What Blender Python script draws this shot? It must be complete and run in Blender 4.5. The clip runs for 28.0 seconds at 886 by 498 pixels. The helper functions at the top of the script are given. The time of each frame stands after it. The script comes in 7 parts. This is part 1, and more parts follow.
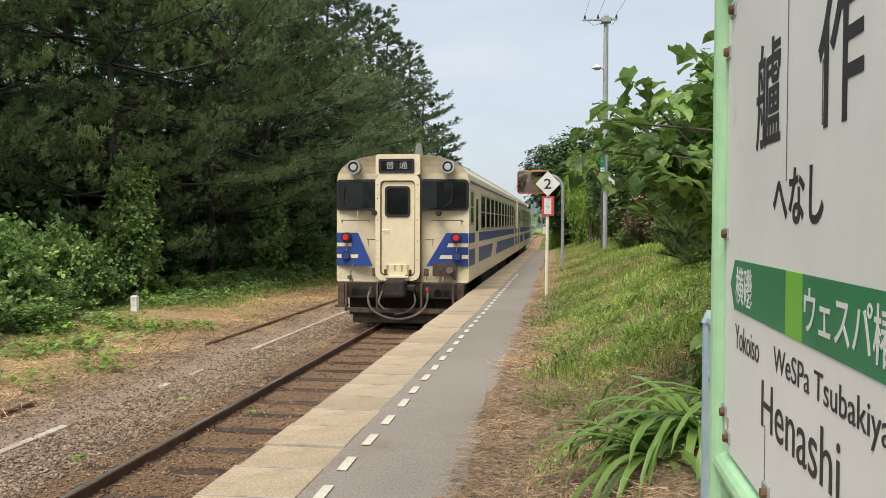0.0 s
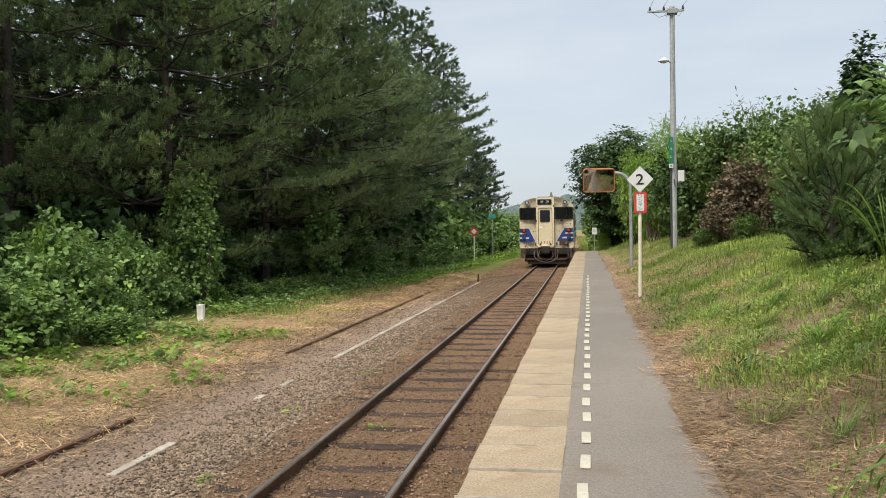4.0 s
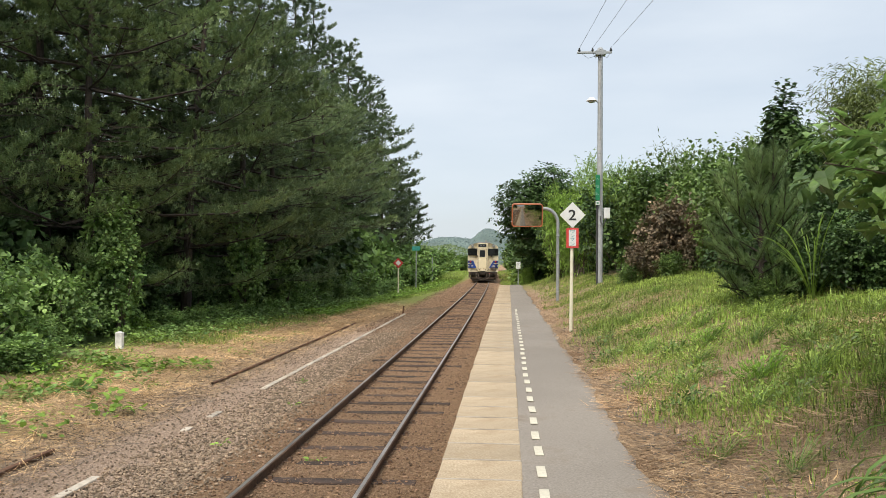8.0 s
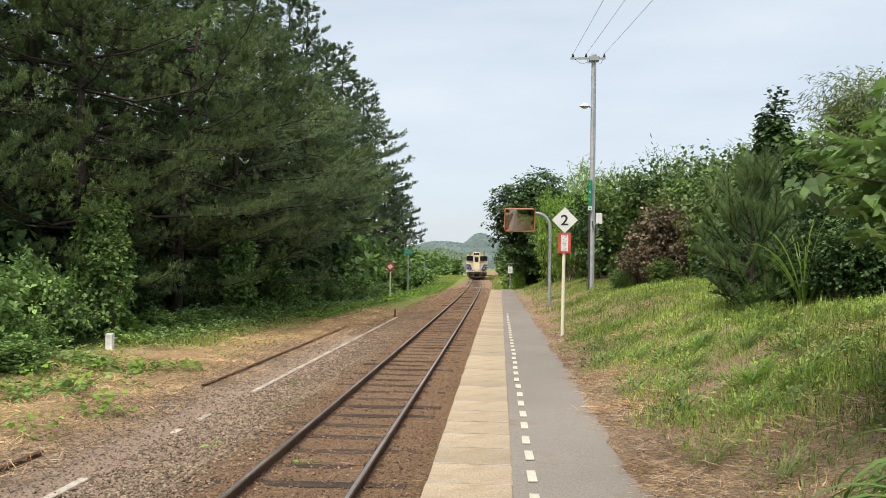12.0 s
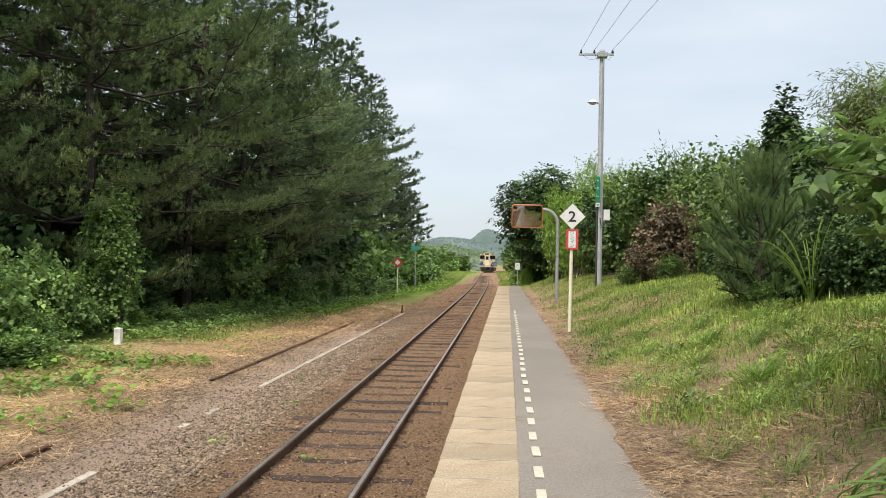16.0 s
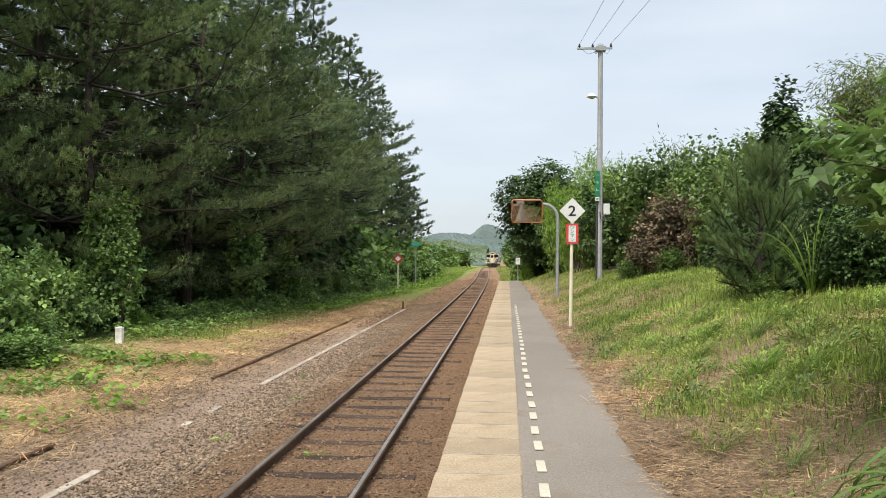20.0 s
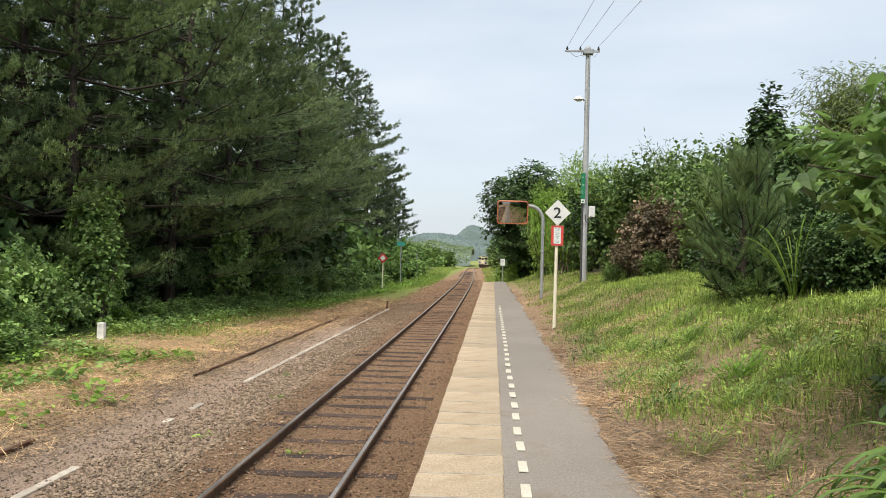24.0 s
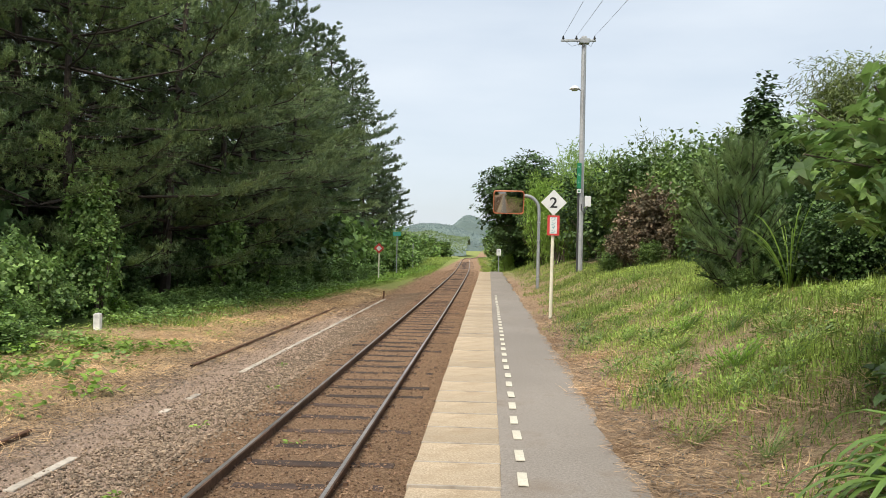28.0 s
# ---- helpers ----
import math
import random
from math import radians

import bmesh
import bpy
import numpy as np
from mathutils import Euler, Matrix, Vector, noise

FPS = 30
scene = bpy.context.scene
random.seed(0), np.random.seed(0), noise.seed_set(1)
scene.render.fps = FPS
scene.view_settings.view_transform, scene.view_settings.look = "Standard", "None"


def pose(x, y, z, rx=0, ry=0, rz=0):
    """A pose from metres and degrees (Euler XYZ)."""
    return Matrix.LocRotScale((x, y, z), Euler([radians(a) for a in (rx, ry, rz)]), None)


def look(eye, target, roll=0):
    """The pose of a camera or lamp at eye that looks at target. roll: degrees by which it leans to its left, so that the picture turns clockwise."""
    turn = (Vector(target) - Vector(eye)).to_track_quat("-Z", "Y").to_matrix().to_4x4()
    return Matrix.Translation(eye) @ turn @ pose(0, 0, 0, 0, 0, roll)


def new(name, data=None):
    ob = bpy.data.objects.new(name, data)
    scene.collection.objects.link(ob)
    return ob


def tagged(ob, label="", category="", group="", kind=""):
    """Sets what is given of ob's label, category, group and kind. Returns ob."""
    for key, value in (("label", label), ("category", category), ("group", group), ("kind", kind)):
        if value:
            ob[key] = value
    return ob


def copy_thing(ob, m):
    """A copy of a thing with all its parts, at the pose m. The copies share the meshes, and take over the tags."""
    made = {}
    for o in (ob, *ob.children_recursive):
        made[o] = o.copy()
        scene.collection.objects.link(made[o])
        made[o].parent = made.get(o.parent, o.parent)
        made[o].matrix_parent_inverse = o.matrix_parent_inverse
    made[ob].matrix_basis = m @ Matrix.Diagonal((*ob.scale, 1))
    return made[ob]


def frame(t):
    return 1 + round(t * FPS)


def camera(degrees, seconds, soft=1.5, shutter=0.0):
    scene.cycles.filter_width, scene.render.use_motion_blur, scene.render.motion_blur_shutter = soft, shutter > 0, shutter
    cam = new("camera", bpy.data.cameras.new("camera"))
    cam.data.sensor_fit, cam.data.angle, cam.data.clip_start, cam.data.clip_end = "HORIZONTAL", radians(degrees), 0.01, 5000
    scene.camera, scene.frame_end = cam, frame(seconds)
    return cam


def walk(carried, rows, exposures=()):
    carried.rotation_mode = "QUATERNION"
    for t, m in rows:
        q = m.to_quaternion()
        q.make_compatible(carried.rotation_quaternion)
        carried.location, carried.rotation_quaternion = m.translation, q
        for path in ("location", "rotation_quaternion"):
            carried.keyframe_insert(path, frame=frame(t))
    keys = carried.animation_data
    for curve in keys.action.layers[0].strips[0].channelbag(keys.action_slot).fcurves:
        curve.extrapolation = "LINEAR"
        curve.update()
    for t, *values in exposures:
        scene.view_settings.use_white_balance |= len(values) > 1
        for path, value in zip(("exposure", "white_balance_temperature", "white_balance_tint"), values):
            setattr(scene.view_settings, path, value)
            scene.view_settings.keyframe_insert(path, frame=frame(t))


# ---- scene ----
# ---------------------------------------------------------------- camera
PATH = [
    (0, 3.446, -2.573, 2.240, -1.722, 0.184, 7.822),
    (0.5, 3.419, -2.567, 2.239, -1.336, -0.364, 4.892),
    (1, 3.349, -2.554, 2.229, -1.514, -0.457, 3.114),
    (1.5, 3.216, -2.498, 2.223, -1.299, -0.150, 3.864),
    (2, 3.037, -2.439, 2.233, -1.335, 0.008, 7.399),
    (2.5, 2.835, -2.364, 2.217, -1.791, -0.504, 9.695),
    (4.5, 2.051, -1.984, 2.173, -1.045, -1.343, 9.086),
    (5, 1.964, -1.975, 2.170, -0.468, -0.986, 6.833),
    (5.5, 1.942, -2.002, 2.166, 0.061, -0.147, 5.802),
    (6, 1.942, -2.003, 2.165, 0.083, 0.061, 5.445),
    (6.5, 1.942, -2.003, 2.165, 0.059, 0.192, 5.172),
    (7, 1.942, -2.004, 2.165, 0.279, 0.160, 4.904),
    (7.5, 1.941, -2.005, 2.165, 0.496, 0.239, 4.534),
    (8, 1.941, -2.005, 2.165, 0.645, 0.381, 4.277),
    (8.5, 1.941, -2.006, 2.164, 0.843, 0.612, 4.039),
    (9, 1.941, -2.007, 2.164, 0.851, 0.803, 3.918),
    (9.5, 1.941, -2.007, 2.164, 0.648, 0.682, 4.171),
    (10, 1.941, -2.008, 2.164, 0.616, 0.725, 4.260),
    (10.5, 1.940, -2.009, 2.164, 0.744, 0.804, 4.107),
    (11, 1.940, -2.010, 2.163, 0.812, 0.801, 3.883),
    (11.5, 1.940, -2.010, 2.163, 0.838, 0.783, 3.734),
    (12, 1.940, -2.011, 2.163, 0.915, 0.874, 3.765),
    (12.5, 1.940, -2.012, 2.163, 0.909, 0.973, 3.874),
    (14.5, 1.939, -2.015, 2.162, 0.858, 0.983, 3.739),
    (15, 1.939, -2.015, 2.162, 0.780, 0.897, 3.969),
    (15.5, 1.939, -2.016, 2.162, 0.680, 0.901, 4.129),
    (16, 1.938, -2.017, 2.161, 0.652, 1.066, 4.237),
    (16.5, 1.938, -2.017, 2.161, 0.722, 1.014, 4.131),
    (17, 1.938, -2.018, 2.161, 0.876, 0.907, 4.127),
    (17.5, 1.938, -2.019, 2.161, 0.866, 0.983, 4.282),
    (18, 1.938, -2.019, 2.161, 0.755, 0.901, 4.412),
    (18.5, 1.938, -2.020, 2.160, 0.632, 0.590, 4.494),
    (19, 1.937, -2.021, 2.160, 0.426, 0.456, 4.440),
    (19.5, 1.937, -2.022, 2.160, 0.315, 0.460, 4.362),
    (20, 1.937, -2.022, 2.160, 0.370, 0.477, 4.247),
    (20.5, 1.937, -2.023, 2.160, 0.571, 0.603, 4.112),
    (21, 1.937, -2.024, 2.159, 0.539, 0.769, 3.839),
    (21.5, 1.937, -2.024, 2.159, 0.590, 0.953, 3.637),
    (23.5, 1.936, -2.027, 2.158, 0.503, 1.146, 3.368),
    (24, 1.936, -2.028, 2.158, 0.395, 1.320, 3.268),
    (24.5, 1.936, -2.029, 2.158, 0.237, 1.350, 3.063),
    (25, 1.935, -2.029, 2.158, 0.108, 1.229, 2.940),
    (25.5, 1.935, -2.030, 2.158, 0.057, 1.226, 2.835),
    (26, 1.935, -2.031, 2.157, 0.142, 1.369, 2.752),
    (26.5, 1.935, -2.032, 2.157, 0.190, 1.425, 2.723),
    (27, 1.935, -2.032, 2.157, 0.082, 1.348, 2.885),
    (27.5, 1.935, -2.033, 2.157, -0.088, 1.316, 2.966),
    (28, 1.934, -2.034, 2.156, -0.249, 1.199, 2.998),
]


def aim(x, y, z, pitch, roll, yaw):
    p, w = radians(pitch), radians(yaw)
    way = Vector((-math.sin(w) * math.cos(p), math.cos(w) * math.cos(p), math.sin(p)))
    return look((x, y, z), Vector((x, y, z)) + way, roll)


cam = camera(53.9, 28.0, soft=0.6)
walk(cam, [(t, aim(*row)) for t, *row in PATH], [(0, -0.11), (1.5, -0.13), (2.5, -0.12), (4.5, -0.14), (6, -0.11), (8, 0.0), (28, 0.05)])

# ---------------------------------------------------------------- sky and sun
SUN_UP, SUN_ROUND = radians(59), radians(201)
world = bpy.data.worlds.new("sky")
scene.world = world
world.use_nodes = True
wn, wl = world.node_tree.nodes, world.node_tree.links
wn.clear()
w_out = wn.new("ShaderNodeOutputWorld")
w_bg = wn.new("ShaderNodeBackground")
w_sky = wn.new("ShaderNodeTexSky")
w_sky.sky_type, w_sky.sun_disc = "NISHITA", False
w_sky.sun_elevation, w_sky.sun_rotation = SUN_UP, SUN_ROUND
w_sky.air_density, w_sky.dust_density = 1.0, 1.5
w_gain = wn.new("ShaderNodeMix")
w_gain.data_type, w_gain.blend_type = "RGBA", "MULTIPLY"
w_gain.inputs["Factor"].default_value = 1.0
wl.new(w_sky.outputs[0], w_gain.inputs[6])
w_gain.inputs[7].default_value = (0.11, 0.11, 0.11, 1)
w_co = wn.new("ShaderNodeTexCoord")
w_map = wn.new("ShaderNodeMapping")
w_map.inputs["Scale"].default_value = (1.2, 1.2, 4.5)
w_cloud = wn.new("ShaderNodeTexNoise")
w_cloud.inputs["Scale"].default_value, w_cloud.inputs["Detail"].default_value = 1.7, 5.0
wl.new(w_co.outputs["Generated"], w_map.inputs[0])
wl.new(w_map.outputs[0], w_cloud.inputs["Vector"])
w_ramp = wn.new("ShaderNodeValToRGB")
w_ramp.color_ramp.elements[0].position, w_ramp.color_ramp.elements[0].color = 0.35, (0.62, 0.62, 0.62, 1)
w_ramp.color_ramp.elements[1].position, w_ramp.color_ramp.elements[1].color = 0.65, (0.93, 0.93, 0.93, 1)
wl.new(w_cloud.outputs["Fac"], w_ramp.inputs[0])
w_mix = wn.new("ShaderNodeMix")
w_mix.data_type = "RGBA"
wl.new(w_ramp.outputs[0], w_mix.inputs["Factor"])
wl.new(w_gain.outputs[2], w_mix.inputs[6])
w_mix.inputs[7].default_value = (0.725, 0.795, 0.870, 1)
wl.new(w_mix.outputs[2], w_bg.inputs[0])
w_bg.inputs[1].default_value = 1.12
wl.new(w_bg.outputs[0], w_out.inputs[0])

sun = new("sun", bpy.data.lights.new("sun", "SUN"))
sun.data.energy, sun.data.angle, sun.data.color = 4.1, radians(34), (1.0, 0.93, 0.80)
sx, sy = math.sin(SUN_ROUND), math.cos(SUN_ROUND)
sun.matrix_basis = look((0, 0, 0), (-sx * math.cos(SUN_UP), -sy * math.cos(SUN_UP), -math.sin(SUN_UP)))

# ---------------------------------------------------------------- materials
MATS = {}


def shade(name, a, b, s1=4.0, s2=0.6, rough=0.8, bump=0.3, metal=0.0, rnd=0.0, isl=0.0, stain=None, thin=0.0, lum=0.35, spec=0.5, fine=0.0):
    """A procedural surface: two tones by a fine noise, light and dark by a broad one, chance by object or island, stains with edges."""
    m = MATS[name] = bpy.data.materials.new(name)
    m.use_nodes = True
    nt = m.node_tree
    n, l = nt.nodes, nt.links
    bsdf, out = n["Principled BSDF"], n["Material Output"]
    co = n.new("ShaderNodeTexCoord")
    f1 = n.new("ShaderNodeTexNoise")
    f1.inputs["Scale"].default_value, f1.inputs["Detail"].default_value, f1.inputs["Roughness"].default_value = s1, 7.0, 0.65
    f2 = n.new("ShaderNodeTexNoise")
    f2.inputs["Scale"].default_value, f2.inputs["Detail"].default_value = s2, 4.0
    l.new(co.outputs["Object"], f1.inputs["Vector"])
    l.new(co.outputs["Object"], f2.inputs["Vector"])
    r1 = n.new("ShaderNodeValToRGB")
    r1.color_ramp.elements[0].position, r1.color_ramp.elements[0].color = 0.32, (*a, 1)
    r1.color_ramp.elements[1].position, r1.color_ramp.elements[1].color = 0.68, (*b, 1)
    l.new(f1.outputs["Fac"], r1.inputs[0])
    tone = n.new("ShaderNodeMapRange")
    tone.inputs["From Min"].default_value, tone.inputs["From Max"].default_value = 0.3, 0.7
    tone.inputs["To Min"].default_value, tone.inputs["To Max"].default_value = 1 - lum, 1 + lum
    l.new(f2.outputs["Fac"], tone.inputs[0])
    last = tone.outputs[0]
    for amount, node, socket in ((rnd, "ShaderNodeObjectInfo", "Random"), (isl, "ShaderNodeNewGeometry", "Random Per Island")):
        if amount:
            src = n.new(node)
            mr = n.new("ShaderNodeMapRange")
            mr.inputs["To Min"].default_value, mr.inputs["To Max"].default_value = 1 - amount, 1 + amount
            l.new(src.outputs[socket], mr.inputs[0])
            mu = n.new("ShaderNodeMath")
            mu.operation = "MULTIPLY"
            l.new(last, mu.inputs[0])
            l.new(mr.outputs[0], mu.inputs[1])
            last = mu.outputs[0]
    col = n.new("ShaderNodeMix")
    col.data_type, col.blend_type = "RGBA", "MULTIPLY"
    col.inputs["Factor"].default_value = 1.0
    l.new(r1.outputs[0], col.inputs[6])
    l.new(last, col.inputs[7])
    colour = col.outputs[2]
    if stain:
        tint, scale, low, high = stain
        f3 = n.new("ShaderNodeTexNoise")
        f3.inputs["Scale"].default_value, f3.inputs["Detail"].default_value = scale, 8.0
        f3.inputs["Roughness"].default_value = 0.7
        l.new(co.outputs["Object"], f3.inputs["Vector"])
        r3 = n.new("ShaderNodeMapRange")
        r3.inputs["From Min"].default_value, r3.inputs["From Max"].default_value = low, high
        l.new(f3.outputs["Fac"], r3.inputs[0])
        mx = n.new("ShaderNodeMix")
        mx.data_type = "RGBA"
        l.new(r3.outputs[0], mx.inputs["Factor"])
        l.new(colour, mx.inputs[6])
        mx.inputs[7].default_value = (*tint, 1)
        colour = mx.outputs[2]
    l.new(colour, bsdf.inputs["Base Color"])
    bsdf.inputs["Roughness"].default_value, bsdf.inputs["Metallic"].default_value = rough, metal
    bsdf.inputs["Specular IOR Level"].default_value = spec
    if bump:
        bp = n.new("ShaderNodeBump")
        bp.inputs["Strength"].default_value, bp.inputs["Distance"].default_value = bump, 0.02
        if fine:
            f4 = n.new("ShaderNodeTexNoise")
            f4.inputs["Scale"].default_value, f4.inputs["Detail"].default_value = fine, 4.0
            l.new(co.outputs["Object"], f4.inputs["Vector"])
            l.new(f4.outputs["Fac"], bp.inputs["Height"])
        else:
            l.new(f1.outputs["Fac"], bp.inputs["Height"])
        l.new(bp.outputs[0], bsdf.inputs["Normal"])
    if thin:
        tr = n.new("ShaderNodeBsdfTranslucent")
        l.new(colour, tr.inputs[0])
        ms = n.new("ShaderNodeMixShader")
        ms.inputs[0].default_value = thin
        l.new(bsdf.outputs[0], ms.inputs[1])
        l.new(tr.outputs[0], ms.inputs[2])
        l.new(ms.outputs[0], out.inputs[0])
    return m


# foliage
PINE = shade("pine_needles", (0.068, 0.116, 0.050), (0.215, 0.280, 0.108), 0.8, 0.28, 0.55, 0, isl=0.25, thin=0.15, lum=0.38, spec=0.3)
# darker copy of the pine needles: shade put into the colour of the back trees
PINE_FAR = shade("pine_needles_shaded", (0.056, 0.092, 0.050), (0.145, 0.195, 0.090), 0.6, 0.25, 0.6, 0, isl=0.25, thin=0.15, spec=0.3)
LEAF_VINE = shade("vine_leaf", (0.100, 0.190, 0.058), (0.340, 0.490, 0.140), 0.9, 0.5, 0.5, 0, isl=0.5, thin=0.30, spec=0.4)
LEAF_LIME = shade("lime_leaf", (0.150, 0.265, 0.040), (0.270, 0.410, 0.070), 1.0, 0.6, 0.5, 0, isl=0.5, thin=0.35, spec=0.4)
LEAF_DARK = shade("dark_leaf", (0.040, 0.082, 0.028), (0.105, 0.175, 0.052), 1.2, 0.5, 0.5, 0, isl=0.5, thin=0.15, spec=0.3)
LEAF_MID = shade("mid_leaf", (0.070, 0.135, 0.034), (0.235, 0.335, 0.082), 0.7, 0.4, 0.42, 0, isl=0.45, thin=0.25, spec=0.45)
LEAF_BIG = shade("broad_leaf", (0.080, 0.155, 0.044), (0.250, 0.370, 0.100), 2.0, 0.8, 0.42, 0.15, isl=0.5, thin=0.35, spec=0.45)
LEAF_BROWN = shade("reddish_leaf", (0.100, 0.098, 0.048), (0.320, 0.225, 0.145), 2.2, 0.9, 0.6, 0, isl=0.5, thin=0.2)
LEAF_BAMBOO = shade("bamboo_leaf", (0.220, 0.360, 0.060), (0.340, 0.500, 0.100), 1.2, 0.4, 0.5, 0, isl=0.35, thin=0.35)
LEAF_OLIVE = shade("olive_leaf", (0.130, 0.180, 0.045), (0.230, 0.280, 0.085), 1.0, 0.4, 0.5, 0, isl=0.4, thin=0.3)
GRASS = shade("grass_blade", (0.180, 0.265, 0.050), (0.360, 0.455, 0.102), 0.8, 0.35, 0.55, 0, isl=0.6, thin=0.35)
STRAW = shade("dry_straw", (0.310, 0.195, 0.110), (0.590, 0.420, 0.255), 1.0, 0.5, 0.75, 0, isl=0.6, thin=0.15)
BED_NEEDLES = shade("red_brown_needles", (0.200, 0.120, 0.065), (0.420, 0.275, 0.160), 1.0, 0.5, 0.8, 0, isl=0.5, thin=0.1)
STRAW_PALE = shade("pale_straw", (0.430, 0.275, 0.145), (0.710, 0.505, 0.280), 1.0, 0.5, 0.75, 0, isl=0.6, thin=0.15)
IRIS = shade("long_leaf", (0.120, 0.220, 0.045), (0.240, 0.370, 0.090), 2.0, 0.8, 0.4, 0.1, isl=0.35, thin=0.35)
BARK = shade("pine_bark", (0.022, 0.017, 0.014), (0.060, 0.044, 0.033), 9.0, 1.0, 0.9, 0.9)
TWIG = shade("grey_twig", (0.08, 0.062, 0.045), (0.17, 0.14, 0.11), 8.0, 1.5, 0.9, 0.4)
PINE_YOUNG = shade("young_pine_needles", (0.130, 0.210, 0.085), (0.310, 0.410, 0.170), 1.2, 0.6, 0.55, 0, isl=0.35, thin=0.25, lum=0.3, spec=0.3)
# made things
RAIL_RUST = shade("rail_side", (0.075, 0.042, 0.027), (0.170, 0.100, 0.060), 14.0, 1.2, 0.75, 0.3, metal=0.2)
RAIL_TOP = shade("rail_head", (0.34, 0.30, 0.27), (0.50, 0.46, 0.42), 22.0, 1.0, 0.42, 0.05, metal=0.9)
RUST = shade("old_rust", (0.085, 0.040, 0.022), (0.17, 0.085, 0.045), 12.0, 2.0, 0.9, 0.4)
SLEEPER = shade("sleeper_wood", (0.036, 0.023, 0.018), (0.085, 0.052, 0.037), 7.0, 1.5, 0.85, 0.5, rnd=0.3)
STONE = shade("ballast_stone", (0.130, 0.075, 0.043), (0.360, 0.230, 0.148), 9.0, 0.5, 0.9, 0.4, isl=0.5, lum=0.2)
STONE_GREY = shade("shoulder_stone", (0.105, 0.075, 0.049), (0.375, 0.280, 0.195), 9.0, 0.5, 0.9, 0.4, isl=0.55, lum=0.2)
SLAB = shade("platform_slab", (0.300, 0.220, 0.140), (0.570, 0.460, 0.325), 70.0, 1.3, 0.85, 0.4, rnd=0.12, lum=0.20, stain=((0.27, 0.19, 0.11), 2.6, 0.52, 0.78), fine=120.0)
SLAB_WALL = shade("platform_wall", (0.23, 0.18, 0.13), (0.36, 0.29, 0.21), 8.0, 0.9, 0.9, 0.5, stain=((0.12, 0.085, 0.055), 1.6, 0.45, 0.75))
ASPHALT = shade("platform_asphalt", (0.190, 0.163, 0.138), (0.320, 0.282, 0.245), 60.0, 0.55, 0.9, 0.4, lum=0.13, stain=((0.20, 0.155, 0.115), 1.1, 0.55, 0.75), fine=150.0)
WHITE_LINE = shade("worn_white_paint", (0.520, 0.480, 0.385), (0.670, 0.625, 0.515), 18.0, 2.0, 0.8, 0.2, lum=0.12, stain=((0.33, 0.30, 0.26), 9.0, 0.58, 0.70))
CONCRETE = shade("pale_concrete", (0.380, 0.320, 0.260), (0.560, 0.500, 0.420), 14.0, 1.5, 0.9, 0.4, stain=((0.25, 0.18, 0.12), 3.0, 0.5, 0.75))
CONCRETE_WHITE = shade("white_concrete", (0.800, 0.790, 0.760), (0.880, 0.870, 0.840), 20.0, 4.0, 0.85, 0.3, stain=((0.50, 0.47, 0.40), 8.0, 0.66, 0.85))
POLE = shade("grey_pole", (0.34, 0.35, 0.36), (0.46, 0.47, 0.48), 10.0, 1.0, 0.7, 0.15, lum=0.15)
GALV = shade("galvanised_steel", (0.300, 0.315, 0.325), (0.420, 0.435, 0.445), 25.0, 2.0, 0.5, 0.1, metal=0.4, lum=0.12)
CREAM_POST = shade("cream_painted_post", (0.72, 0.66, 0.50), (0.82, 0.77, 0.62), 10.0, 2.0, 0.6, 0.1, lum=0.08)
SIGN_WHITE = shade("sign_white", (0.66, 0.66, 0.64), (0.76, 0.76, 0.74), 5.0, 1.0, 0.45, 0.05, lum=0.06)
BOARD_WHITE = shade("station_board_white", (0.820, 0.810, 0.785), (0.890, 0.880, 0.855), 4.0, 1.2, 0.38, 0.05, lum=0.06, stain=((0.42, 0.36, 0.28), 5.0, 0.64, 0.85))
SIGN_RED = shade("sign_red", (0.50, 0.045, 0.04), (0.62, 0.07, 0.06), 8.0, 2.0, 0.5, 0.05, lum=0.1)
SIGN_ORANGE = shade("mirror_orange", (0.42, 0.12, 0.05), (0.56, 0.20, 0.09), 8.0, 2.0, 0.5, 0.05, lum=0.2)
SIGN_GREEN = shade("sign_green", (0.010, 0.18, 0.075), (0.018, 0.23, 0.10), 5.0, 1.0, 0.4, 0.03, lum=0.08)
SIGN_TEAL = shade("sign_teal", (0.03, 0.24, 0.20), (0.05, 0.30, 0.25), 5.0, 1.0, 0.5, 0.03, lum=0.1)
SIGN_LIME = shade("sign_lime", (0.15, 0.46, 0.04), (0.19, 0.52, 0.06), 5.0, 1.0, 0.4, 0.03, lum=0.06)
FRAME_MINT = shade("mint_painted_steel", (0.36, 0.62, 0.36), (0.46, 0.72, 0.45), 14.0, 2.5, 0.45, 0.12, lum=0.1, stain=((0.16, 0.20, 0.11), 9.0, 0.66, 0.8))
FENCE_BLUE = shade("blue_grey_paint", (0.27, 0.37, 0.42), (0.36, 0.46, 0.50), 16.0, 3.0, 0.5, 0.15, lum=0.12)
INK = shade("black_lettering", (0.018, 0.018, 0.018), (0.028, 0.028, 0.028), 9.0, 2.0, 0.5, 0, lum=0.05)
INK_WHITE = shade("white_lettering", (0.70, 0.72, 0.70), (0.76, 0.78, 0.76), 9.0, 2.0, 0.5, 0, lum=0.05)
INK_BLUE = shade("teal_lettering", (0.03, 0.26, 0.30), (0.04, 0.30, 0.34), 9.0, 2.0, 0.5, 0, lum=0.05)
CABLE = shade("dark_cable", (0.05, 0.05, 0.052), (0.07, 0.07, 0.072), 9.0, 2.0, 0.6, 0, lum=0.05)
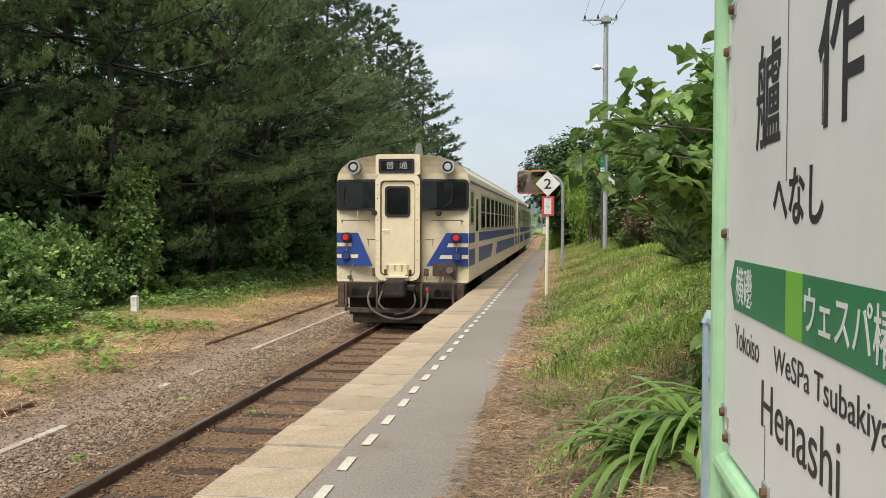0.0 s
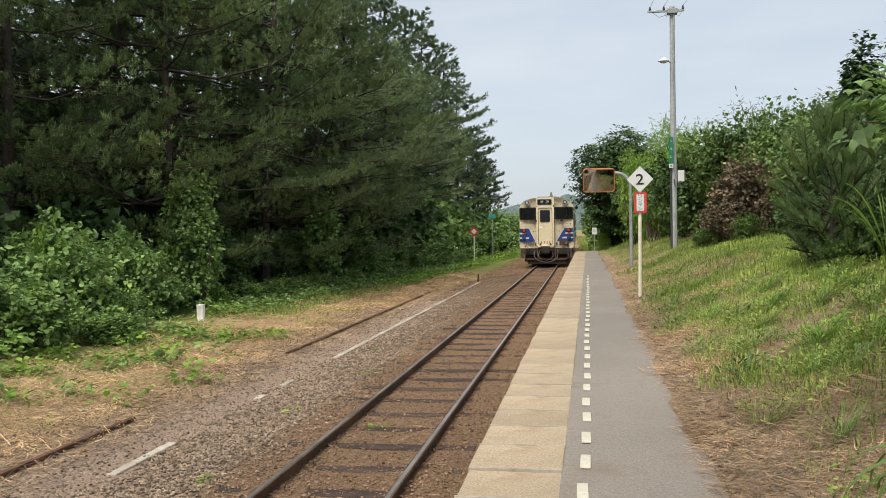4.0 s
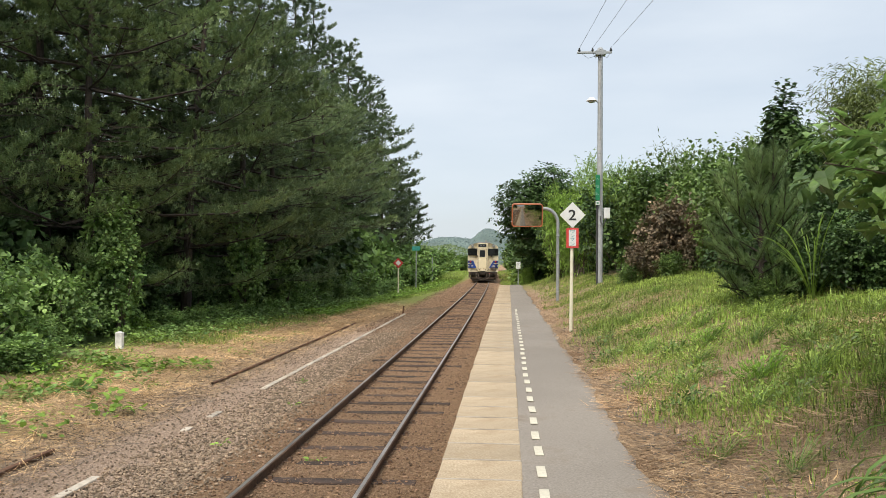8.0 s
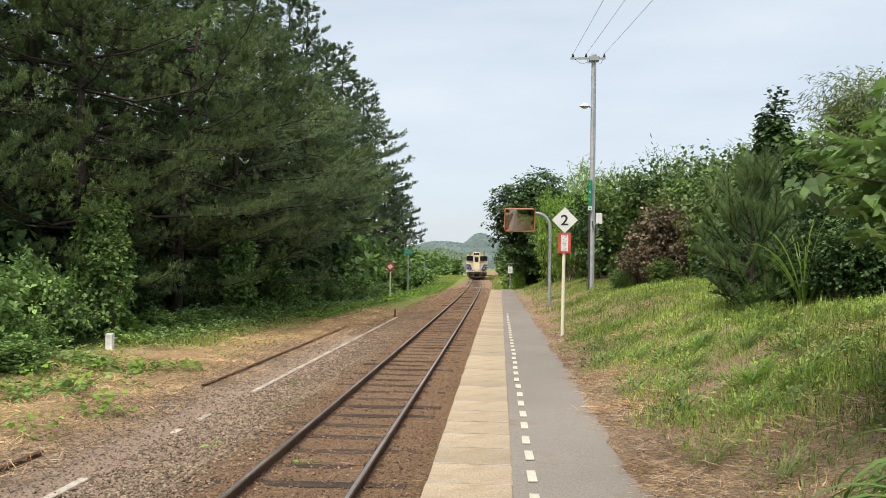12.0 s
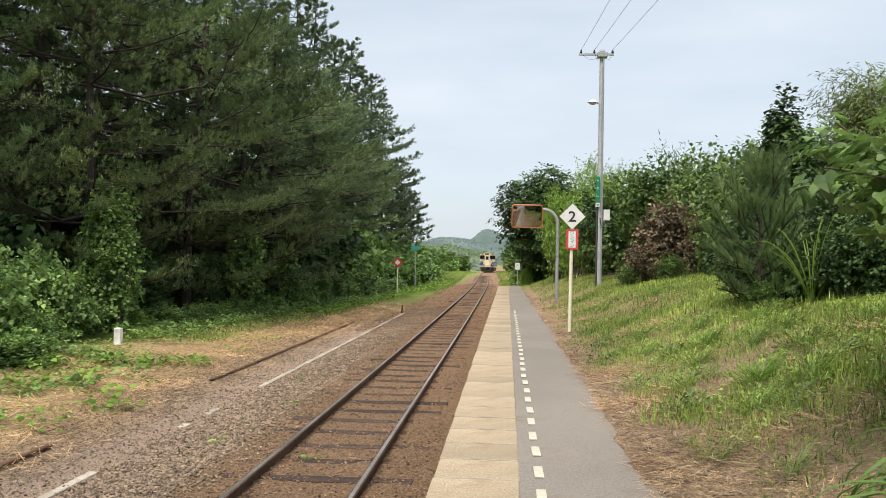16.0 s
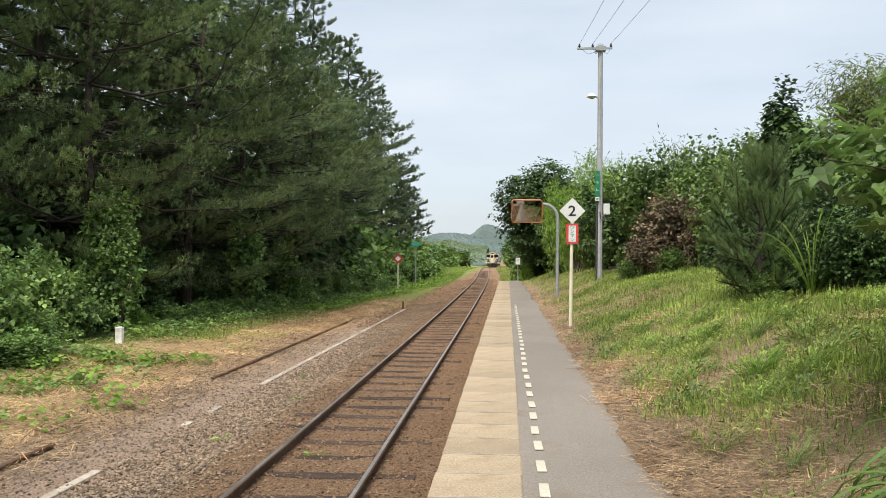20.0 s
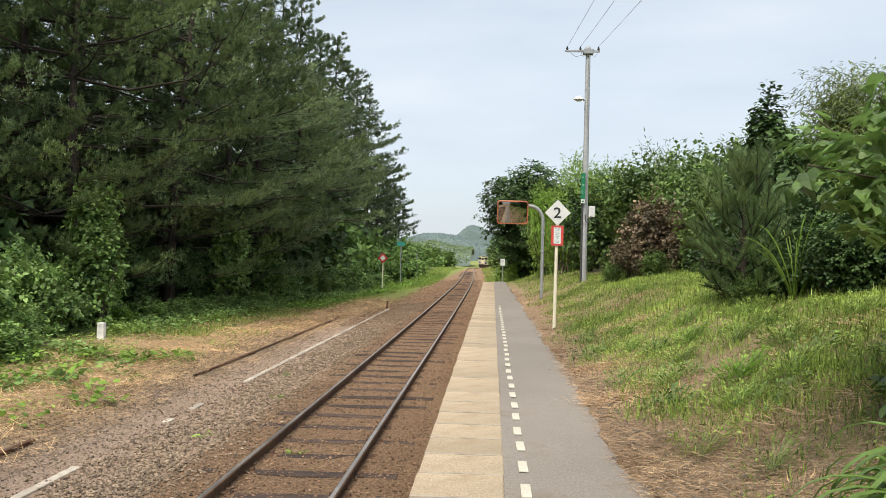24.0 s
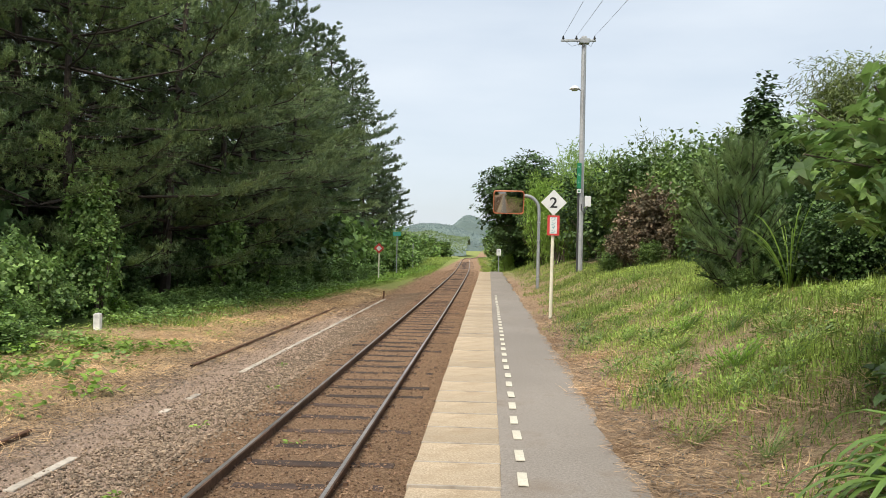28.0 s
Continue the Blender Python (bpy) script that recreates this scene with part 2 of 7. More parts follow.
MIRROR = shade("mirror_glass", (0.36, 0.36, 0.34), (0.44, 0.44, 0.42), 3.0, 1.0, 0.06, 0, metal=1.0, lum=0.04)
# train
T_CREAM = shade("train_cream", (0.735, 0.630, 0.425), (0.815, 0.715, 0.515), 6.0, 1.1, 0.42, 0.05, lum=0.07, stain=((0.36, 0.25, 0.14), 2.6, 0.58, 0.88))
T_BLUE = shade("train_blue", (0.018, 0.050, 0.23), (0.028, 0.070, 0.30), 6.0, 1.0, 0.42, 0.05, lum=0.12)
T_ROOF = shade("train_roof_grey", (0.17, 0.165, 0.16), (0.26, 0.25, 0.24), 6.0, 1.0, 0.8, 0.2)
T_DARK = shade("train_underframe", (0.014, 0.012, 0.010), (0.052, 0.038, 0.028), 7.0, 1.2, 0.8, 0.4)
T_RUST = shade("train_plough_rust", (0.050, 0.034, 0.025), (0.120, 0.082, 0.058), 6.0, 1.5, 0.8, 0.3)
T_GLASS = shade("train_window_glass", (0.008, 0.010, 0.010), (0.018, 0.020, 0.021), 2.0, 0.6, 0.06, 0, lum=0.3, spec=0.28)
T_GASKET = shade("black_rubber", (0.014, 0.014, 0.014), (0.022, 0.022, 0.022), 9.0, 2.0, 0.7, 0, lum=0.05)
T_HOSE = shade("grey_hose", (0.085, 0.072, 0.060), (0.170, 0.145, 0.120), 9.0, 2.0, 0.8, 0.2)
T_CHROME = shade("lamp_rim", (0.45, 0.44, 0.42), (0.58, 0.57, 0.55), 9.0, 2.0, 0.35, 0, metal=0.8, lum=0.05)
T_LENS = shade("lamp_lens", (0.38, 0.39, 0.38), (0.52, 0.53, 0.52), 30.0, 2.0, 0.12, 0.1, lum=0.1)
T_STREAK = shade("rust_streak", (0.34, 0.22, 0.11), (0.56, 0.42, 0.26), 12.0, 3.0, 0.7, 0.05, lum=0.15)
TAIL = shade("red_tail_light", (0.350, 0.008, 0.012), (0.450, 0.012, 0.018), 9.0, 2.0, 0.3, 0, lum=0.05)
tb = TAIL.node_tree.nodes["Principled BSDF"]
tb.inputs["Emission Color"].default_value, tb.inputs["Emission Strength"].default_value = (1.0, 0.03, 0.09, 1), 0.30

# ---------------------------------------------------------------- mesh helpers
def fast_mesh(name, verts, faces, material, smooth=False):
    """A mesh from arrays: verts N x 3, faces M x k."""
    verts, faces = np.asarray(verts, np.float32), np.asarray(faces, np.int32)
    me = bpy.data.meshes.new(name)
    me.vertices.add(len(verts))
    me.vertices.foreach_set("co", verts.ravel())
    k = faces.shape[1]
    me.loops.add(faces.size)
    me.loops.foreach_set("vertex_index", faces.ravel())
    me.polygons.add(len(faces))
    me.polygons.foreach_set("loop_start", np.arange(0, faces.size, k, dtype=np.int32))
    me.polygons.foreach_set("loop_total", np.full(len(faces), k, np.int32))
    me.polygons.foreach_set("use_smooth", np.full(len(faces), smooth, bool))
    me.update(calc_edges=True)
    me.materials.append(material)
    return me


def thing(name, m=None, label="", category="", group="", kind=""):
    ob = new(name)
    ob.empty_display_size = 0.1
    if m is not None:
        ob.matrix_basis = m
    return tagged(ob, label, category, group, kind)


def part(name, bm, material, parent=None, label="", m=None, smooth=False):
    """Links a bmesh, or a ready mesh, as one mesh object under a thing or a part."""
    if isinstance(bm, bmesh.types.BMesh):
        me = bpy.data.meshes.new(name)
        if smooth:
            for f in bm.faces:
                f.smooth = True
        bm.normal_update()
        bm.to_mesh(me)
        bm.free()
        me.materials.append(material)
    else:
        me = bm
    ob = new(name, me)
    ob.parent = parent
    if m is not None:
        ob.matrix_basis = m
    if label:
        ob["label"] = label
    return ob


def box(bm, x0, y0, z0, x1, y1, z1, bevel=0.0):
    r = bmesh.ops.create_cube(bm, size=1.0, matrix=Matrix.Translation(((x0 + x1) / 2, (y0 + y1) / 2, (z0 + z1) / 2)) @ Matrix.Diagonal((x1 - x0, y1 - y0, z1 - z0, 1)))
    if bevel:
        edges = list({e for v in r["verts"] for e in v.link_edges})
        bmesh.ops.bevel(bm, geom=edges, offset=bevel, segments=2, affect="EDGES", profile=0.5)
    return bm


def boxed(x0, y0, z0, x1, y1, z1, bevel=0.0):
    return box(bmesh.new(), x0, y0, z0, x1, y1, z1, bevel)


def rod(bm, a, b, r0, r1=None, n=10, caps=True):
    a, b = Vector(a), Vector(b)
    d = b - a
    m = Matrix.Translation((a + b) / 2) @ d.to_track_quat("Z", "Y").to_matrix().to_4x4()
    bmesh.ops.create_cone(bm, cap_ends=caps, segments=n, radius1=r0, radius2=r0 if r1 is None else r1, depth=d.length, matrix=m)
    return bm


def tube(bm, points, r, n=8, r_end=None):
    """A round pipe along a line of points."""
    pts = [Vector(p) for p in points]
    rings = []
    for i, p in enumerate(pts):
        d = (pts[min(i + 1, len(pts) - 1)] - pts[max(i - 1, 0)]).normalized()
        q = d.to_track_quat("Z", "Y")
        rr = r if r_end is None else r + (r_end - r) * i / (len(pts) - 1)
        rings.append([bm.verts.new(p + q @ Vector((math.cos(k * math.tau / n) * rr, math.sin(k * math.tau / n) * rr, 0))) for k in range(n)])
    for a, b in zip(rings, rings[1:]):
        for k in range(n):
            bm.faces.new((a[k], a[(k + 1) % n], b[(k + 1) % n], b[k]))
    bm.faces.new(rings[0][::-1])
    bm.faces.new(rings[-1])
    return bm


def curved(points, n=22):
    """More points along a smooth line through the given ones."""
    p = np.array(points, float)
    e = np.concatenate([[2 * p[0] - p[1]], p, [2 * p[-1] - p[-2]]])
    out = []
    for u in np.linspace(0, len(p) - 1.0001, n):
        i, f = int(u), u - int(u)
        a, b, c, d = e[i : i + 4]
        out.append(0.5 * (2 * b + (c - a) * f + (2 * a - 5 * b + 4 * c - d) * f * f + (3 * b - a - 3 * c + d) * f ** 3))
    return out


def prism(bm, outline, axis, low, high):
    """A flat outline of (u, v) pushed out along an axis: 'y' takes u as x and v as z, 'x' takes u as y and v as z, 'z' takes u as x and v as y."""
    put = {"y": lambda u, v, w: (u, w, v), "x": lambda u, v, w: (w, u, v), "z": lambda u, v, w: (u, v, w)}[axis]
    a = [bm.verts.new(put(u, v, low)) for u, v in outline]
    b = [bm.verts.new(put(u, v, high)) for u, v in outline]
    n = len(outline)
    bm.faces.new(a)
    bm.faces.new(b[::-1])
    for i in range(n):
        bm.faces.new((a[i], b[i], b[(i + 1) % n], a[(i + 1) % n]))
    bmesh.ops.recalc_face_normals(bm, faces=bm.faces)
    return bm


def rounded(x0, z0, x1, z1, r, n=4):
    pts = []
    for cx, cz, a0 in ((x1 - r, z1 - r, 0), (x0 + r, z1 - r, 90), (x0 + r, z0 + r, 180), (x1 - r, z0 + r, 270)):
        for i in range(n + 1):
            a = radians(a0 + 90 * i / n)
            pts.append((cx + r * math.cos(a), cz + r * math.sin(a)))
    return pts


def ring(bm, outer, inner, axis, low, high):
    """A frame between two outlines with the same number of points."""
    put = {"y": lambda u, v, w: (u, w, v), "x": lambda u, v, w: (w, u, v)}[axis]
    rows = [[bm.verts.new(put(u, v, w)) for u, v in o] for o, w in ((outer, low), (outer, high), (inner, high), (inner, low))]
    n = len(outer)
    for a, b in zip(rows, rows[1:] + rows[:1]):
        for i in range(n):
            bm.faces.new((a[i], a[(i + 1) % n], b[(i + 1) % n], b[i]))
    bmesh.ops.recalc_face_normals(bm, faces=bm.faces)
    return bm


def lettering(text, size, material, parent, m, width=1.0, depth=0.001, align="CENTER", label="", spacing=1.0, fit=None, bold=0.0):
    """Writing in the built-in font as a thin mesh; m turns the letters' plane, x along the line and y up."""
    cu = bpy.data.curves.new("lettering", "FONT")
    cu.offset = bold
    cu.body, cu.size, cu.extrude, cu.align_x, cu.align_y, cu.space_character = text, size, depth, align, "CENTER", spacing
    tmp = new("lettering_curve", cu)
    deps = bpy.context.evaluated_depsgraph_get()
    me = bpy.data.meshes.new_from_object(tmp.evaluated_get(deps))
    bpy.data.objects.remove(tmp)
    me.name = "lettering"
    me.transform(Matrix.Diagonal((width, 1, 1, 1)))
    if fit:
        co = np.array([v.co for v in me.vertices])
        lo, hi = co.min(0), co.max(0)
        mid, ext = (lo + hi) / 2, np.maximum(hi - lo, 1e-6)
        me.transform(Matrix.Diagonal((fit[0] / ext[0], fit[1] / ext[1], 1, 1)) @ Matrix.Translation((-mid[0], -mid[1], 0)))
    me.materials.clear()
    me.materials.append(material)
    return part("lettering", me, material, parent, label, m)


def text_mesh(text, bold):
    cu = bpy.data.curves.new("lettering", "FONT")
    cu.body, cu.size, cu.extrude, cu.align_x, cu.align_y = text, 0.1, 0.001, "LEFT", "CENTER"
    cu.offset = bold
    tmp = new("lettering_curve", cu)
    me = bpy.data.meshes.new_from_object(tmp.evaluated_get(bpy.context.evaluated_depsgraph_get()))
    bpy.data.objects.remove(tmp)
    return me


def line_of_letters(text, material, parent, m, w, h):
    """A line of writing fitted to a width and height, each character a part of its own."""
    chars, bold = [], 0.0 if text.isascii() else 0.0022 if text[0] == "へ" else 0.0009
    for i, ch in enumerate(text):
        if ch == " ":
            continue
        me, upto = text_mesh(ch, bold), text_mesh(text[: i + 1], bold)
        right = max(v.co.x for v in upto.vertices)
        bpy.data.meshes.remove(upto)
        me.transform(Matrix.Translation((right - max(v.co.x for v in me.vertices), 0, 0)))
        chars.append(me)
    co = np.concatenate([np.array([v.co for v in me.vertices]) for me in chars])
    lo, hi = co.min(0), co.max(0)
    fit_m = Matrix.Diagonal((w / (hi[0] - lo[0]), h / (hi[1] - lo[1]), 0.2, 1)) @ Matrix.Translation((-(lo[0] + hi[0]) / 2, -(lo[1] + hi[1]) / 2, 0))
    for me in chars:
        me.transform(fit_m)
        me.name = "letter"
        me.materials.clear()
        me.materials.append(material)
        part("letter", me, material, parent, "", m)


def spread(a, b, k):
    return a + (b - a) * k


# ---------------------------------------------------------------- plan of the line
TRACK = [(-60, 0, 0), (25, 0, 0), (60, -0.15, 0), (82, -0.42, 0.0), (100, -0.85, 0.0), (121, -1.33, 0.02), (150, -1.75, -0.05), (190, -2.0, -0.5), (225, -1.85, -1.0), (275, -1.3, -1.5), (330, 1.5, -2.0), (420, 10, -2.5), (600, 60, -3)]
TY, TX, TZ = (np.array(c, float) for c in zip(*TRACK))


def smooth_at(y, xs, vs):
    y = np.asarray(y, float)
    return sum(np.interp(y + d, xs, vs) for d in (-12, -6, 0, 6, 12)) / 5


def track_x(y):
    return smooth_at(y, TY, TX)


def track_z(y):
    return smooth_at(y, TY, TZ)


PLAT_Z, EDGE, INNER, ASPH = 0.77, 1.487, 2.04, 2.89
PLAT_END = 46.0
LEFT = [(-3000, 6.0), (-200, 3.0), (-60, 1.2), (-14, 0.45), (-9, 0.10), (-7.4, -0.04), (-5, -0.14), (-3.5, -0.21), (-2.45, -0.245), (-1.9, -0.24), (-1.45, -0.20), (-1.1, -0.125), (-0.80, -0.108), (-0.50, -0.120), (0, -0.130), (0.50, -0.120), (0.80, -0.108), (1.15, -0.125), (1.6, -0.18)]
BANK = LEFT + [(2.5, -0.25), (2.66, -0.2), (2.72, 0.735), (2.95, 0.775), (3.3, 0.83), (4.05, 1.10), (4.7, 1.42), (6, 1.72), (8, 2.1), (12, 2.5), (60, 3.5), (200, 4), (3000, 8)]
OPEN = LEFT + [(2.5, -0.12), (3.3, 0.1), (4.7, 0.55), (6, 0.95), (8, 1.4), (12, 1.9), (60, 3.0), (200, 4), (3000, 8)]
BX, BZ = (np.array(c, float) for c in zip(*BANK))
OX, OZ = (np.array(c, float) for c in zip(*OPEN))


def ripple(x, y):
    return 0.5 * np.sin(x * 1.7 + 0.8 * np.sin(y * 0.9)) * np.cos(y * 1.3 + 0.6 * np.sin(x * 1.1)) + 0.3 * np.sin(x * 3.9 + y * 2.7) * np.cos(y * 3.1 - x * 1.2)


def ground_z(x, y):
    x, y = np.asarray(x, float), np.asarray(y, float)
    fade = np.clip((y - PLAT_END) / 4.0, 0, 1)
    u = x - track_x(y)
    z = np.interp(u, BX, BZ) * (1 - fade) + np.interp(u, OX, OZ) * fade
    far = np.clip((np.abs(u) - 2.9) / 2.0, 0, 1) * np.clip(1.5 - np.abs(u) / 80, 0, 1)
    z = z + ripple(x, y) * 0.045 * far + 0.012 * ripple(x * 3.1, y * 3.3) * (np.abs(u) < 2.5)
    return z + track_z(y)


def ground_sheet():
    xs = np.unique(np.r_[np.linspace(-3000, -200, 8), np.linspace(-200, -30, 10), np.linspace(-30, -9, 24), np.linspace(-9, 2.5, 70), 2.66, 2.74, np.linspace(2.8, 9, 46), np.linspace(9, 30, 20), np.linspace(30, 200, 9), np.linspace(200, 3000, 8)])
    ys = np.unique(np.r_[np.linspace(-60, -4, 12), np.linspace(-4, 32, 130), np.linspace(32, 60, 60), np.linspace(60, 200, 70), np.linspace(200, 700, 40), np.linspace(700, 3500, 12)])
    X, Y = np.meshgrid(xs, ys)
    V = np.stack([X.ravel(), Y.ravel(), ground_z(X.ravel(), Y.ravel())], 1)
    nx, ny = len(xs), len(ys)
    i = (np.arange(ny - 1)[:, None] * nx + np.arange(nx - 1)[None, :]).ravel()
    return V, np.stack([i, i + 1, i + nx + 1, i + nx], 1)


def ground_material():
    m = MATS["ground"] = bpy.data.materials.new("ground")
    m.use_nodes = True
    n, l = m.node_tree.nodes, m.node_tree.links
    bsdf = n["Principled BSDF"]
    bsdf.inputs["Roughness"].default_value, bsdf.inputs["Specular IOR Level"].default_value = 0.95, 0.2
    co = n.new("ShaderNodeTexCoord")
    sep = n.new("ShaderNodeSeparateXYZ")
    l.new(co.outputs["Object"], sep.inputs[0])

    def noise_of(scale, detail=6.0, rough=0.6):
        f = n.new("ShaderNodeTexNoise")
        f.inputs["Scale"].default_value, f.inputs["Detail"].default_value, f.inputs["Roughness"].default_value = scale, detail, rough
        l.new(co.outputs["Object"], f.inputs["Vector"])
        return f.outputs["Fac"]

    def calc(op, a, b):
        q = n.new("ShaderNodeMath")
        q.operation = op
        for k, v in enumerate((a, b)):
            if isinstance(v, (int, float)):
                q.inputs[k].default_value = v
            else:
                l.new(v, q.inputs[k])
        return q.outputs[0]

    def span(v, low, high):
        q = n.new("ShaderNodeMapRange")
        q.interpolation_type = "SMOOTHSTEP"
        q.inputs["From Min"].default_value, q.inputs["From Max"].default_value = low, high
        l.new(v, q.inputs[0])
        return q.outputs[0]

    def tones(v, a, b, low=0.35, high=0.65):
        q = n.new("ShaderNodeValToRGB")
        q.color_ramp.elements[0].position, q.color_ramp.elements[0].color = low, (*a, 1)
        q.color_ramp.elements[1].position, q.color_ramp.elements[1].color = high, (*b, 1)
        l.new(v, q.inputs[0])
        return q.outputs[0]

    def blend(f, a, b):
        q = n.new("ShaderNodeMix")
        q.data_type = "RGBA"
        l.new(f, q.inputs["Factor"])
        l.new(a, q.inputs[6])
        l.new(b, q.inputs[7])
        return q.outputs[2]

    fine, mid, broad, grit = noise_of(38, 8, 0.75), noise_of(5.0, 8, 0.7), noise_of(0.55, 5), noise_of(110, 3)
    wob = calc("MULTIPLY", calc("SUBTRACT", broad, 0.5), 2.6)
    x = calc("ADD", sep.outputs["X"], calc("ADD", wob, calc("MULTIPLY", calc("SUBTRACT", mid, 0.5), 1.1)))
    bed = tones(fine, (0.165, 0.095, 0.053), (0.52, 0.345, 0.215), 0.38, 0.64)
    cinder = tones(fine, (0.29, 0.198, 0.140), (0.80, 0.60, 0.465), 0.38, 0.64)
    straw = tones(fine, (0.34, 0.215, 0.12), (0.85, 0.625, 0.38), 0.38, 0.64)
    green = tones(fine, (0.13, 0.16, 0.04), (0.37, 0.40, 0.12), 0.38, 0.64)
    dirt = tones(fine, (0.23, 0.148, 0.09), (0.70, 0.51, 0.345), 0.38, 0.64)
    wild = tones(fine, (0.07, 0.115, 0.028), (0.16, 0.22, 0.06))
    patch = span(noise_of(0.9, 6, 0.65), 0.50, 0.62)
    cinder = blend(span(sep.outputs["Y"], 24, 34), cinder, bed)
    c = blend(span(sep.outputs["X"], -1.55, -1.25), cinder, bed)
    c = blend(span(x, -3.0, -4.3), c, straw)
    c = blend(calc("MULTIPLY", span(x, -4.2, -6.0), patch), c, green)
    c = blend(span(x, -7.2, -8.3), c, wild)
    c = blend(span(x, 2.6, 2.8), c, dirt)
    c = blend(span(x, 3.3, 5.2), c, blend(span(mid, 0.40, 0.58), green, dirt))
    c = blend(span(x, 5.6, 7.5), c, wild)
    verge = blend(calc("MULTIPLY", span(sep.outputs["Y"], 32, 50), calc("MULTIPLY", span(calc("ABSOLUTE", calc("ADD", sep.outputs["X"], 0.5), 0.0), 2.0, 2.7), 1.0)), c, green)
    l.new(verge, bsdf.inputs["Base Color"])
    bp = n.new("ShaderNodeBump")
    bp.inputs["Strength"].default_value, bp.inputs["Distance"].default_value = 1.0, 0.06
    l.new(calc("ADD", calc("MULTIPLY", grit, 0.35), fine), bp.inputs["Height"])
    l.new(bp.outputs[0], bsdf.inputs["Normal"])
    return m


GROUND = ground_material()
gv, gf = ground_sheet()
tagged(new("ground", fast_mesh("ground", gv, gf, GROUND, True)), "earth and cinder ground with dry straw and a green bank", "ground", kind="structure")

# ---------------------------------------------------------------- railway track
rng = np.random.default_rng(7)


def sweep(section, ys, x_off, z_off=0.0):
    """A closed section of (x, z) carried along the line."""
    ys = np.asarray(ys, float)
    cx, cz, k = track_x(ys) + x_off, track_z(ys) + z_off, len(section)
    V = np.array([(cx[i] + u, ys[i], cz[i] + v) for i in range(len(ys)) for u, v in section])
    F = [(i * k + j, i * k + (j + 1) % k, (i + 1) * k + (j + 1) % k, (i + 1) * k + j) for i in range(len(ys) - 1) for j in range(k)]
    return V, F


track_root = thing("railway_track", None, "single narrow-gauge track with rusty rails on brown ballast", "railway track")
RY = np.r_[np.linspace(-30, 40, 36), np.linspace(43, 420, 110)]
FOOT = [(-0.062, -0.150), (0.062, -0.150), (0.062, -0.140), (0.012, -0.122), (0.010, -0.045), (0.031, -0.034), (0.031, -0.008), (0.022, -0.002), (-0.022, -0.002), (-0.031, -0.008), (-0.031, -0.034), (-0.010, -0.045), (-0.012, -0.122), (-0.062, -0.140)]
HEAD = [(-0.020, -0.004), (0.020, -0.004), (0.018, 0.001), (-0.018, 0.001)]
for side in (-0.566, 0.566):
    v, f = sweep(FOOT, RY, side)
    r = part("rail", fast_mesh("rail", v, f, RAIL_RUST), RAIL_RUST, track_root, "brown rusty steel rail")
    v, f = sweep(HEAD, RY, side)
    part("rail_head", fast_mesh("rail_head", v, f, RAIL_TOP), RAIL_TOP, r, "worn shiny running surface")
sl = bpy.data.meshes.new("sleeper")
b = boxed(-1.02, -0.10, -0.16, 1.02, 0.10, 0.0, 0.012)
b.to_mesh(sl)
b.free()
sl.materials.append(SLEEPER)
for i in range(150):
    y = 1.24 + 0.80 * i + rng.normal(0, 0.025)
    part("sleeper", sl, SLEEPER, track_root, "", pose(float(track_x(y)) + rng.normal(0, 0.03), y, float(track_z(y)) - 0.115 + rng.normal(0, 0.007), 0, rng.normal(0, 0.5), rng.normal(0, 1.2)))
plate = bpy.data.meshes.new("tie_plate")
b = boxed(-0.11, -0.075, -0.004, 0.11, 0.075, 0.012, 0.004)
box(b, -0.10, -0.02, 0.008, -0.06, 0.02, 0.045)
box(b, 0.06, -0.02, 0.008, 0.10, 0.02, 0.045)
b.to_mesh(plate)
b.free()
plate.materials.append(RAIL_RUST)
for i in range(36):
    for side in (-0.566, 0.566):
        y = 1.24 + 0.80 * i
        part("tie_plate", plate, RAIL_RUST, track_root, "", pose(side, y, -0.122))


def pebbles(n):
    """Low stones: a jittered octahedron each."""
    base = np.array([(1, 0, 0), (-1, 0, 0), (0, 1, 0), (0, -1, 0), (0, 0, 1), (0, 0, -1)], float)
    tri = np.array([(0, 2, 4), (2, 1, 4), (1, 3, 4), (3, 0, 4), (2, 0, 5), (1, 2, 5), (3, 1, 5), (0, 3, 5)])
    V = base[None] * rng.uniform(0.6, 1.25, (n, 6, 1)) + rng.normal(0, 0.16, (n, 6, 3))
    return V, tri


def turned(n, tilt=3.14):
    """n chance turns as matrices."""
    a, b = rng.uniform(0, math.tau, n), rng.uniform(-tilt, tilt, n)
    c = rng.uniform(-tilt, tilt, n)
    ca, sa, cb, sb, cc, sc = np.cos(a), np.sin(a), np.cos(b), np.sin(b), np.cos(c), np.sin(c)
    o, z = np.ones(n), np.zeros(n)
    Rz = np.stack([ca, -sa, z, sa, ca, z, z, z, o], 1).reshape(n, 3, 3)
    Rx = np.stack([o, z, z, z, cb, -sb, z, sb, cb], 1).reshape(n, 3, 3)
    Ry = np.stack([cc, z, sc, z, o, z, -sc, z, cc], 1).reshape(n, 3, 3)
    return Rz @ Rx @ Ry


def scatter_stones(name, xs, ys, size, material, label, sink=0.2, flat=0.7):
    n = len(xs)
    V, tri = pebbles(n)
    V = np.einsum("nij,nkj->nki", turned(n), V) * size[:, None, None]
    V[:, :, 2] *= flat
    V += np.stack([xs, ys, ground_z(xs, ys) + size * (flat - sink)], 1)[:, None, :]
    F = (tri[None] + 6 * np.arange(n)[:, None, None]).reshape(-1, 3)
    return fast_mesh(name, V.reshape(-1, 3), F, material)


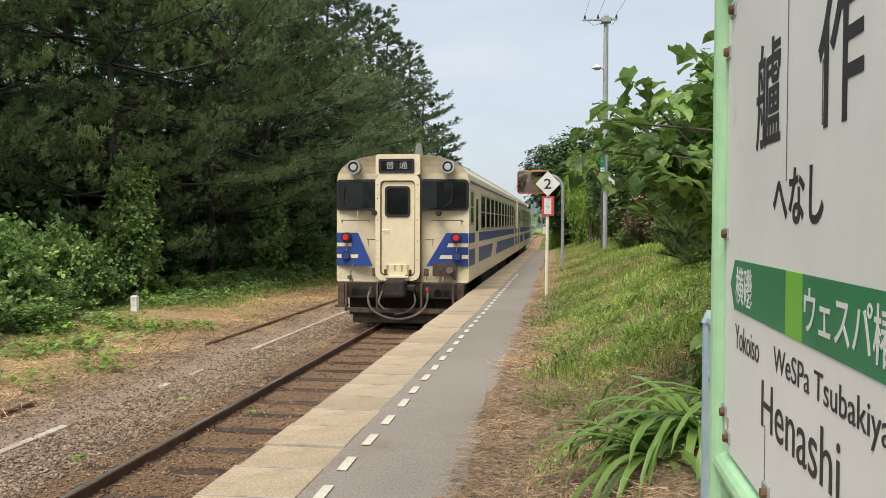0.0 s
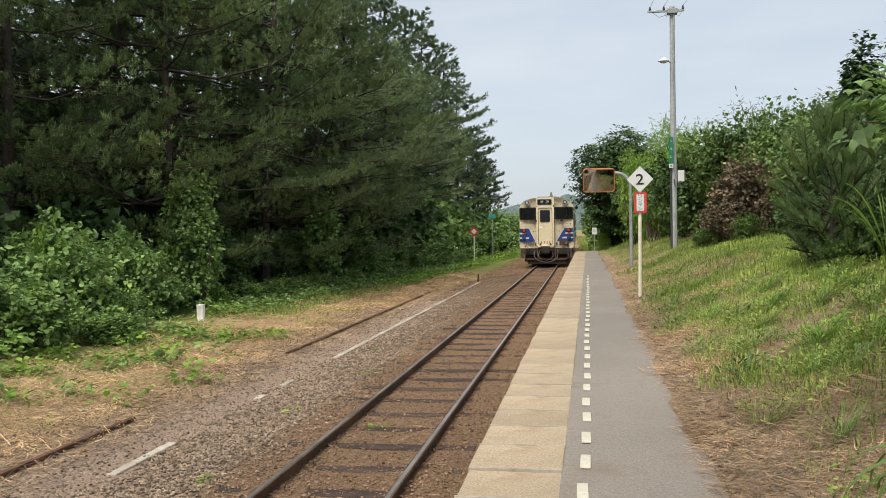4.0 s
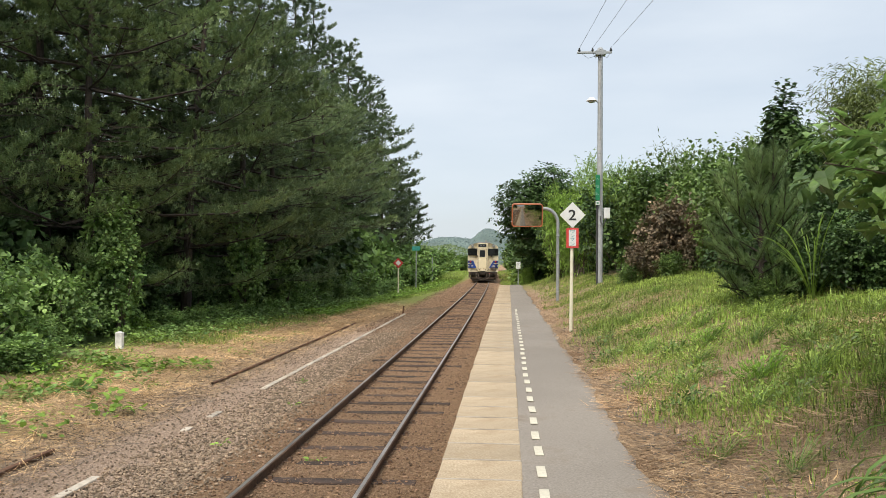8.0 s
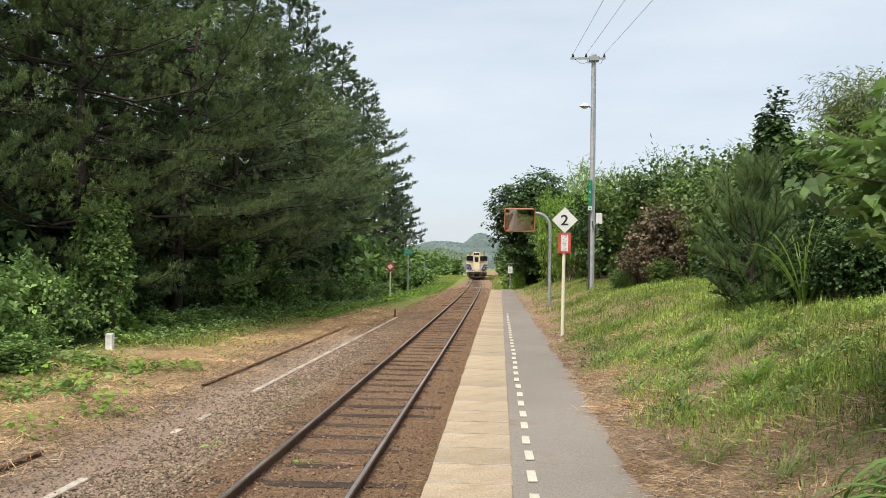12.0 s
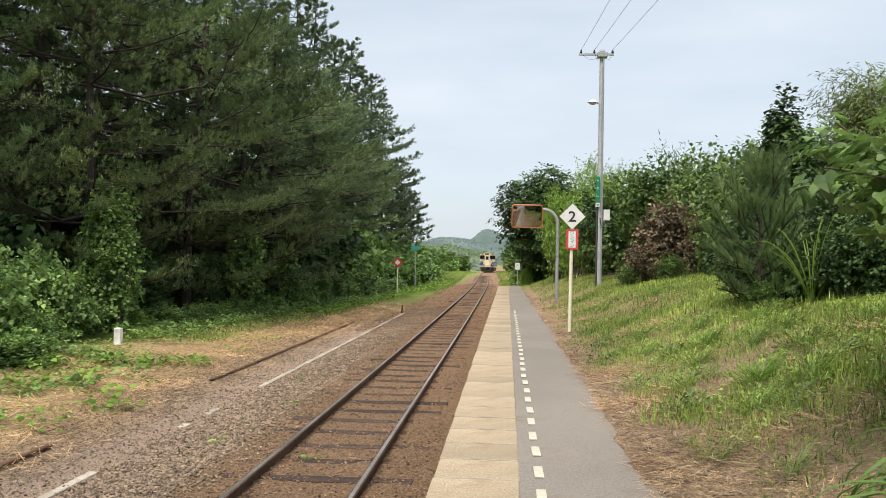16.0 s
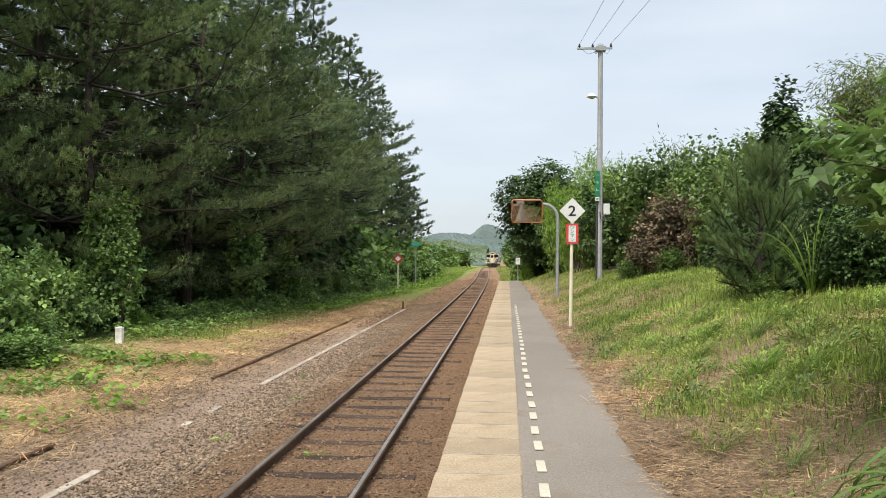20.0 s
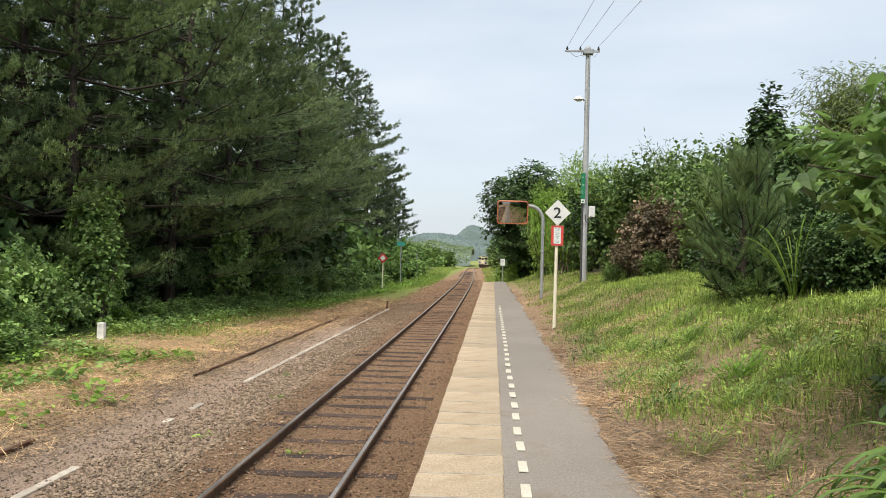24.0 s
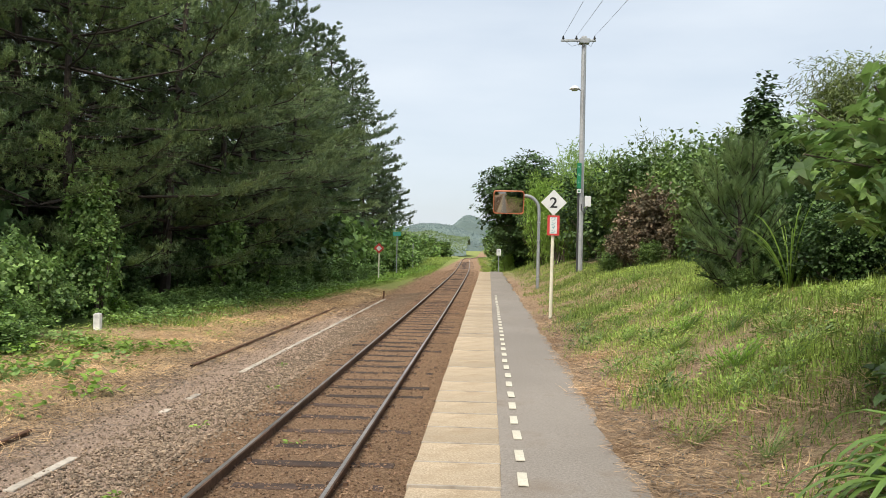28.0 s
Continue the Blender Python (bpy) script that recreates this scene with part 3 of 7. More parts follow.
def near_y(n, a, b, power=1.6):
    return a + (b - a) * rng.uniform(0, 1, n) ** power


n = 15000
xs = rng.uniform(-1.05, 1.42, n)
stones = part("ballast", scatter_stones("ballast", xs, near_y(n, 1.5, 34), rng.uniform(0.007, 0.022, n), STONE, ""), STONE, track_root, "small brown ballast stones")
stones["kind"] = "stuff"
n = 24000
xs = -1.75 + 0.42 * rng.normal(0, 1, n)
keep = (xs > -2.6) & (xs < -0.75)
xs = xs[keep]
stones = part("ballast", scatter_stones("ballast", xs, near_y(len(xs), 1.5, 40), rng.uniform(0.011, 0.028, len(xs)), STONE_GREY, ""), STONE_GREY, track_root, "coarse grey-brown ballast along the shoulder")
stones["kind"] = "stuff"
n = 11000
xs = rng.uniform(-4.4, -2.2, n)
stones = part("gravel", scatter_stones("gravel", xs, near_y(n, 2, 32), rng.uniform(0.008, 0.022, n), STONE_GREY, ""), STONE_GREY, track_root, "loose grey cinder gravel")
stones["kind"] = "stuff"
n = 9000
ys = 26 + 54 * rng.uniform(0, 1, n) ** 1.3
xs = rng.uniform(-3.0, 1.4, n) + track_x(ys)
stones = part("ballast", scatter_stones("ballast", xs, ys, rng.uniform(0.016, 0.034, n), STONE, ""), STONE, track_root, "brown ballast farther along the line")
stones["kind"] = "stuff"

# ---------------------------------------------------------------- platform
platform = tagged(new("platform"), "low concrete and asphalt platform with weathered pale edge slabs", "platform", kind="structure")
part("platform_wall", boxed(EDGE + 0.06, -14, -0.4, EDGE + 0.28, PLAT_END, PLAT_Z - 0.13), SLAB_WALL, platform, "stained concrete retaining wall")
# asphalt with a ragged inner edge that fades under the dirt
ay = np.linspace(-14, PLAT_END, 330)
ae = ASPH + 0.035 * np.sin(ay * 0.9) + 0.025 * np.sin(ay * 2.3 + 1) + 0.02 * np.sin(ay * 6.1) + 0.012 * np.sin(ay * 13.7) - 0.006 * np.clip(ay - 8, 0, 45)
V = np.array([(x, y, z) for y, e in zip(ay, ae) for x, z in ((INNER - 0.012, PLAT_Z - 0.09), (INNER - 0.010, PLAT_Z - 0.009), (spread(INNER, e, 0.5), PLAT_Z), (e - 0.03, PLAT_Z - 0.002), (e, PLAT_Z - 0.03))])
F = np.array([(i * 5 + j, i * 5 + j + 1, i * 5 + j + 6, i * 5 + j + 5) for i in range(len(ay) - 1) for j in range(4)])
part("asphalt", fast_mesh("asphalt", V, F[:, ::-1], ASPHALT), ASPHALT, platform, "worn grey asphalt walking surface")
slab = bpy.data.meshes.new("edge_slab")
b = boxed(EDGE, -0.269, PLAT_Z - 0.13, INNER, 0.269, PLAT_Z, 0.012)
b.to_mesh(slab)
b.free()
slab.materials.append(SLAB)
for i in range(-32, 74):
    y = 4.08 + 0.275 + 0.55 * i
    if y < PLAT_END:
        part("edge_slab", slab, SLAB, platform, "", pose(rng.normal(0, 0.002), y, rng.normal(0, 0.002), 0, rng.normal(0, 0.12), rng.normal(0, 0.05)))
dash = bpy.data.meshes.new("white_dash")
b = boxed(-0.030, -0.145, -0.002, 0.030, 0.145, 0.003)
b.to_mesh(dash)
b.free()
dash.materials.append(WHITE_LINE)
for i in range(-28, 32):
    y = 3.775 + 0.60 * i
    part("white_dash", dash, WHITE_LINE, platform, "", pose(2.165 + rng.normal(0, 0.005), y + rng.normal(0, 0.01), PLAT_Z + 0.001, 0, 0, rng.normal(0, 0.8)))
joint = bpy.data.meshes.new("joint_mortar")
b = boxed(EDGE + 0.004, -0.011, PLAT_Z - 0.05, INNER - 0.004, 0.011, PLAT_Z + 0.002)
b.to_mesh(joint)
b.free()
joint.materials.append(CONCRETE)
for i in range(-12, 40):
    part("joint_mortar", joint, CONCRETE, platform, "", pose(0, 4.08 + 0.55 * i, rng.uniform(-0.006, 0.001)))

# old kerb line and disused rail beside the track
for i, (y0, y1) in enumerate(((5.9, 7.2), (9.75, 10.0), (10.8, 11.25), (13.6, 17.1), (17.14, 20.5), (20.53, 24.3), (24.36, 28.0), (28.03, 35.6))):
    tagged(part("kerb", boxed(-2.57, y0, -0.34, -2.46, y1, -0.222, 0.012), CONCRETE), "low pale concrete kerb half sunk in gravel", "kerb", "old kerb line", "structure")
tagged(part("short_stake", rod(bmesh.new(), (-2.62, 35.9, -0.3), (-2.60, 35.9, 0.10), 0.045, 0.04), RUST, smooth=False), "short rusty stake at the end of the kerb", "stake")
old_root = thing("old_rail", None, "disused rusty rail half buried in straw", "old rail")
for y0, y1 in ((2.0, 8.1), (13.8, 18.4), (18.45, 29.1)):
    ys = np.linspace(y0, y1, 8)
    v, f = sweep(FOOT, ys, -3.5, -0.145)
    part("rail_piece", fast_mesh("rail_piece", v, f, RUST), RUST, old_root)
mk = thing("marker_post", pose(-7.37, 18.35, float(ground_z(-7.37, 18.35))), "short white painted concrete boundary marker", "marker post")
part("post_shaft", boxed(-0.085, -0.075, -0.1, 0.085, 0.075, 0.40, 0.02), CONCRETE_WHITE, mk)
part("top_notch", boxed(-0.05, -0.05, 0.395, 0.05, 0.05, 0.412, 0.008), CONCRETE_WHITE, mk, "rounded top")

# ---------------------------------------------------------------- train
CAR = 20.8
HALF, SILL, EAVE, CROWN = 1.45, 0.94, 3.10, 3.70


def car_section(inset=0.0):
    """Half-round roof over straight sides, from sill to sill, as (x, z)."""
    h = HALF - inset
    pts = [(-h + 0.03, SILL), (-h, SILL + 0.06), (-h, EAVE)]
    for i in range(1, 12):
        a = math.pi * (1 - i / 12)
        c, s = math.cos(a), math.sin(a)
        pts.append((h * math.copysign(abs(c) ** 0.72, c), EAVE + (CROWN - inset - EAVE) * abs(s) ** 0.80))
    return pts + [(h, EAVE), (h, SILL + 0.06), (h - 0.03, SILL)]


def face_y(x):
    """The end face is flat in the middle and bends back towards its corners."""
    return 0.0 if abs(x) < 0.50 else 0.20 * ((abs(x) - 0.50) / 0.95) ** 1.7


def on_face(bm, lift=0.0):
    """Bends a part that was built at y = 0 on to the end face."""
    for v in bm.verts:
        v.co.y += face_y(v.co.x) - lift
    return bm


def facing(outline, lift, deep=0.02, cuts=6):
    """A flat part with an outline of (x, z), laid on the end face, cut finely enough to bend."""
    bm = prism(bmesh.new(), outline, "y", -deep, 0.0)
    xs = [v.co.x for v in bm.verts]
    a, c = min(xs), max(xs)
    for i in range(1, cuts):
        x = a + (c - a) * i / cuts
        bmesh.ops.bisect_plane(bm, geom=list(bm.verts) + list(bm.edges) + list(bm.faces), plane_co=(x, 0, 0), plane_no=(1, 0, 0))
    return on_face(bm, lift)


def rail_car(lead):
    car = thing("railcar", None, "cream diesel railcar with blue slanted bands and red tail lights" if lead else "cream and blue diesel railcar coupled at the head", "train", "two-car train")
    # shell: sections along the length, with the end faces bowed
    sec = car_section()
    bm = bmesh.new()
    rows = []
    for y in (0.0, 0.35, 5, 10, 15, CAR - 0.35, CAR):
        end = y in (0.0, CAR)
        rows.append([bm.verts.new((x, y + (face_y(x) if y == 0 else -face_y(x) if end else 0), z)) for x, z in sec])
    for a, c in zip(rows, rows[1:]):
        for i in range(len(sec) - 1):
            bm.faces.new((a[i], a[i + 1], c[i + 1], c[i]))
        bm.faces.new((a[-1], a[0], c[0], c[-1]))
    for r, flip in ((rows[0], False), (rows[-1], True)):
        n = len(sec)
        for i in range(n // 2):
            q = [r[i], r[i + 1], r[n - 2 - i], r[n - 1 - i]]
            if len(set(q)) == 4:
                bm.faces.new(q)
            elif len(set(q)) == 3:
                bm.faces.new(list(dict.fromkeys(q)))
    bmesh.ops.recalc_face_normals(bm, faces=bm.faces)
    body = part("body", bm, T_CREAM, car, "weathered cream steel body")
    # roof skin, slightly proud
    top = [(x, z + 0.012) for x, z in car_section()[4:-4]]
    bm = bmesh.new()
    rows = [[bm.verts.new((x, y, z)) for x, z in top] for y in (0.45, 5, 10, 15, CAR - 0.45)]
    for a, c in zip(rows, rows[1:]):
        for i in range(len(top) - 1):
            bm.faces.new((a[i], a[i + 1], c[i + 1], c[i]))
    part("roof", bm, T_ROOF, car, "dull grey roof")
    for y0, y1, w, h in ((1.3, 2.4, 0.52, 0.09), (4.2, 6.4, 0.62, 0.16), (9.6, 11.8, 0.62, 0.16), (15, 17.2, 0.62, 0.16)):
        part("roof_vent", boxed(-w, y0, CROWN - 0.04, w, y1, CROWN + h, 0.03), T_ROOF, car, "low grey roof unit")
    part("roof_horn", rod(bmesh.new(), (0.62, 1.5, CROWN - 0.10), (0.62, 1.5, CROWN + 0.08), 0.09, 0.06, 12), T_ROOF, car)
    part("antenna", prism(bmesh.new(), [(0.16, CROWN - 0.06), (0.36, CROWN - 0.06), (0.31, CROWN + 0.30), (0.22, CROWN + 0.30)], "y", 0.75, 0.95), T_ROOF, car, "grey blade antenna")
    # blue bands along both sides
    for s in (-1, 1):
        x0, x1 = sorted((s * (HALF - 0.01), s * (HALF + 0.004)))
        part("side_band", boxed(x0, 0.22, 1.80, x1, CAR - 0.22, 2.02), T_BLUE, car, "blue painted band")
        part("side_band", prism(bmesh.new(), [(0.22, 1.30), (6.2, 1.30), (6.9, 1.66), (0.22, 1.66)], "x", x0, x1), T_BLUE, car, "blue painted band")
        part("side_band", prism(bmesh.new(), [(8.0, 1.30), (CAR - 0.22, 1.30), (CAR - 0.22, 1.66), (8.7, 1.66)], "x", x0, x1), T_BLUE, car, "blue painted band")
        for y0 in (1.55, CAR - 2.45):
            d = part("door", boxed(*sorted((s * (HALF - 0.03), s * (HALF + 0.007)))[:1], y0, 1.0, sorted((s * (HALF - 0.03), s * (HALF + 0.007)))[1], y0 + 0.9, 2.98, 0.004), T_CREAM, car, "cream folding door")
            xa, xb = sorted((s * (HALF - 0.01), s * (HALF + 0.011)))
            part("door_window", prism(bmesh.new(), rounded(y0 + 0.2, 2.05, y0 + 0.7, 2.8, 0.06), "x", xa, xb), T_GLASS, d)
        # driver's side window and passenger windows
        wins = [(0.55, 1.15, 2.25, 2.92)] + [(3.05 + 1.52 * k, 3.05 + 1.52 * k + 1.12, 2.12, 2.90) for k in range(10)]
        xa, xb = sorted((s * (HALF - 0.02), s * (HALF + 0.010)))
        xc, xd = sorted((s * (HALF - 0.02), s * (HALF + 0.006)))
        for a, c, z0, z1 in wins:
            w = part("window", ring(bmesh.new(), rounded(a - 0.05, z0 - 0.05, c + 0.05, z1 + 0.05, 0.08), rounded(a, z0, c, z1, 0.05), "x", xa, xb), T_CHROME, car, "metal-framed side window")
            part("pane", prism(bmesh.new(), rounded(a, z0, c, z1, 0.05), "x", xc, xd), T_GLASS, w)
            bar = boxed(min(xa, xb), a, (z0 + z1) / 2 - 0.015, max(xa, xb), c, (z0 + z1) / 2 + 0.015)
            part("window_bar", bar, T_CHROME, w)
        part("gutter", boxed(*((s * HALF - 0.02 if s > 0 else s * HALF - 0.025), 0.4, EAVE + 0.02), (s * HALF + 0.025 if s > 0 else s * HALF + 0.02), CAR - 0.4, EAVE + 0.06), T_ROOF, car)
    # under the floor
    for y in (2.9, CAR - 2.9):
        bg = part("bogie", boxed(-1.05, y - 1.45, 0.28, 1.05, y + 1.45, 0.62, 0.04), T_DARK, car, "dark grimy bogie")
        for dy in (-1.05, 1.05):
            for x in (-0.56, 0.56):
                part("wheel", rod(bmesh.new(), (x - 0.06, y + dy, 0.43), (x + 0.06, y + dy, 0.43), 0.43, None, 28), RAIL_RUST, bg)
    for y0, y1 in ((5.0, 8.6), (9.0, 11.4), (12.0, 15.5)):
        part("underfloor_box", boxed(-1.3, y0, 0.35, 1.3, y1, 0.93, 0.05), T_DARK, car)
    if not lead:
        return car
    # ---- the end face, seen from behind
    part("underframe", boxed(-1.36, 0.02, 0.62, 1.36, 0.5, 0.935), T_DARK, car, "black end frame")
    for s in (-1, 1):
        gl = (-1.40, -0.555) if s < 0 else (0.475, 1.40)
        w = part("windscreen", ring(bmesh.new(), rounded(gl[0] - 0.05, 2.50, gl[1] + 0.05, 3.17, 0.09), rounded(gl[0], 2.55, gl[1], 3.12, 0.06), "y", -0.02, 0.0), T_GASKET, car, "dark windscreen in black rubber")
        on_bm = bmesh.new()
        on_bm.from_mesh(w.data)
        on_face(on_bm, 0.012)
        on_bm.to_mesh(w.data)
        on_bm.free()
        part("pane", facing(rounded(gl[0], 2.55, gl[1], 3.12, 0.06), 0.006), T_GLASS, w)
        px = gl[0] + 0.12 if s < 0 else gl[1] - 0.30
        part("wiper", tube(bmesh.new(), [(px - 0.28 * s + (0.45 if s < 0 else 0), -0.06 + face_y(px), 2.46), (px, -0.05 + face_y(px), 2.72)], 0.010, 6), T_GASKET, w)
        part("wiper_blade", tube(bmesh.new(), [(px - 0.02, -0.055 + face_y(px), 2.62), (px + 0.03, -0.055 + face_y(px), 3.06)], 0.010, 6), T_GASKET, w)
        part("wiper_motor", rod(bmesh.new(), (px - 0.28 * s + (0.45 if s < 0 else 0), -0.09, 2.45), (px - 0.28 * s + (0.45 if s < 0 else 0), 0.06, 2.45), 0.06, 0.07, 10), T_GASKET, car)
        # head lamps and tail lights
        hx = s * 1.02
        rim = part("headlight", rod(bmesh.new(), (hx, -0.05, 3.43), (hx, 0.25, 3.43), 0.135, None, 24), T_GASKET, car, "unlit round headlight in a metal rim")
        part("lens", rod(bmesh.new(), (hx, -0.080, 3.43), (hx, -0.03, 3.43), 0.066, 0.084, 20), T_LENS, rim)
        cup = bmesh.new()
        ring(cup, [(hx + 0.15 * math.cos(a), 3.43 + 0.15 * math.sin(a)) for a in np.linspace(0, math.tau, 24, endpoint=False)], [(hx + 0.112 * math.cos(a), 3.43 + 0.112 * math.sin(a)) for a in np.linspace(0, math.tau, 24, endpoint=False)], "y", -0.08, 0.05)
        part("headlight_ring", cup, T_CHROME, rim, "bright metal ring")
        tx = s * 1.20
        tl = part("tail_light", rod(bmesh.new(), (tx, -0.03, 1.92), (tx, 0.20, 1.92), 0.105, None, 20), T_GASKET, car, "glowing red tail light")
        part("lens", rod(bmesh.new(), (tx, -0.06, 1.92), (tx, -0.02, 1.92), 0.058, 0.068, 20), TAIL, tl, "lit red lens")
        # blue slanted shape with cream stripes
        if s < 0:
            blue = [(-1.44, 1.31), (-0.61, 1.31), (-0.94, 2.02), (-1.44, 2.02)]
            stripes = [((-1.44, 1.72), (-1.08, 1.80)), ((-1.44, 1.47), (-0.93, 1.55))]
        else:
            blue = [(1.44, 2.02), (0.98, 2.02), (0.56, 1.31), (1.44, 1.31)]
            stripes = [((1.00, 1.72), (1.44, 1.80)), ((0.84, 1.47), (1.44, 1.55))]
        bl = part("blue_panel", facing(blue, 0.004), T_BLUE, car, "blue slanted paint panel")
        for (xa, za), (xb, zb) in stripes:
            part("cream_stripe", facing([(xa, za), (xb - 0.02 if s < 0 else xb, za), (xb, zb), (xa + (0.03 if s > 0 else 0), zb)], 0.007), T_CREAM, bl)
        part("lamp_cover", rod(bmesh.new(), (s * 1.21, 0.045, 1.52), (s * 1.21, 0.18, 1.52), 0.10, None, 20), T_GASKET, car, "round dark-rimmed cover")
        part("cover_face", rod(bmesh.new(), (s * 1.21, 0.030, 1.52), (s * 1.21, 0.10, 1.52), 0.074, 0.082, 20), T_BLUE, car, "round blue cover plate")
        part("step_handle", tube(bmesh.new(), [(s * 1.33, -0.02 + face_y(1.33), 2.27), (s * 1.31, -0.06 + face_y(1.3), 2.29), (s * 0.70, -0.05 + face_y(0.7), 2.29), (s * 0.68, -0.01 + face_y(0.68), 2.27)], 0.012, 6), T_HOSE, car, "thin grimy hand rail")
        part("hand_grip", tube(bmesh.new(), [(s * 0.55, -0.01, 1.88), (s * 0.55, -0.06, 1.88), (s * 0.72, -0.06, 1.88), (s * 0.72, -0.01, 1.88)], 0.012, 6), T_HOSE, car)
        part("jumper_socket", boxed(s * 0.56 - 0.05, -0.05, 1.10, s * 0.56 + 0.05, 0.02, 1.26, 0.01), T_RUST, car)
        part("cover_plate", boxed(s * 1.15 - 0.035, -0.03 + face_y(1.15), 1.02, s * 1.15 + 0.035, 0.1 + face_y(1.15), 1.09, 0.008), T_RUST, car)
    part("window_notice", facing([(-1.05, 2.575), (-0.66, 2.575), (-0.66, 2.64), (-1.05, 2.64)], 0.012, 0.004, 3), SIGN_WHITE, car, "white strip behind the windscreen")
    part("sill_line", boxed(-1.42, 0.02, 0.93, 1.42, 0.3, 0.955), T_RUST, car, "rusty lower edge")
    part("number_plate", facing(rounded(0.70, 1.10, 1.20, 1.38, 0.03), 0.02, 0.02, 4), T_RUST, car, "brown stained box with a plate")
    for k in range(2):
        part("plate_roundel", rod(bmesh.new(), (0.83 + 0.23 * k, -0.035 + face_y(0.9), 1.23), (0.83 + 0.23 * k, 0.03 + face_y(0.9), 1.23), 0.075, None, 14), T_HOSE, car)
    # gangway door in a raised frame
    fr = part("gangway_frame", ring(bmesh.new(), rounded(-0.535, 1.00, 0.43, 3.28, 0.16), rounded(-0.43, 1.10, 0.33, 3.14, 0.10), "y", -0.075, 0.06), T_CREAM, car, "raised cream door frame")
    dr = part("gangway_door", prism(bmesh.new(), rounded(-0.43, 1.10, 0.33, 3.14, 0.10), "y", -0.025, 0.05), T_CREAM, car, "cream end door with a window")
    part("door_gasket", ring(bmesh.new(), rounded(-0.335, 2.36, 0.215, 3.02, 0.08), rounded(-0.285, 2.41, 0.165, 2.97, 0.06), "y", -0.045, 0.0), T_GASKET, dr)
    part("pane", prism(bmesh.new(), rounded(-0.285, 2.41, 0.165, 2.97, 0.06), "y", -0.033, 0.0), T_GLASS, dr)
    part("handle", tube(bmesh.new(), [(-0.36, -0.02, 2.08), (-0.36, -0.07, 2.08), (-0.24, -0.07, 2.08)], 0.012, 6), T_CHROME, dr)
    part("foot_plate", boxed(-0.30, -0.20, 1.06, 0.20, -0.02, 1.11, 0.01), T_CREAM, dr, "cream folding foot plate")
    part("foot_plate_bracket", prism(bmesh.new(), rounded(-0.27, 1.10, 0.17, 1.34, 0.09), "y", -0.11, -0.02), T_CREAM, dr)
    for x in (-0.31, 0.21):
        part("hinge", boxed(x - 0.035, -0.10, 1.12, x + 0.035, -0.03, 1.24, 0.01), T_RUST, dr)
    for z in (1.45, 1.85, 2.30, 2.75, 3.05):
        for x in (-0.485, 0.38):
            part("frame_bolt", rod(bmesh.new(), (x, -0.085, z), (x, -0.06, z), 0.011, None, 8), T_RUST, fr)
    part("door_seam", ring(bmesh.new(), rounded(-0.43, 1.10, 0.33, 3.14, 0.10), rounded(-0.408, 1.122, 0.308, 3.118, 0.09), "y", -0.029, -0.01), T_RUST, dr, "brown grimy seam")
    part("frame_seam", ring(bmesh.new(), rounded(-0.552, 0.985, 0.447, 3.295, 0.17), rounded(-0.533, 1.003, 0.428, 3.277, 0.16), "y", -0.014, 0.04), T_RUST, fr, "brown grimy seam")
    for x, z, h in ((-1.20, 1.80, 0.22), (1.20, 1.80, 0.20), (-0.70, 1.87, 0.16), (0.70, 1.87, 0.14), (-0.57, 1.10, 0.12), (0.57, 1.10, 0.12), (-1.31, 2.27, 0.07), (1.30, 2.27, 0.08), (-0.68, 2.27, 0.05), (0.66, 2.27, 0.05), (0.92, 1.10, 0.13), (-0.95, 2.49, 0.16), (0.80, 2.49, 0.18), (1.02, 3.28, 0.10), (-1.02, 3.28, 0.10)):
        part("rust_streak", facing([(x - 0.016, z - h * 0.1), (x - 0.004, z - h), (x + 0.003, z - h * 0.9), (x + 0.015, z), (x - 0.012, z)][::-1], 0.010), T_STREAK, car, "brown rust streak")
    for x, h in ((-0.26, 0.20), (-0.10, 0.14), (0.05, 0.16), (0.18, 0.22)):
        part("rust_streak", prism(bmesh.new(), [(x - 0.03, 1.34), (x + 0.03, 1.34), (x + 0.012, 1.34 - h), (x - 0.01, 1.34 - h)], "y", -0.114, -0.10), T_STREAK, dr, "brown rust streak")
    # destination box above the door
    part("top_cowl", prism(bmesh.new(), rounded(-0.53, 3.26, 0.43, 3.70, 0.06), "y", -0.07, 0.5), T_CREAM, car, "cream cowl over the door")
    db = part("destination_box", ring(bmesh.new(), rounded(-0.46, 3.30, 0.31, 3.60, 0.03), rounded(-0.41, 3.345, 0.26, 3.555, 0.02), "y", -0.095, -0.06), T_GASKET, car, "black-framed destination sign")
    part("blind", prism(bmesh.new(), rounded(-0.42, 3.335, 0.27, 3.565, 0.02), "y", -0.080, -0.06), T_GLASS, db)
    lettering("普  通", 0.17, POLE, db, pose(-0.07, -0.082, 3.45, 90), 1.1)
    # added backing panel, its dark colour stands for the shade under the car end
    part("end_bulkhead", boxed(-1.2, 0.36, 0.22, 1.2, 0.46, 0.62), T_DARK, car, "dark panel added for the shade below the end frame")
    # coupler, pipes and snow plough
    part("coupler", boxed(-0.16, -0.55, 0.72, 0.16, 0.3, 1.00, 0.03), T_DARK, car, "black knuckle coupler")
    part("coupler_head", boxed(-0.24, -0.62, 0.68, 0.20, -0.30, 1.04, 0.05), T_DARK, car)
    part("coupler_yoke", boxed(-0.36, -0.25, 0.78, 0.36, 0.02, 0.92, 0.03), T_DARK, car)
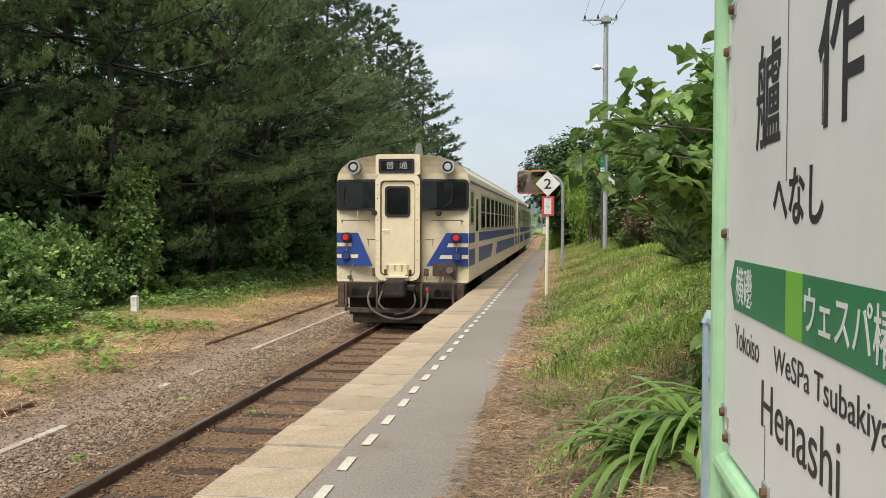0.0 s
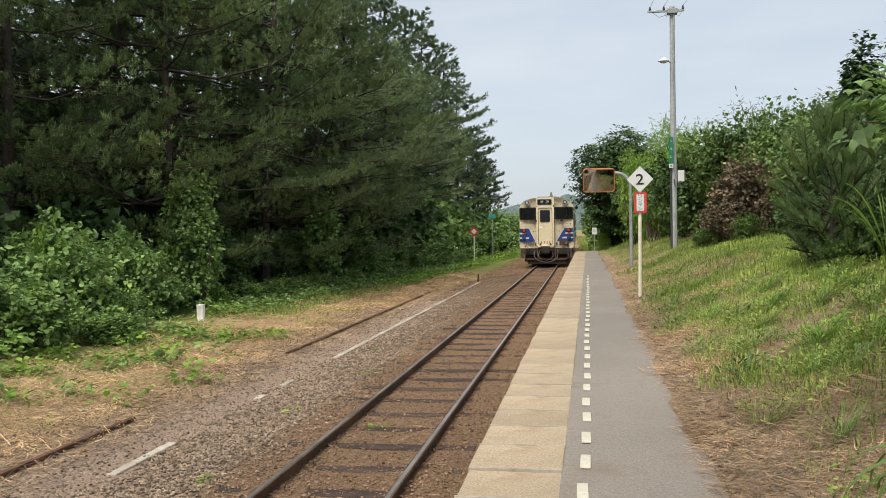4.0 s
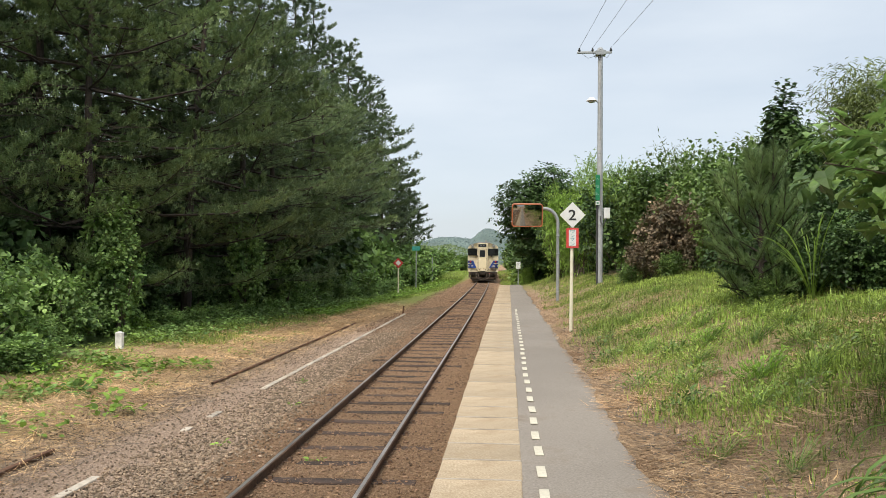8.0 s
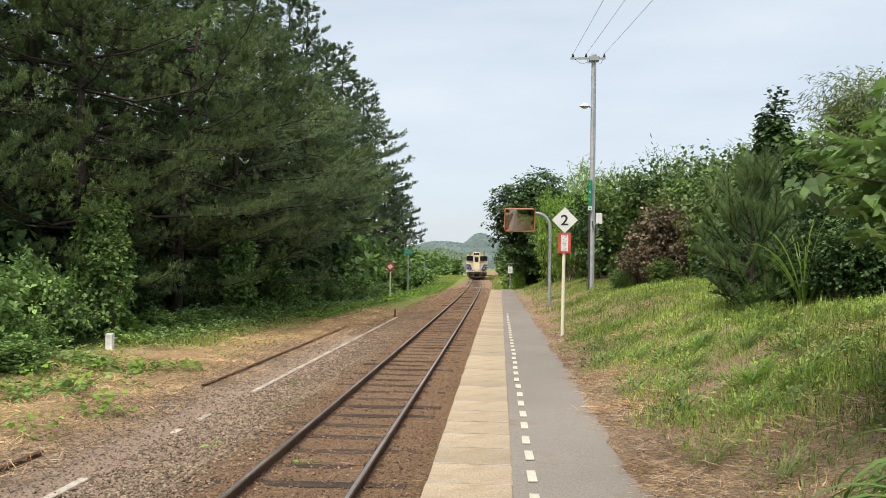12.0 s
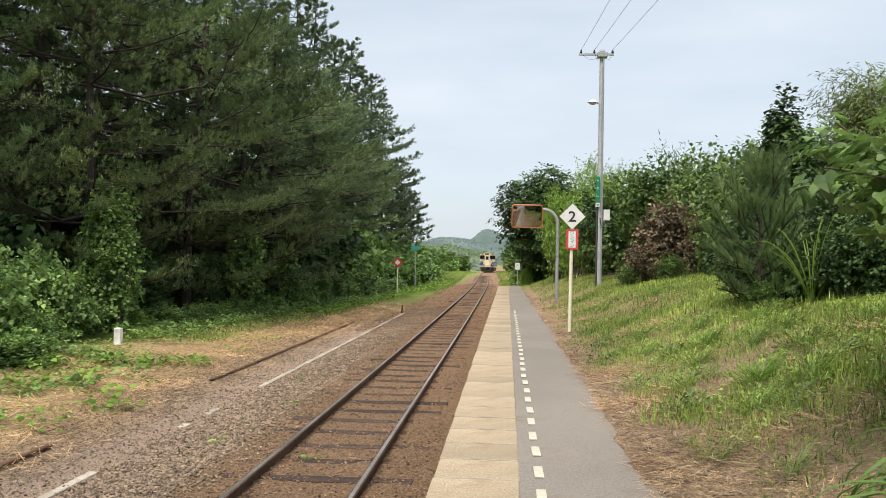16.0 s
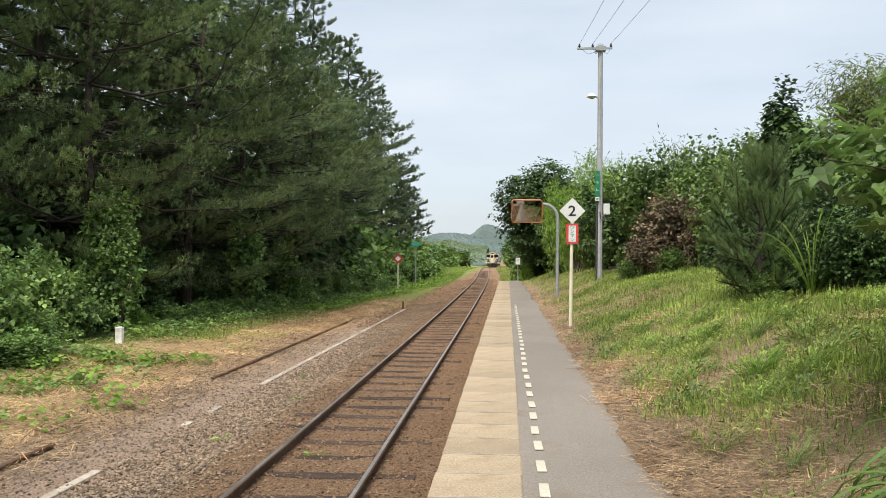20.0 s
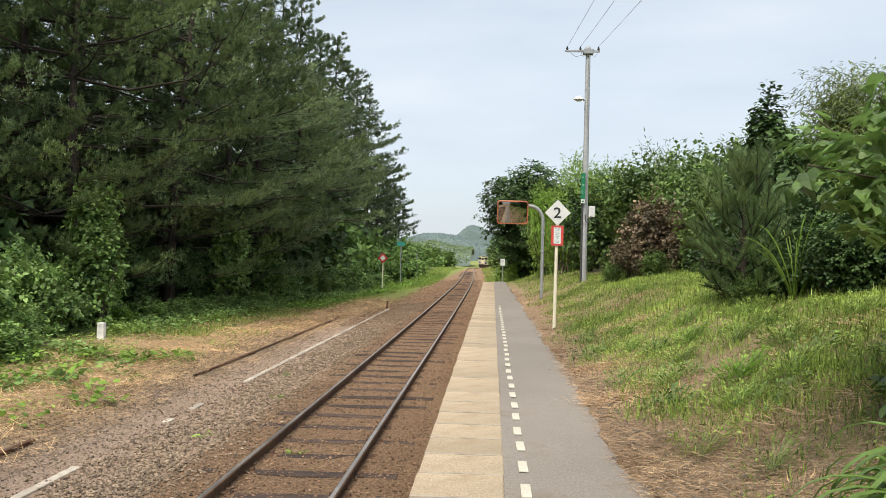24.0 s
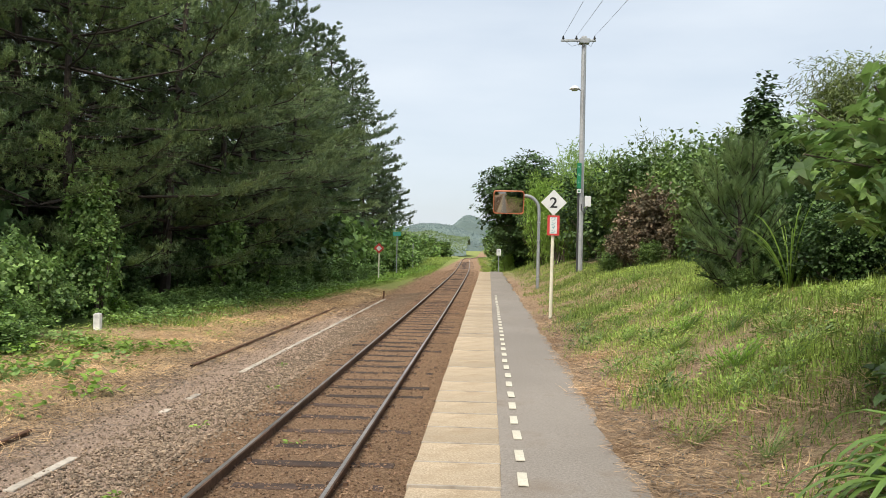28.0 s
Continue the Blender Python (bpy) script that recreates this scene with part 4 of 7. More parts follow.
    for x in (-0.9, 0.9):
        part("buffer_box", boxed(x - 0.20, 0.02, 0.62, x + 0.20, 0.3, 0.84, 0.03), T_DARK, car)
    for pts, r in ((((-0.62, -0.10, 0.82), (-0.66, -0.22, 0.62), (-0.55, -0.28, 0.38), (-0.20, -0.30, 0.22), (0.18, -0.30, 0.22), (0.52, -0.28, 0.38), (0.62, -0.22, 0.62), (0.60, -0.10, 0.80)), 0.026), (((0.30, -0.12, 0.80), (0.36, -0.26, 0.55), (0.20, -0.30, 0.36), (-0.08, -0.30, 0.30)), 0.022), (((-0.36, -0.12, 0.80), (-0.42, -0.24, 0.55), (-0.30, -0.28, 0.40)), 0.022), (((-1.02, -0.05, 1.36), (-1.06, -0.14, 1.15), (-1.02, -0.12, 0.98)), 0.016)):
        part("air_hose", tube(bmesh.new(), curved(pts), r, 8), T_HOSE, car, "grey looping air hose")
    for x in (-0.62, 0.36, 0.60):
        part("hose_cock", boxed(x - 0.03, -0.16, 0.78, x + 0.03, -0.06, 0.86, 0.01), SIGN_RED if x > 0.5 else T_RUST, car)
    plough = bmesh.new()
    prism(plough, [(-1.02, 0.32), (1.02, 0.32), (1.18, 0.42), (-1.18, 0.42)], "y", -0.20, -0.14)
    part("snow_plough", plough, T_RUST, car, "rusty brown snow plough plate")
    for x in (-1.26, -0.52, 0.52, 1.26):
        part("plough_stay", boxed(x * 0.92 - 0.025, -0.17, 0.34, x * 0.92 + 0.025, -0.08, 0.94, 0.008), T_RUST, car)
    part("plough_lip", boxed(-1.02, -0.12, 0.09, 1.02, -0.04, 0.33, 0.02), T_DARK, car)
    for x, z in ((-1.30, 0.6), (1.30, 0.6)):
        part("step_iron", boxed(x - 0.07, -0.02, 0.44, x + 0.07, 0.06, 0.93, 0.015), T_RUST, car)
        part("step_tread", boxed(x - 0.13, -0.10, 0.42, x + 0.13, 0.16, 0.46, 0.01), T_RUST, car)
    return car


rear_car = rail_car(True)
front_car = rail_car(False)
TRAIN_T = (0, 1, 2.5, 4.5, 6, 8, 10, 12.5, 15, 18, 20.5, 23, 25.5, 28)
TRAIN_Y = (15.8, 22.7, 33.2, 49.5, 62.6, 81.0, 99.0, 123.0, 151.0, 189.5, 225.0, 262.0, 300.0, 340.0)


def put_train():
    for car, back in ((rear_car, 0.0), (front_car, CAR + 0.5)):
        rows = []
        for t in np.arange(0, 28.01, 0.5):
            y = float(np.interp(t, TRAIN_T, TRAIN_Y)) if t in TRAIN_T else float(sum(np.interp(t + d, TRAIN_T, TRAIN_Y) for d in (-0.7, 0, 0.7)) / 3) if 0.7 < t < 27.2 else float(np.interp(t, TRAIN_T, TRAIN_Y))
            y += back
            a, c = y + 2.9, y + CAR - 2.9
            xa, xc, za, zc = float(track_x(a)), float(track_x(c)), float(track_z(a)), float(track_z(c))
            turn, tilt = math.degrees(math.atan2(xa - xc, c - a)), math.degrees(math.atan2(zc - za, c - a))
            x0 = xa - (xc - xa) * 2.9 / (c - a)
            z0 = za - (zc - za) * 2.9 / (c - a)
            rows.append((float(t), pose(x0, y, z0, tilt, 0, turn)))
        walk(car, rows)

# ---------------------------------------------------------------- plants


def unit(v):
    return v / np.maximum(np.linalg.norm(v, axis=-1, keepdims=True), 1e-9)


def bases(fwd, up):
    """Frames (right, forward, up) from forward and rough up vectors, as N x 3 x 3 with columns."""
    f = unit(fwd)
    r = unit(np.cross(f, up))
    return np.stack([r, f, np.cross(r, f)], 2)


def stamp(tv, tf, pos, frame_m, size):
    """Copies of a template (tv verts, tf faces) at places, turned and scaled."""
    n, k = len(pos), len(tv)
    V = np.einsum("nij,kj->nki", frame_m, tv) * np.asarray(size)[:, None, None] + pos[:, None, :]
    F = (tf[None] + k * np.arange(n)[:, None, None]).reshape(-1, tf.shape[1])
    return V.reshape(-1, 3), F


# one leaf: a folded blade along +y, 1 long
LEAF_V = np.array([(0, 0, 0), (0.26, 0.34, 0.07), (0.20, 0.72, 0.03), (0, 1, -0.10), (-0.20, 0.72, 0.03), (-0.26, 0.34, 0.07), (0, 0.45, 0)], float)
LEAF_F = np.array([(0, 1, 6), (1, 2, 6), (2, 3, 6), (3, 4, 6), (4, 5, 6), (5, 0, 6)])
SMALL_V = np.array([(0, 0, 0), (0.40, 0.48, 0.07), (0, 1, -0.06), (-0.40, 0.48, 0.07)], float)
SMALL_F = np.array([(0, 1, 2), (0, 2, 3)])
HEART_V = np.array([(0, 0, 0), (0.24, -0.10, 0.05), (0.46, 0.16, 0.08), (0.40, 0.50, 0.03), (0.16, 0.82, -0.04), (0, 1, -0.14), (-0.16, 0.82, -0.04), (-0.40, 0.50, 0.03), (-0.46, 0.16, 0.08), (-0.24, -0.10, 0.05), (0, 0.42, -0.03)], float)
HEART_F = np.array([(10, i, i + 1) for i in range(9)] + [(10, 9, 0)])
WIDE_V = np.array([(0, 0, 0), (0.46, 0.18, 0.08), (0.36, 0.66, 0.03), (0, 1, -0.12), (-0.36, 0.66, 0.03), (-0.46, 0.18, 0.08), (0, 0.40, -0.03)], float)
SLIM_V = np.array([(0, 0, 0), (0.09, 0.4, 0.02), (0, 1, -0.12), (-0.09, 0.4, 0.02)], float)

LOBED_V = np.array([(0, 0, 0), (0.30, -0.10, 0.06), (0.50, 0.20, 0.00), (0.40, 0.46, 0.06), (0.22, 0.78, 0.0), (0, 1, -0.20), (-0.22, 0.78, 0.0), (-0.40, 0.46, 0.06), (-0.50, 0.20, 0.00), (-0.30, -0.10, 0.06), (0, 0.38, -0.07)], float)


def tuft(n, length, width):
    """A spray of needles round +y."""
    V, F = [], []
    for i in range(n):
        a, o = i * 2.4, 0.25 + 0.75 * ((i * 0.618) % 1)
        d = np.array([math.cos(a) * o, 0.85 - 0.5 * o, math.sin(a) * o])
        d = d / np.linalg.norm(d) * length
        s = np.cross(d, (0.3, 0.2, 1.0))
        s = s / np.linalg.norm(s) * width
        k = len(V)
        V += [-s, s, d]
        F.append((k, k + 1, k + 2))
    return np.array(V), np.array(F)


def lumps(n, radii, count, seed, shell=0.6):
    """Points on a heap of overlapping uneven balls within an ellipsoid, with their outward ways."""
    r = np.random.default_rng(seed)
    count = int(count * 1.8)
    c = unit(r.normal(0, 1, (count, 3))) * r.uniform(0.08, 0.76, (count, 1))
    rad = r.uniform(0.18, 0.46, count)
    k = r.choice(count, n, p=rad ** 2 / (rad ** 2).sum())
    d = unit(r.normal(0, 1, (n, 3)))
    wave = 1 + 0.28 * np.sin(d[:, 0] * 7 + k) * np.cos(d[:, 1] * 6 + 2 * k)
    p = c[k] + d * (rad[k] * wave * r.uniform(shell, 1.1, n) ** 0.5)[:, None] + r.normal(0, 0.022, (n, 3))
    return p * np.array(radii), d


def bush_mesh(seed, radii, n, size, material, leaf=(LEAF_V, LEAF_F), count=14, droop=0.35, floor=None, name="foliage", wild=0.9):
    r = np.random.default_rng(seed)
    per = 7
    p, d = lumps(n // per, radii, count, seed)
    p[:, 2] += radii[2] * 0.85
    if floor is not None:
        keep = p[:, 2] > floor
        p, d = p[keep], d[keep]
    # leaves in sprigs along short twigs that grow outwards and up
    axis = unit(d + r.normal(0, 0.45, p.shape) + np.array((0, 0, 0.2)))
    s = np.tile((np.arange(per) + 0.3) / per, len(p))
    p, d, axis = (np.repeat(q, per, 0) for q in (p, d, axis))
    p = p + axis * ((s - 0.5) * size * 2.3)[:, None] + r.normal(0, 0.22 * size, p.shape)
    way = unit(d * 0.5 + axis * 0.5 + r.normal(0, wild, p.shape) + np.array((0, 0, -droop)))
    up = unit(d * 0.5 + np.array((0, 0, 1.0)) + r.normal(0, 0.35, p.shape))
    V, F = stamp(*leaf, p, bases(way, up), size * r.uniform(0.6, 1.25, len(p)))
    return fast_mesh(name, V, F, material)


def stems_mesh(seed, radii, n, material, thick=0.035, name="stem"):
    r = np.random.default_rng(seed)
    bm = bmesh.new()
    for i in range(n):
        tip = Vector(unit(r.normal(0, 1, 3) + np.array((0, 0, 1.1))) * np.array(radii) * 0.85)
        tip.z = abs(tip.z) + radii[2] * 0.5
        a = Vector((r.normal(0, 0.12) * radii[0], r.normal(0, 0.12) * radii[1], -0.25))
        mid = (a + tip) / 2 + Vector(r.normal(0, 0.12, 3)) * radii[0]
        tube(bm, [a, (a + mid) / 2 + Vector(r.normal(0, 0.03, 3)), mid, tip], thick, 5, thick * 0.25)
    me = bpy.data.meshes.new(name)
    bm.to_mesh(me)
    bm.free()
    me.materials.append(material)
    return me


BUSHES = {}


def bush(kind, x, y, scale=1.0, turn=0.0, z=None, squash=1.0, label="", category="shrub", group=""):
    """A copy of a prepared shrub, set on the ground."""
    root, lab = BUSHES[kind]
    ob = copy_thing(root, Matrix.Identity(4))
    ob.matrix_basis = Matrix.Translation((x, y, (float(ground_z(x, y)) if z is None else z) - 0.05)) @ pose(0, 0, 0, 0, 0, turn) @ Matrix.Diagonal((scale, scale, scale * squash, 1))
    return tagged(ob, label or lab, category, group)


def prepare_bush(kind, name, label, radii, n, size, material, seed, leaf=(LEAF_V, LEAF_F), count=14, floor=0.0, stems=7, droop=0.35, wild=0.9):
    root = thing(name)
    part("foliage", bush_mesh(seed, radii, n, size, material, leaf, count, droop, floor, wild=wild), material, root)
    part("stem", stems_mesh(seed + 5, radii, stems, TWIG, 0.02 + 0.012 * radii[2]), TWIG, root)["kind"] = "stuff"
    BUSHES[kind] = (root, label)


def brush(n, length, width, along=0.55):
    """A shoot along +y, 1 long, with needles set all round it that lean forward."""
    V, F = [], []
    for i in range(n):
        a, s = i * 2.399, along * (i + 0.5) / n
        d = unit(np.array([math.cos(a), 0.85, math.sin(a)])) * length * (1.0 - 0.25 * s)
        w = unit(np.cross(d, (0.3, 0.2, 1.0))) * width
        o = np.array((0, s, 0))
        k = len(V)
        V += [o - w, o + w, o + d]
        F.append((k, k + 1, k + 2))
    return np.array(V), np.array(F)


BRUSH_NEAR, BRUSH_FAR = brush(8, 0.52, 0.068), brush(6, 0.60, 0.100)


def pine_parts(seed, height, reach, bare=0.10, gap=0.62, whorl=5, shoots=62, size=0.22, thick=0.17, needles=None, gaunt=0.0):
    """Wood and needles of a pine. Whorls of limbs, each a flat fan of twigs whose upturned shoots carry the needles; bare wood and shade lie between one layer and the next."""
    r = np.random.default_rng(seed)
    trunk, limb = bmesh.new(), bmesh.new()
    lean = r.normal(0, 0.02, 2)
    stem = lambda z: np.array((lean[0] * z + 0.10 * math.sin(z * 0.5 + seed), lean[1] * z + 0.10 * math.cos(z * 0.45 + seed), z))
    tube(trunk, [stem(z) for z in np.linspace(-0.3, height * 0.98, 14)], thick, 9, 0.03)
    P, D = [], []
    z, count = bare * height, 0
    while z < height * 0.97:
        k = z / height
        env = min(1.0, (1 - k) * 1.9 + 0.05) ** 0.75 * (0.70 + 0.30 * min(1, k / 0.3))
        a0 = r.uniform(0, math.tau)
        for j in range(whorl):
            if r.uniform() < gaunt:
                continue
            a = a0 + math.tau * j / whorl + r.normal(0, 0.28)
            L = reach * env * (r.uniform(0.35, 1.22) if k < 0.9 else r.uniform(0.6, 1.0))
            rise = r.uniform(-0.22, 0.30) + 0.75 * max(0, k - 0.72)
            base = stem(z + r.normal(0, 0.16))
            d, side = np.array([math.cos(a), math.sin(a), rise]), np.array([-math.sin(a), math.cos(a), 0])
            sag, bend = r.uniform(0.02, 0.10) * L, r.normal(0, 0.10) * L
            f = lambda s: base + d * L * s - np.array((0, 0, sag * 4 * s * (1.0 - s))) + side * bend * s * s + np.array((0, 0, 0.16 * L * s ** 3))
            tube(limb, [f(s) for s in (0, 0.35, 0.7, 0.97)], 0.012 + 0.008 * L, 4, 0.005)
            m = max(10, int(shoots * (L / reach) ** 1.25))
            twigs = max(5, m // 6)
            s0 = 0.22 + 0.76 * r.uniform(0, 1, twigs) ** 0.75
            sgn = np.where(np.arange(twigs) % 2, 1.0, -1.0) * (s0 < 0.93)
            tl = (0.10 + 0.36 * (1.05 - s0)) * L * r.uniform(0.6, 1.15, twigs) * (np.abs(sgn) + 0.25)
            root = np.stack([f(v) for v in s0])
            way = d * np.where(sgn == 0, 1.0, 0.72)[:, None] + side * sgn[:, None] * 0.85 + np.array((0, 0, 0.12))
            if count % 2 == 0:
                for q in range(0, twigs, 3):
                    e = root[q] + way[q] * tl[q]
                    tube(limb, [root[q], e], 0.008, 3, 0.003)
            t = r.integers(0, twigs, m)
            u = r.uniform(0.05, 1.0, m) ** 0.6
            p = root[t] + way[t] * (tl[t] * u)[:, None]
            p[:, 2] += np.abs(r.normal(0.0, 0.075, m)) * (0.6 + L / reach)
            p += r.normal(0, 0.035, p.shape)
            P.append(p)
            D.append(unit(way[t]) * 0.75 + np.array((0, 0, 0.70)) + r.normal(0, 0.22, p.shape))
            count += 1
        z += gap * r.uniform(0.75, 1.25) * (1.0 - 0.35 * k)
    top = stem(height * 0.96)
    P.append(top + r.normal(0, 0.12, (30, 3)))
    D.append(r.normal(0, 0.35, (30, 3)) + np.array((0, 0, 1.0)))
    P, D = np.concatenate(P), np.concatenate(D)
    V, F = stamp(*(needles or BRUSH_NEAR), P, bases(unit(D), np.tile((0.1, 0.2, 1.0), (len(P), 1))), size * r.uniform(0.7, 1.3, len(P)))
    me = bpy.data.meshes.new("trunk")
    limb.to_mesh(me)
    trunk.from_mesh(me)
    trunk.to_mesh(me)
    trunk.free()
    limb.free()
    me.materials.append(BARK)
    return me, (V, F)


def pine(name, seed, material, label, **shape):
    root = thing(name, None, label, "pine tree", "pines along the line")
    t, (V, F) = pine_parts(seed, **shape)
    part("trunk", t, BARK, root, "brown scaly trunk with bare limbs")
    part("crown", fast_mesh("crown", V, F, material), material, root, "dark green needles")
    return root


PINES = [
    pine("pine_tree", 3, PINE, "tall dark green black pine with layered branches", height=13.5, reach=4.4, bare=0.09, gap=0.92, shoots=330, size=0.195),
    pine("pine_tree", 8, PINE, "tall dark green black pine with layered branches", height=12.5, reach=4.2, bare=0.10, gap=0.95, shoots=330, size=0.195),
    pine("pine_tree", 15, PINE, "broad dark green black pine reaching towards the track", height=11.0, reach=4.6, bare=0.09, gap=0.95, shoots=330, size=0.195),
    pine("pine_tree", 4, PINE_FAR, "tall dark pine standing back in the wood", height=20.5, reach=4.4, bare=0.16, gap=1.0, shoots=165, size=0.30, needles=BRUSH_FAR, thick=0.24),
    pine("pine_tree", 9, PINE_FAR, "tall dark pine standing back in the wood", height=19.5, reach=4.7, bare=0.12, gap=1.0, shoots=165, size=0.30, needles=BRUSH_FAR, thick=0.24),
    pine("pine_tree", 27, PINE, "black pine with a bare lower trunk by the line", height=11.6, reach=4.2, bare=0.36, gap=0.85, shoots=250, size=0.20),
]
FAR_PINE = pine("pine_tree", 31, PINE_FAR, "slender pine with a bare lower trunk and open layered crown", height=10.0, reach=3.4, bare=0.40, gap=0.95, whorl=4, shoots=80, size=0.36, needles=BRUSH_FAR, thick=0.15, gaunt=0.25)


def plant_pine(k, x, y, turn, scale=1.0):
    src = PINES[k]
    m = Matrix.Translation((x, y, float(ground_z(x, y)) - 0.1)) @ pose(0, 0, 0, 0, 0, turn) @ Matrix.Diagonal((scale, scale, scale, 1))
    if not src.get("planted"):
        src["planted"] = 1
        src.matrix_basis = m
        return src
    ob = copy_thing(src, Matrix.Identity(4))
    ob.matrix_basis = m
    return ob


for k, x, y, turn, sc in (
    # the front row, over the vines and along the line
    (2, -10.4, 23.4, 10, 1.15), (0, -9.2, 27.2, 70, 1.12), (2, -8.9, 32.0, 200, 1.10), (1, -8.5, 37.0, 20, 1.05), (5, -8.3, 42.0, 300, 1.02), (5, -8.4, 47.6, 165, 1.0), (0, -10.6, 53.5, 40, 0.98), (1, -10.8, 60.0, 220, 1.0), (2, -11.2, 68.0, 120, 1.05),
    (1, -13.8, 19.6, 140, 1.2), (0, -17.6, 14.5, 330, 1.2), (2, -12.9, 24.8, 80, 1.3),
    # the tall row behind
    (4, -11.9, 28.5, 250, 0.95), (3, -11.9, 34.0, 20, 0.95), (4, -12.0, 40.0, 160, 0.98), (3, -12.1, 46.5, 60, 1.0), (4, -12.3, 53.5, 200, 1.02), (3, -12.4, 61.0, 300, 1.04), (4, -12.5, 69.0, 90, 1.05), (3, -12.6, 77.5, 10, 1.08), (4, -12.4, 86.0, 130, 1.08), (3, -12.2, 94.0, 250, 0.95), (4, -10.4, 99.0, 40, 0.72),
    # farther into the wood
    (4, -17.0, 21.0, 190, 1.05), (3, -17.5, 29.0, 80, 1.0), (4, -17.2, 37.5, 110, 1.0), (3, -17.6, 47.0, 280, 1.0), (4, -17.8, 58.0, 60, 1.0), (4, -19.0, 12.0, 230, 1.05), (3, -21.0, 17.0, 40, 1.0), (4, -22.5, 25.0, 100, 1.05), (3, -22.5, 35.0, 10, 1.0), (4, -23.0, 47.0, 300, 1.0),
    (3, -9, -22, 40, 0.75), (4, -12, -32, 140, 0.8), (3, 9, -24, 240, 0.7), (4, 12, -34, 10, 0.8), (3, -16, -14, 90, 0.8),
):
    plant_pine(k, x, y, turn, sc)
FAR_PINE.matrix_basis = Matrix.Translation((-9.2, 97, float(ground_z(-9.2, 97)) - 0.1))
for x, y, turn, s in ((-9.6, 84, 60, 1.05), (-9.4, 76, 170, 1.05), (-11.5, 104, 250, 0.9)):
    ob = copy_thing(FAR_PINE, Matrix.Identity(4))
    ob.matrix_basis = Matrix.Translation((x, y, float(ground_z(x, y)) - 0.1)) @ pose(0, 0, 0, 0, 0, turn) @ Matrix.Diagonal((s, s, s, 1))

# shrubs, built once each and then set out
HEART, LOBED = (HEART_V, HEART_F), (LOBED_V, HEART_F)
SMALL, SLIM = (SMALL_V, SMALL_F), (SLIM_V, SMALL_F)
prepare_bush("vine", "vine_shrub", "green vine leaves heaped over a shrub at the wood's edge", (1.25, 1.1, 0.85), 5000, 0.092, LEAF_VINE, 41, (WIDE_V, LEAF_F), 16)
prepare_bush("lime", "vine_shrub", "bright yellow-green vine leaves climbing over shrubs", (0.8, 0.7, 0.7), 1500, 0.095, LEAF_LIME, 43, (WIDE_V, LEAF_F), 12)
prepare_bush("column", "vine_shrub", "green vine leaves wound round a small tree at the wood's edge", (0.75, 0.75, 1.65), 6000, 0.100, LEAF_VINE, 44, (WIDE_V, LEAF_F), 18)
prepare_bush("dark", "shrub", "dense dark green broadleaf shrub", (1.5, 1.4, 1.5), 12000, 0.105, LEAF_DARK, 45, (SMALL_V, SMALL_F), 26)
prepare_bush("mid", "shrub", "mid-green leafy shrub on the bank", (1.4, 1.3, 1.4), 13000, 0.100, LEAF_MID, 47, (SMALL_V, SMALL_F), 26)
prepare_bush("dark_far", "shrub", "dense dark green shrub along the line", (1.5, 1.4, 1.5), 2600, 0.30, LEAF_DARK, 65, (SMALL_V, SMALL_F), 24)
prepare_bush("mid_far", "shrub", "mid-green shrub along the line", (1.4, 1.3, 1.4), 2600, 0.28, LEAF_MID, 67, (SMALL_V, SMALL_F), 24)
prepare_bush("vine_far", "vine_shrub", "green vine heap along the line", (1.25, 1.1, 0.85), 1500, 0.22, LEAF_VINE, 69, (SMALL_V, SMALL_F), 16)
prepare_bush("brown", "shrub", "shrub with faded reddish-brown leaves and flowers", (1.1, 1.0, 1.15), 8500, 0.10, LEAF_BROWN, 49, SMALL, 20)
prepare_bush("olive", "shrub", "feathery olive-green tree foliage", (1.3, 1.2, 1.4), 11000, 0.14, LEAF_OLIVE, 51, SLIM, 22, wild=1.2)
prepare_bush("bamboo", "bamboo_clump", "light green bamboo clump with fine leaves", (0.9, 0.9, 1.9), 11000, 0.17, LEAF_BAMBOO, 53, SLIM, 26, stems=14, droop=0.7)
for h, m in ((BUSHES[k][0], 0) for k in BUSHES):
    h.location = (0, 0, 0)

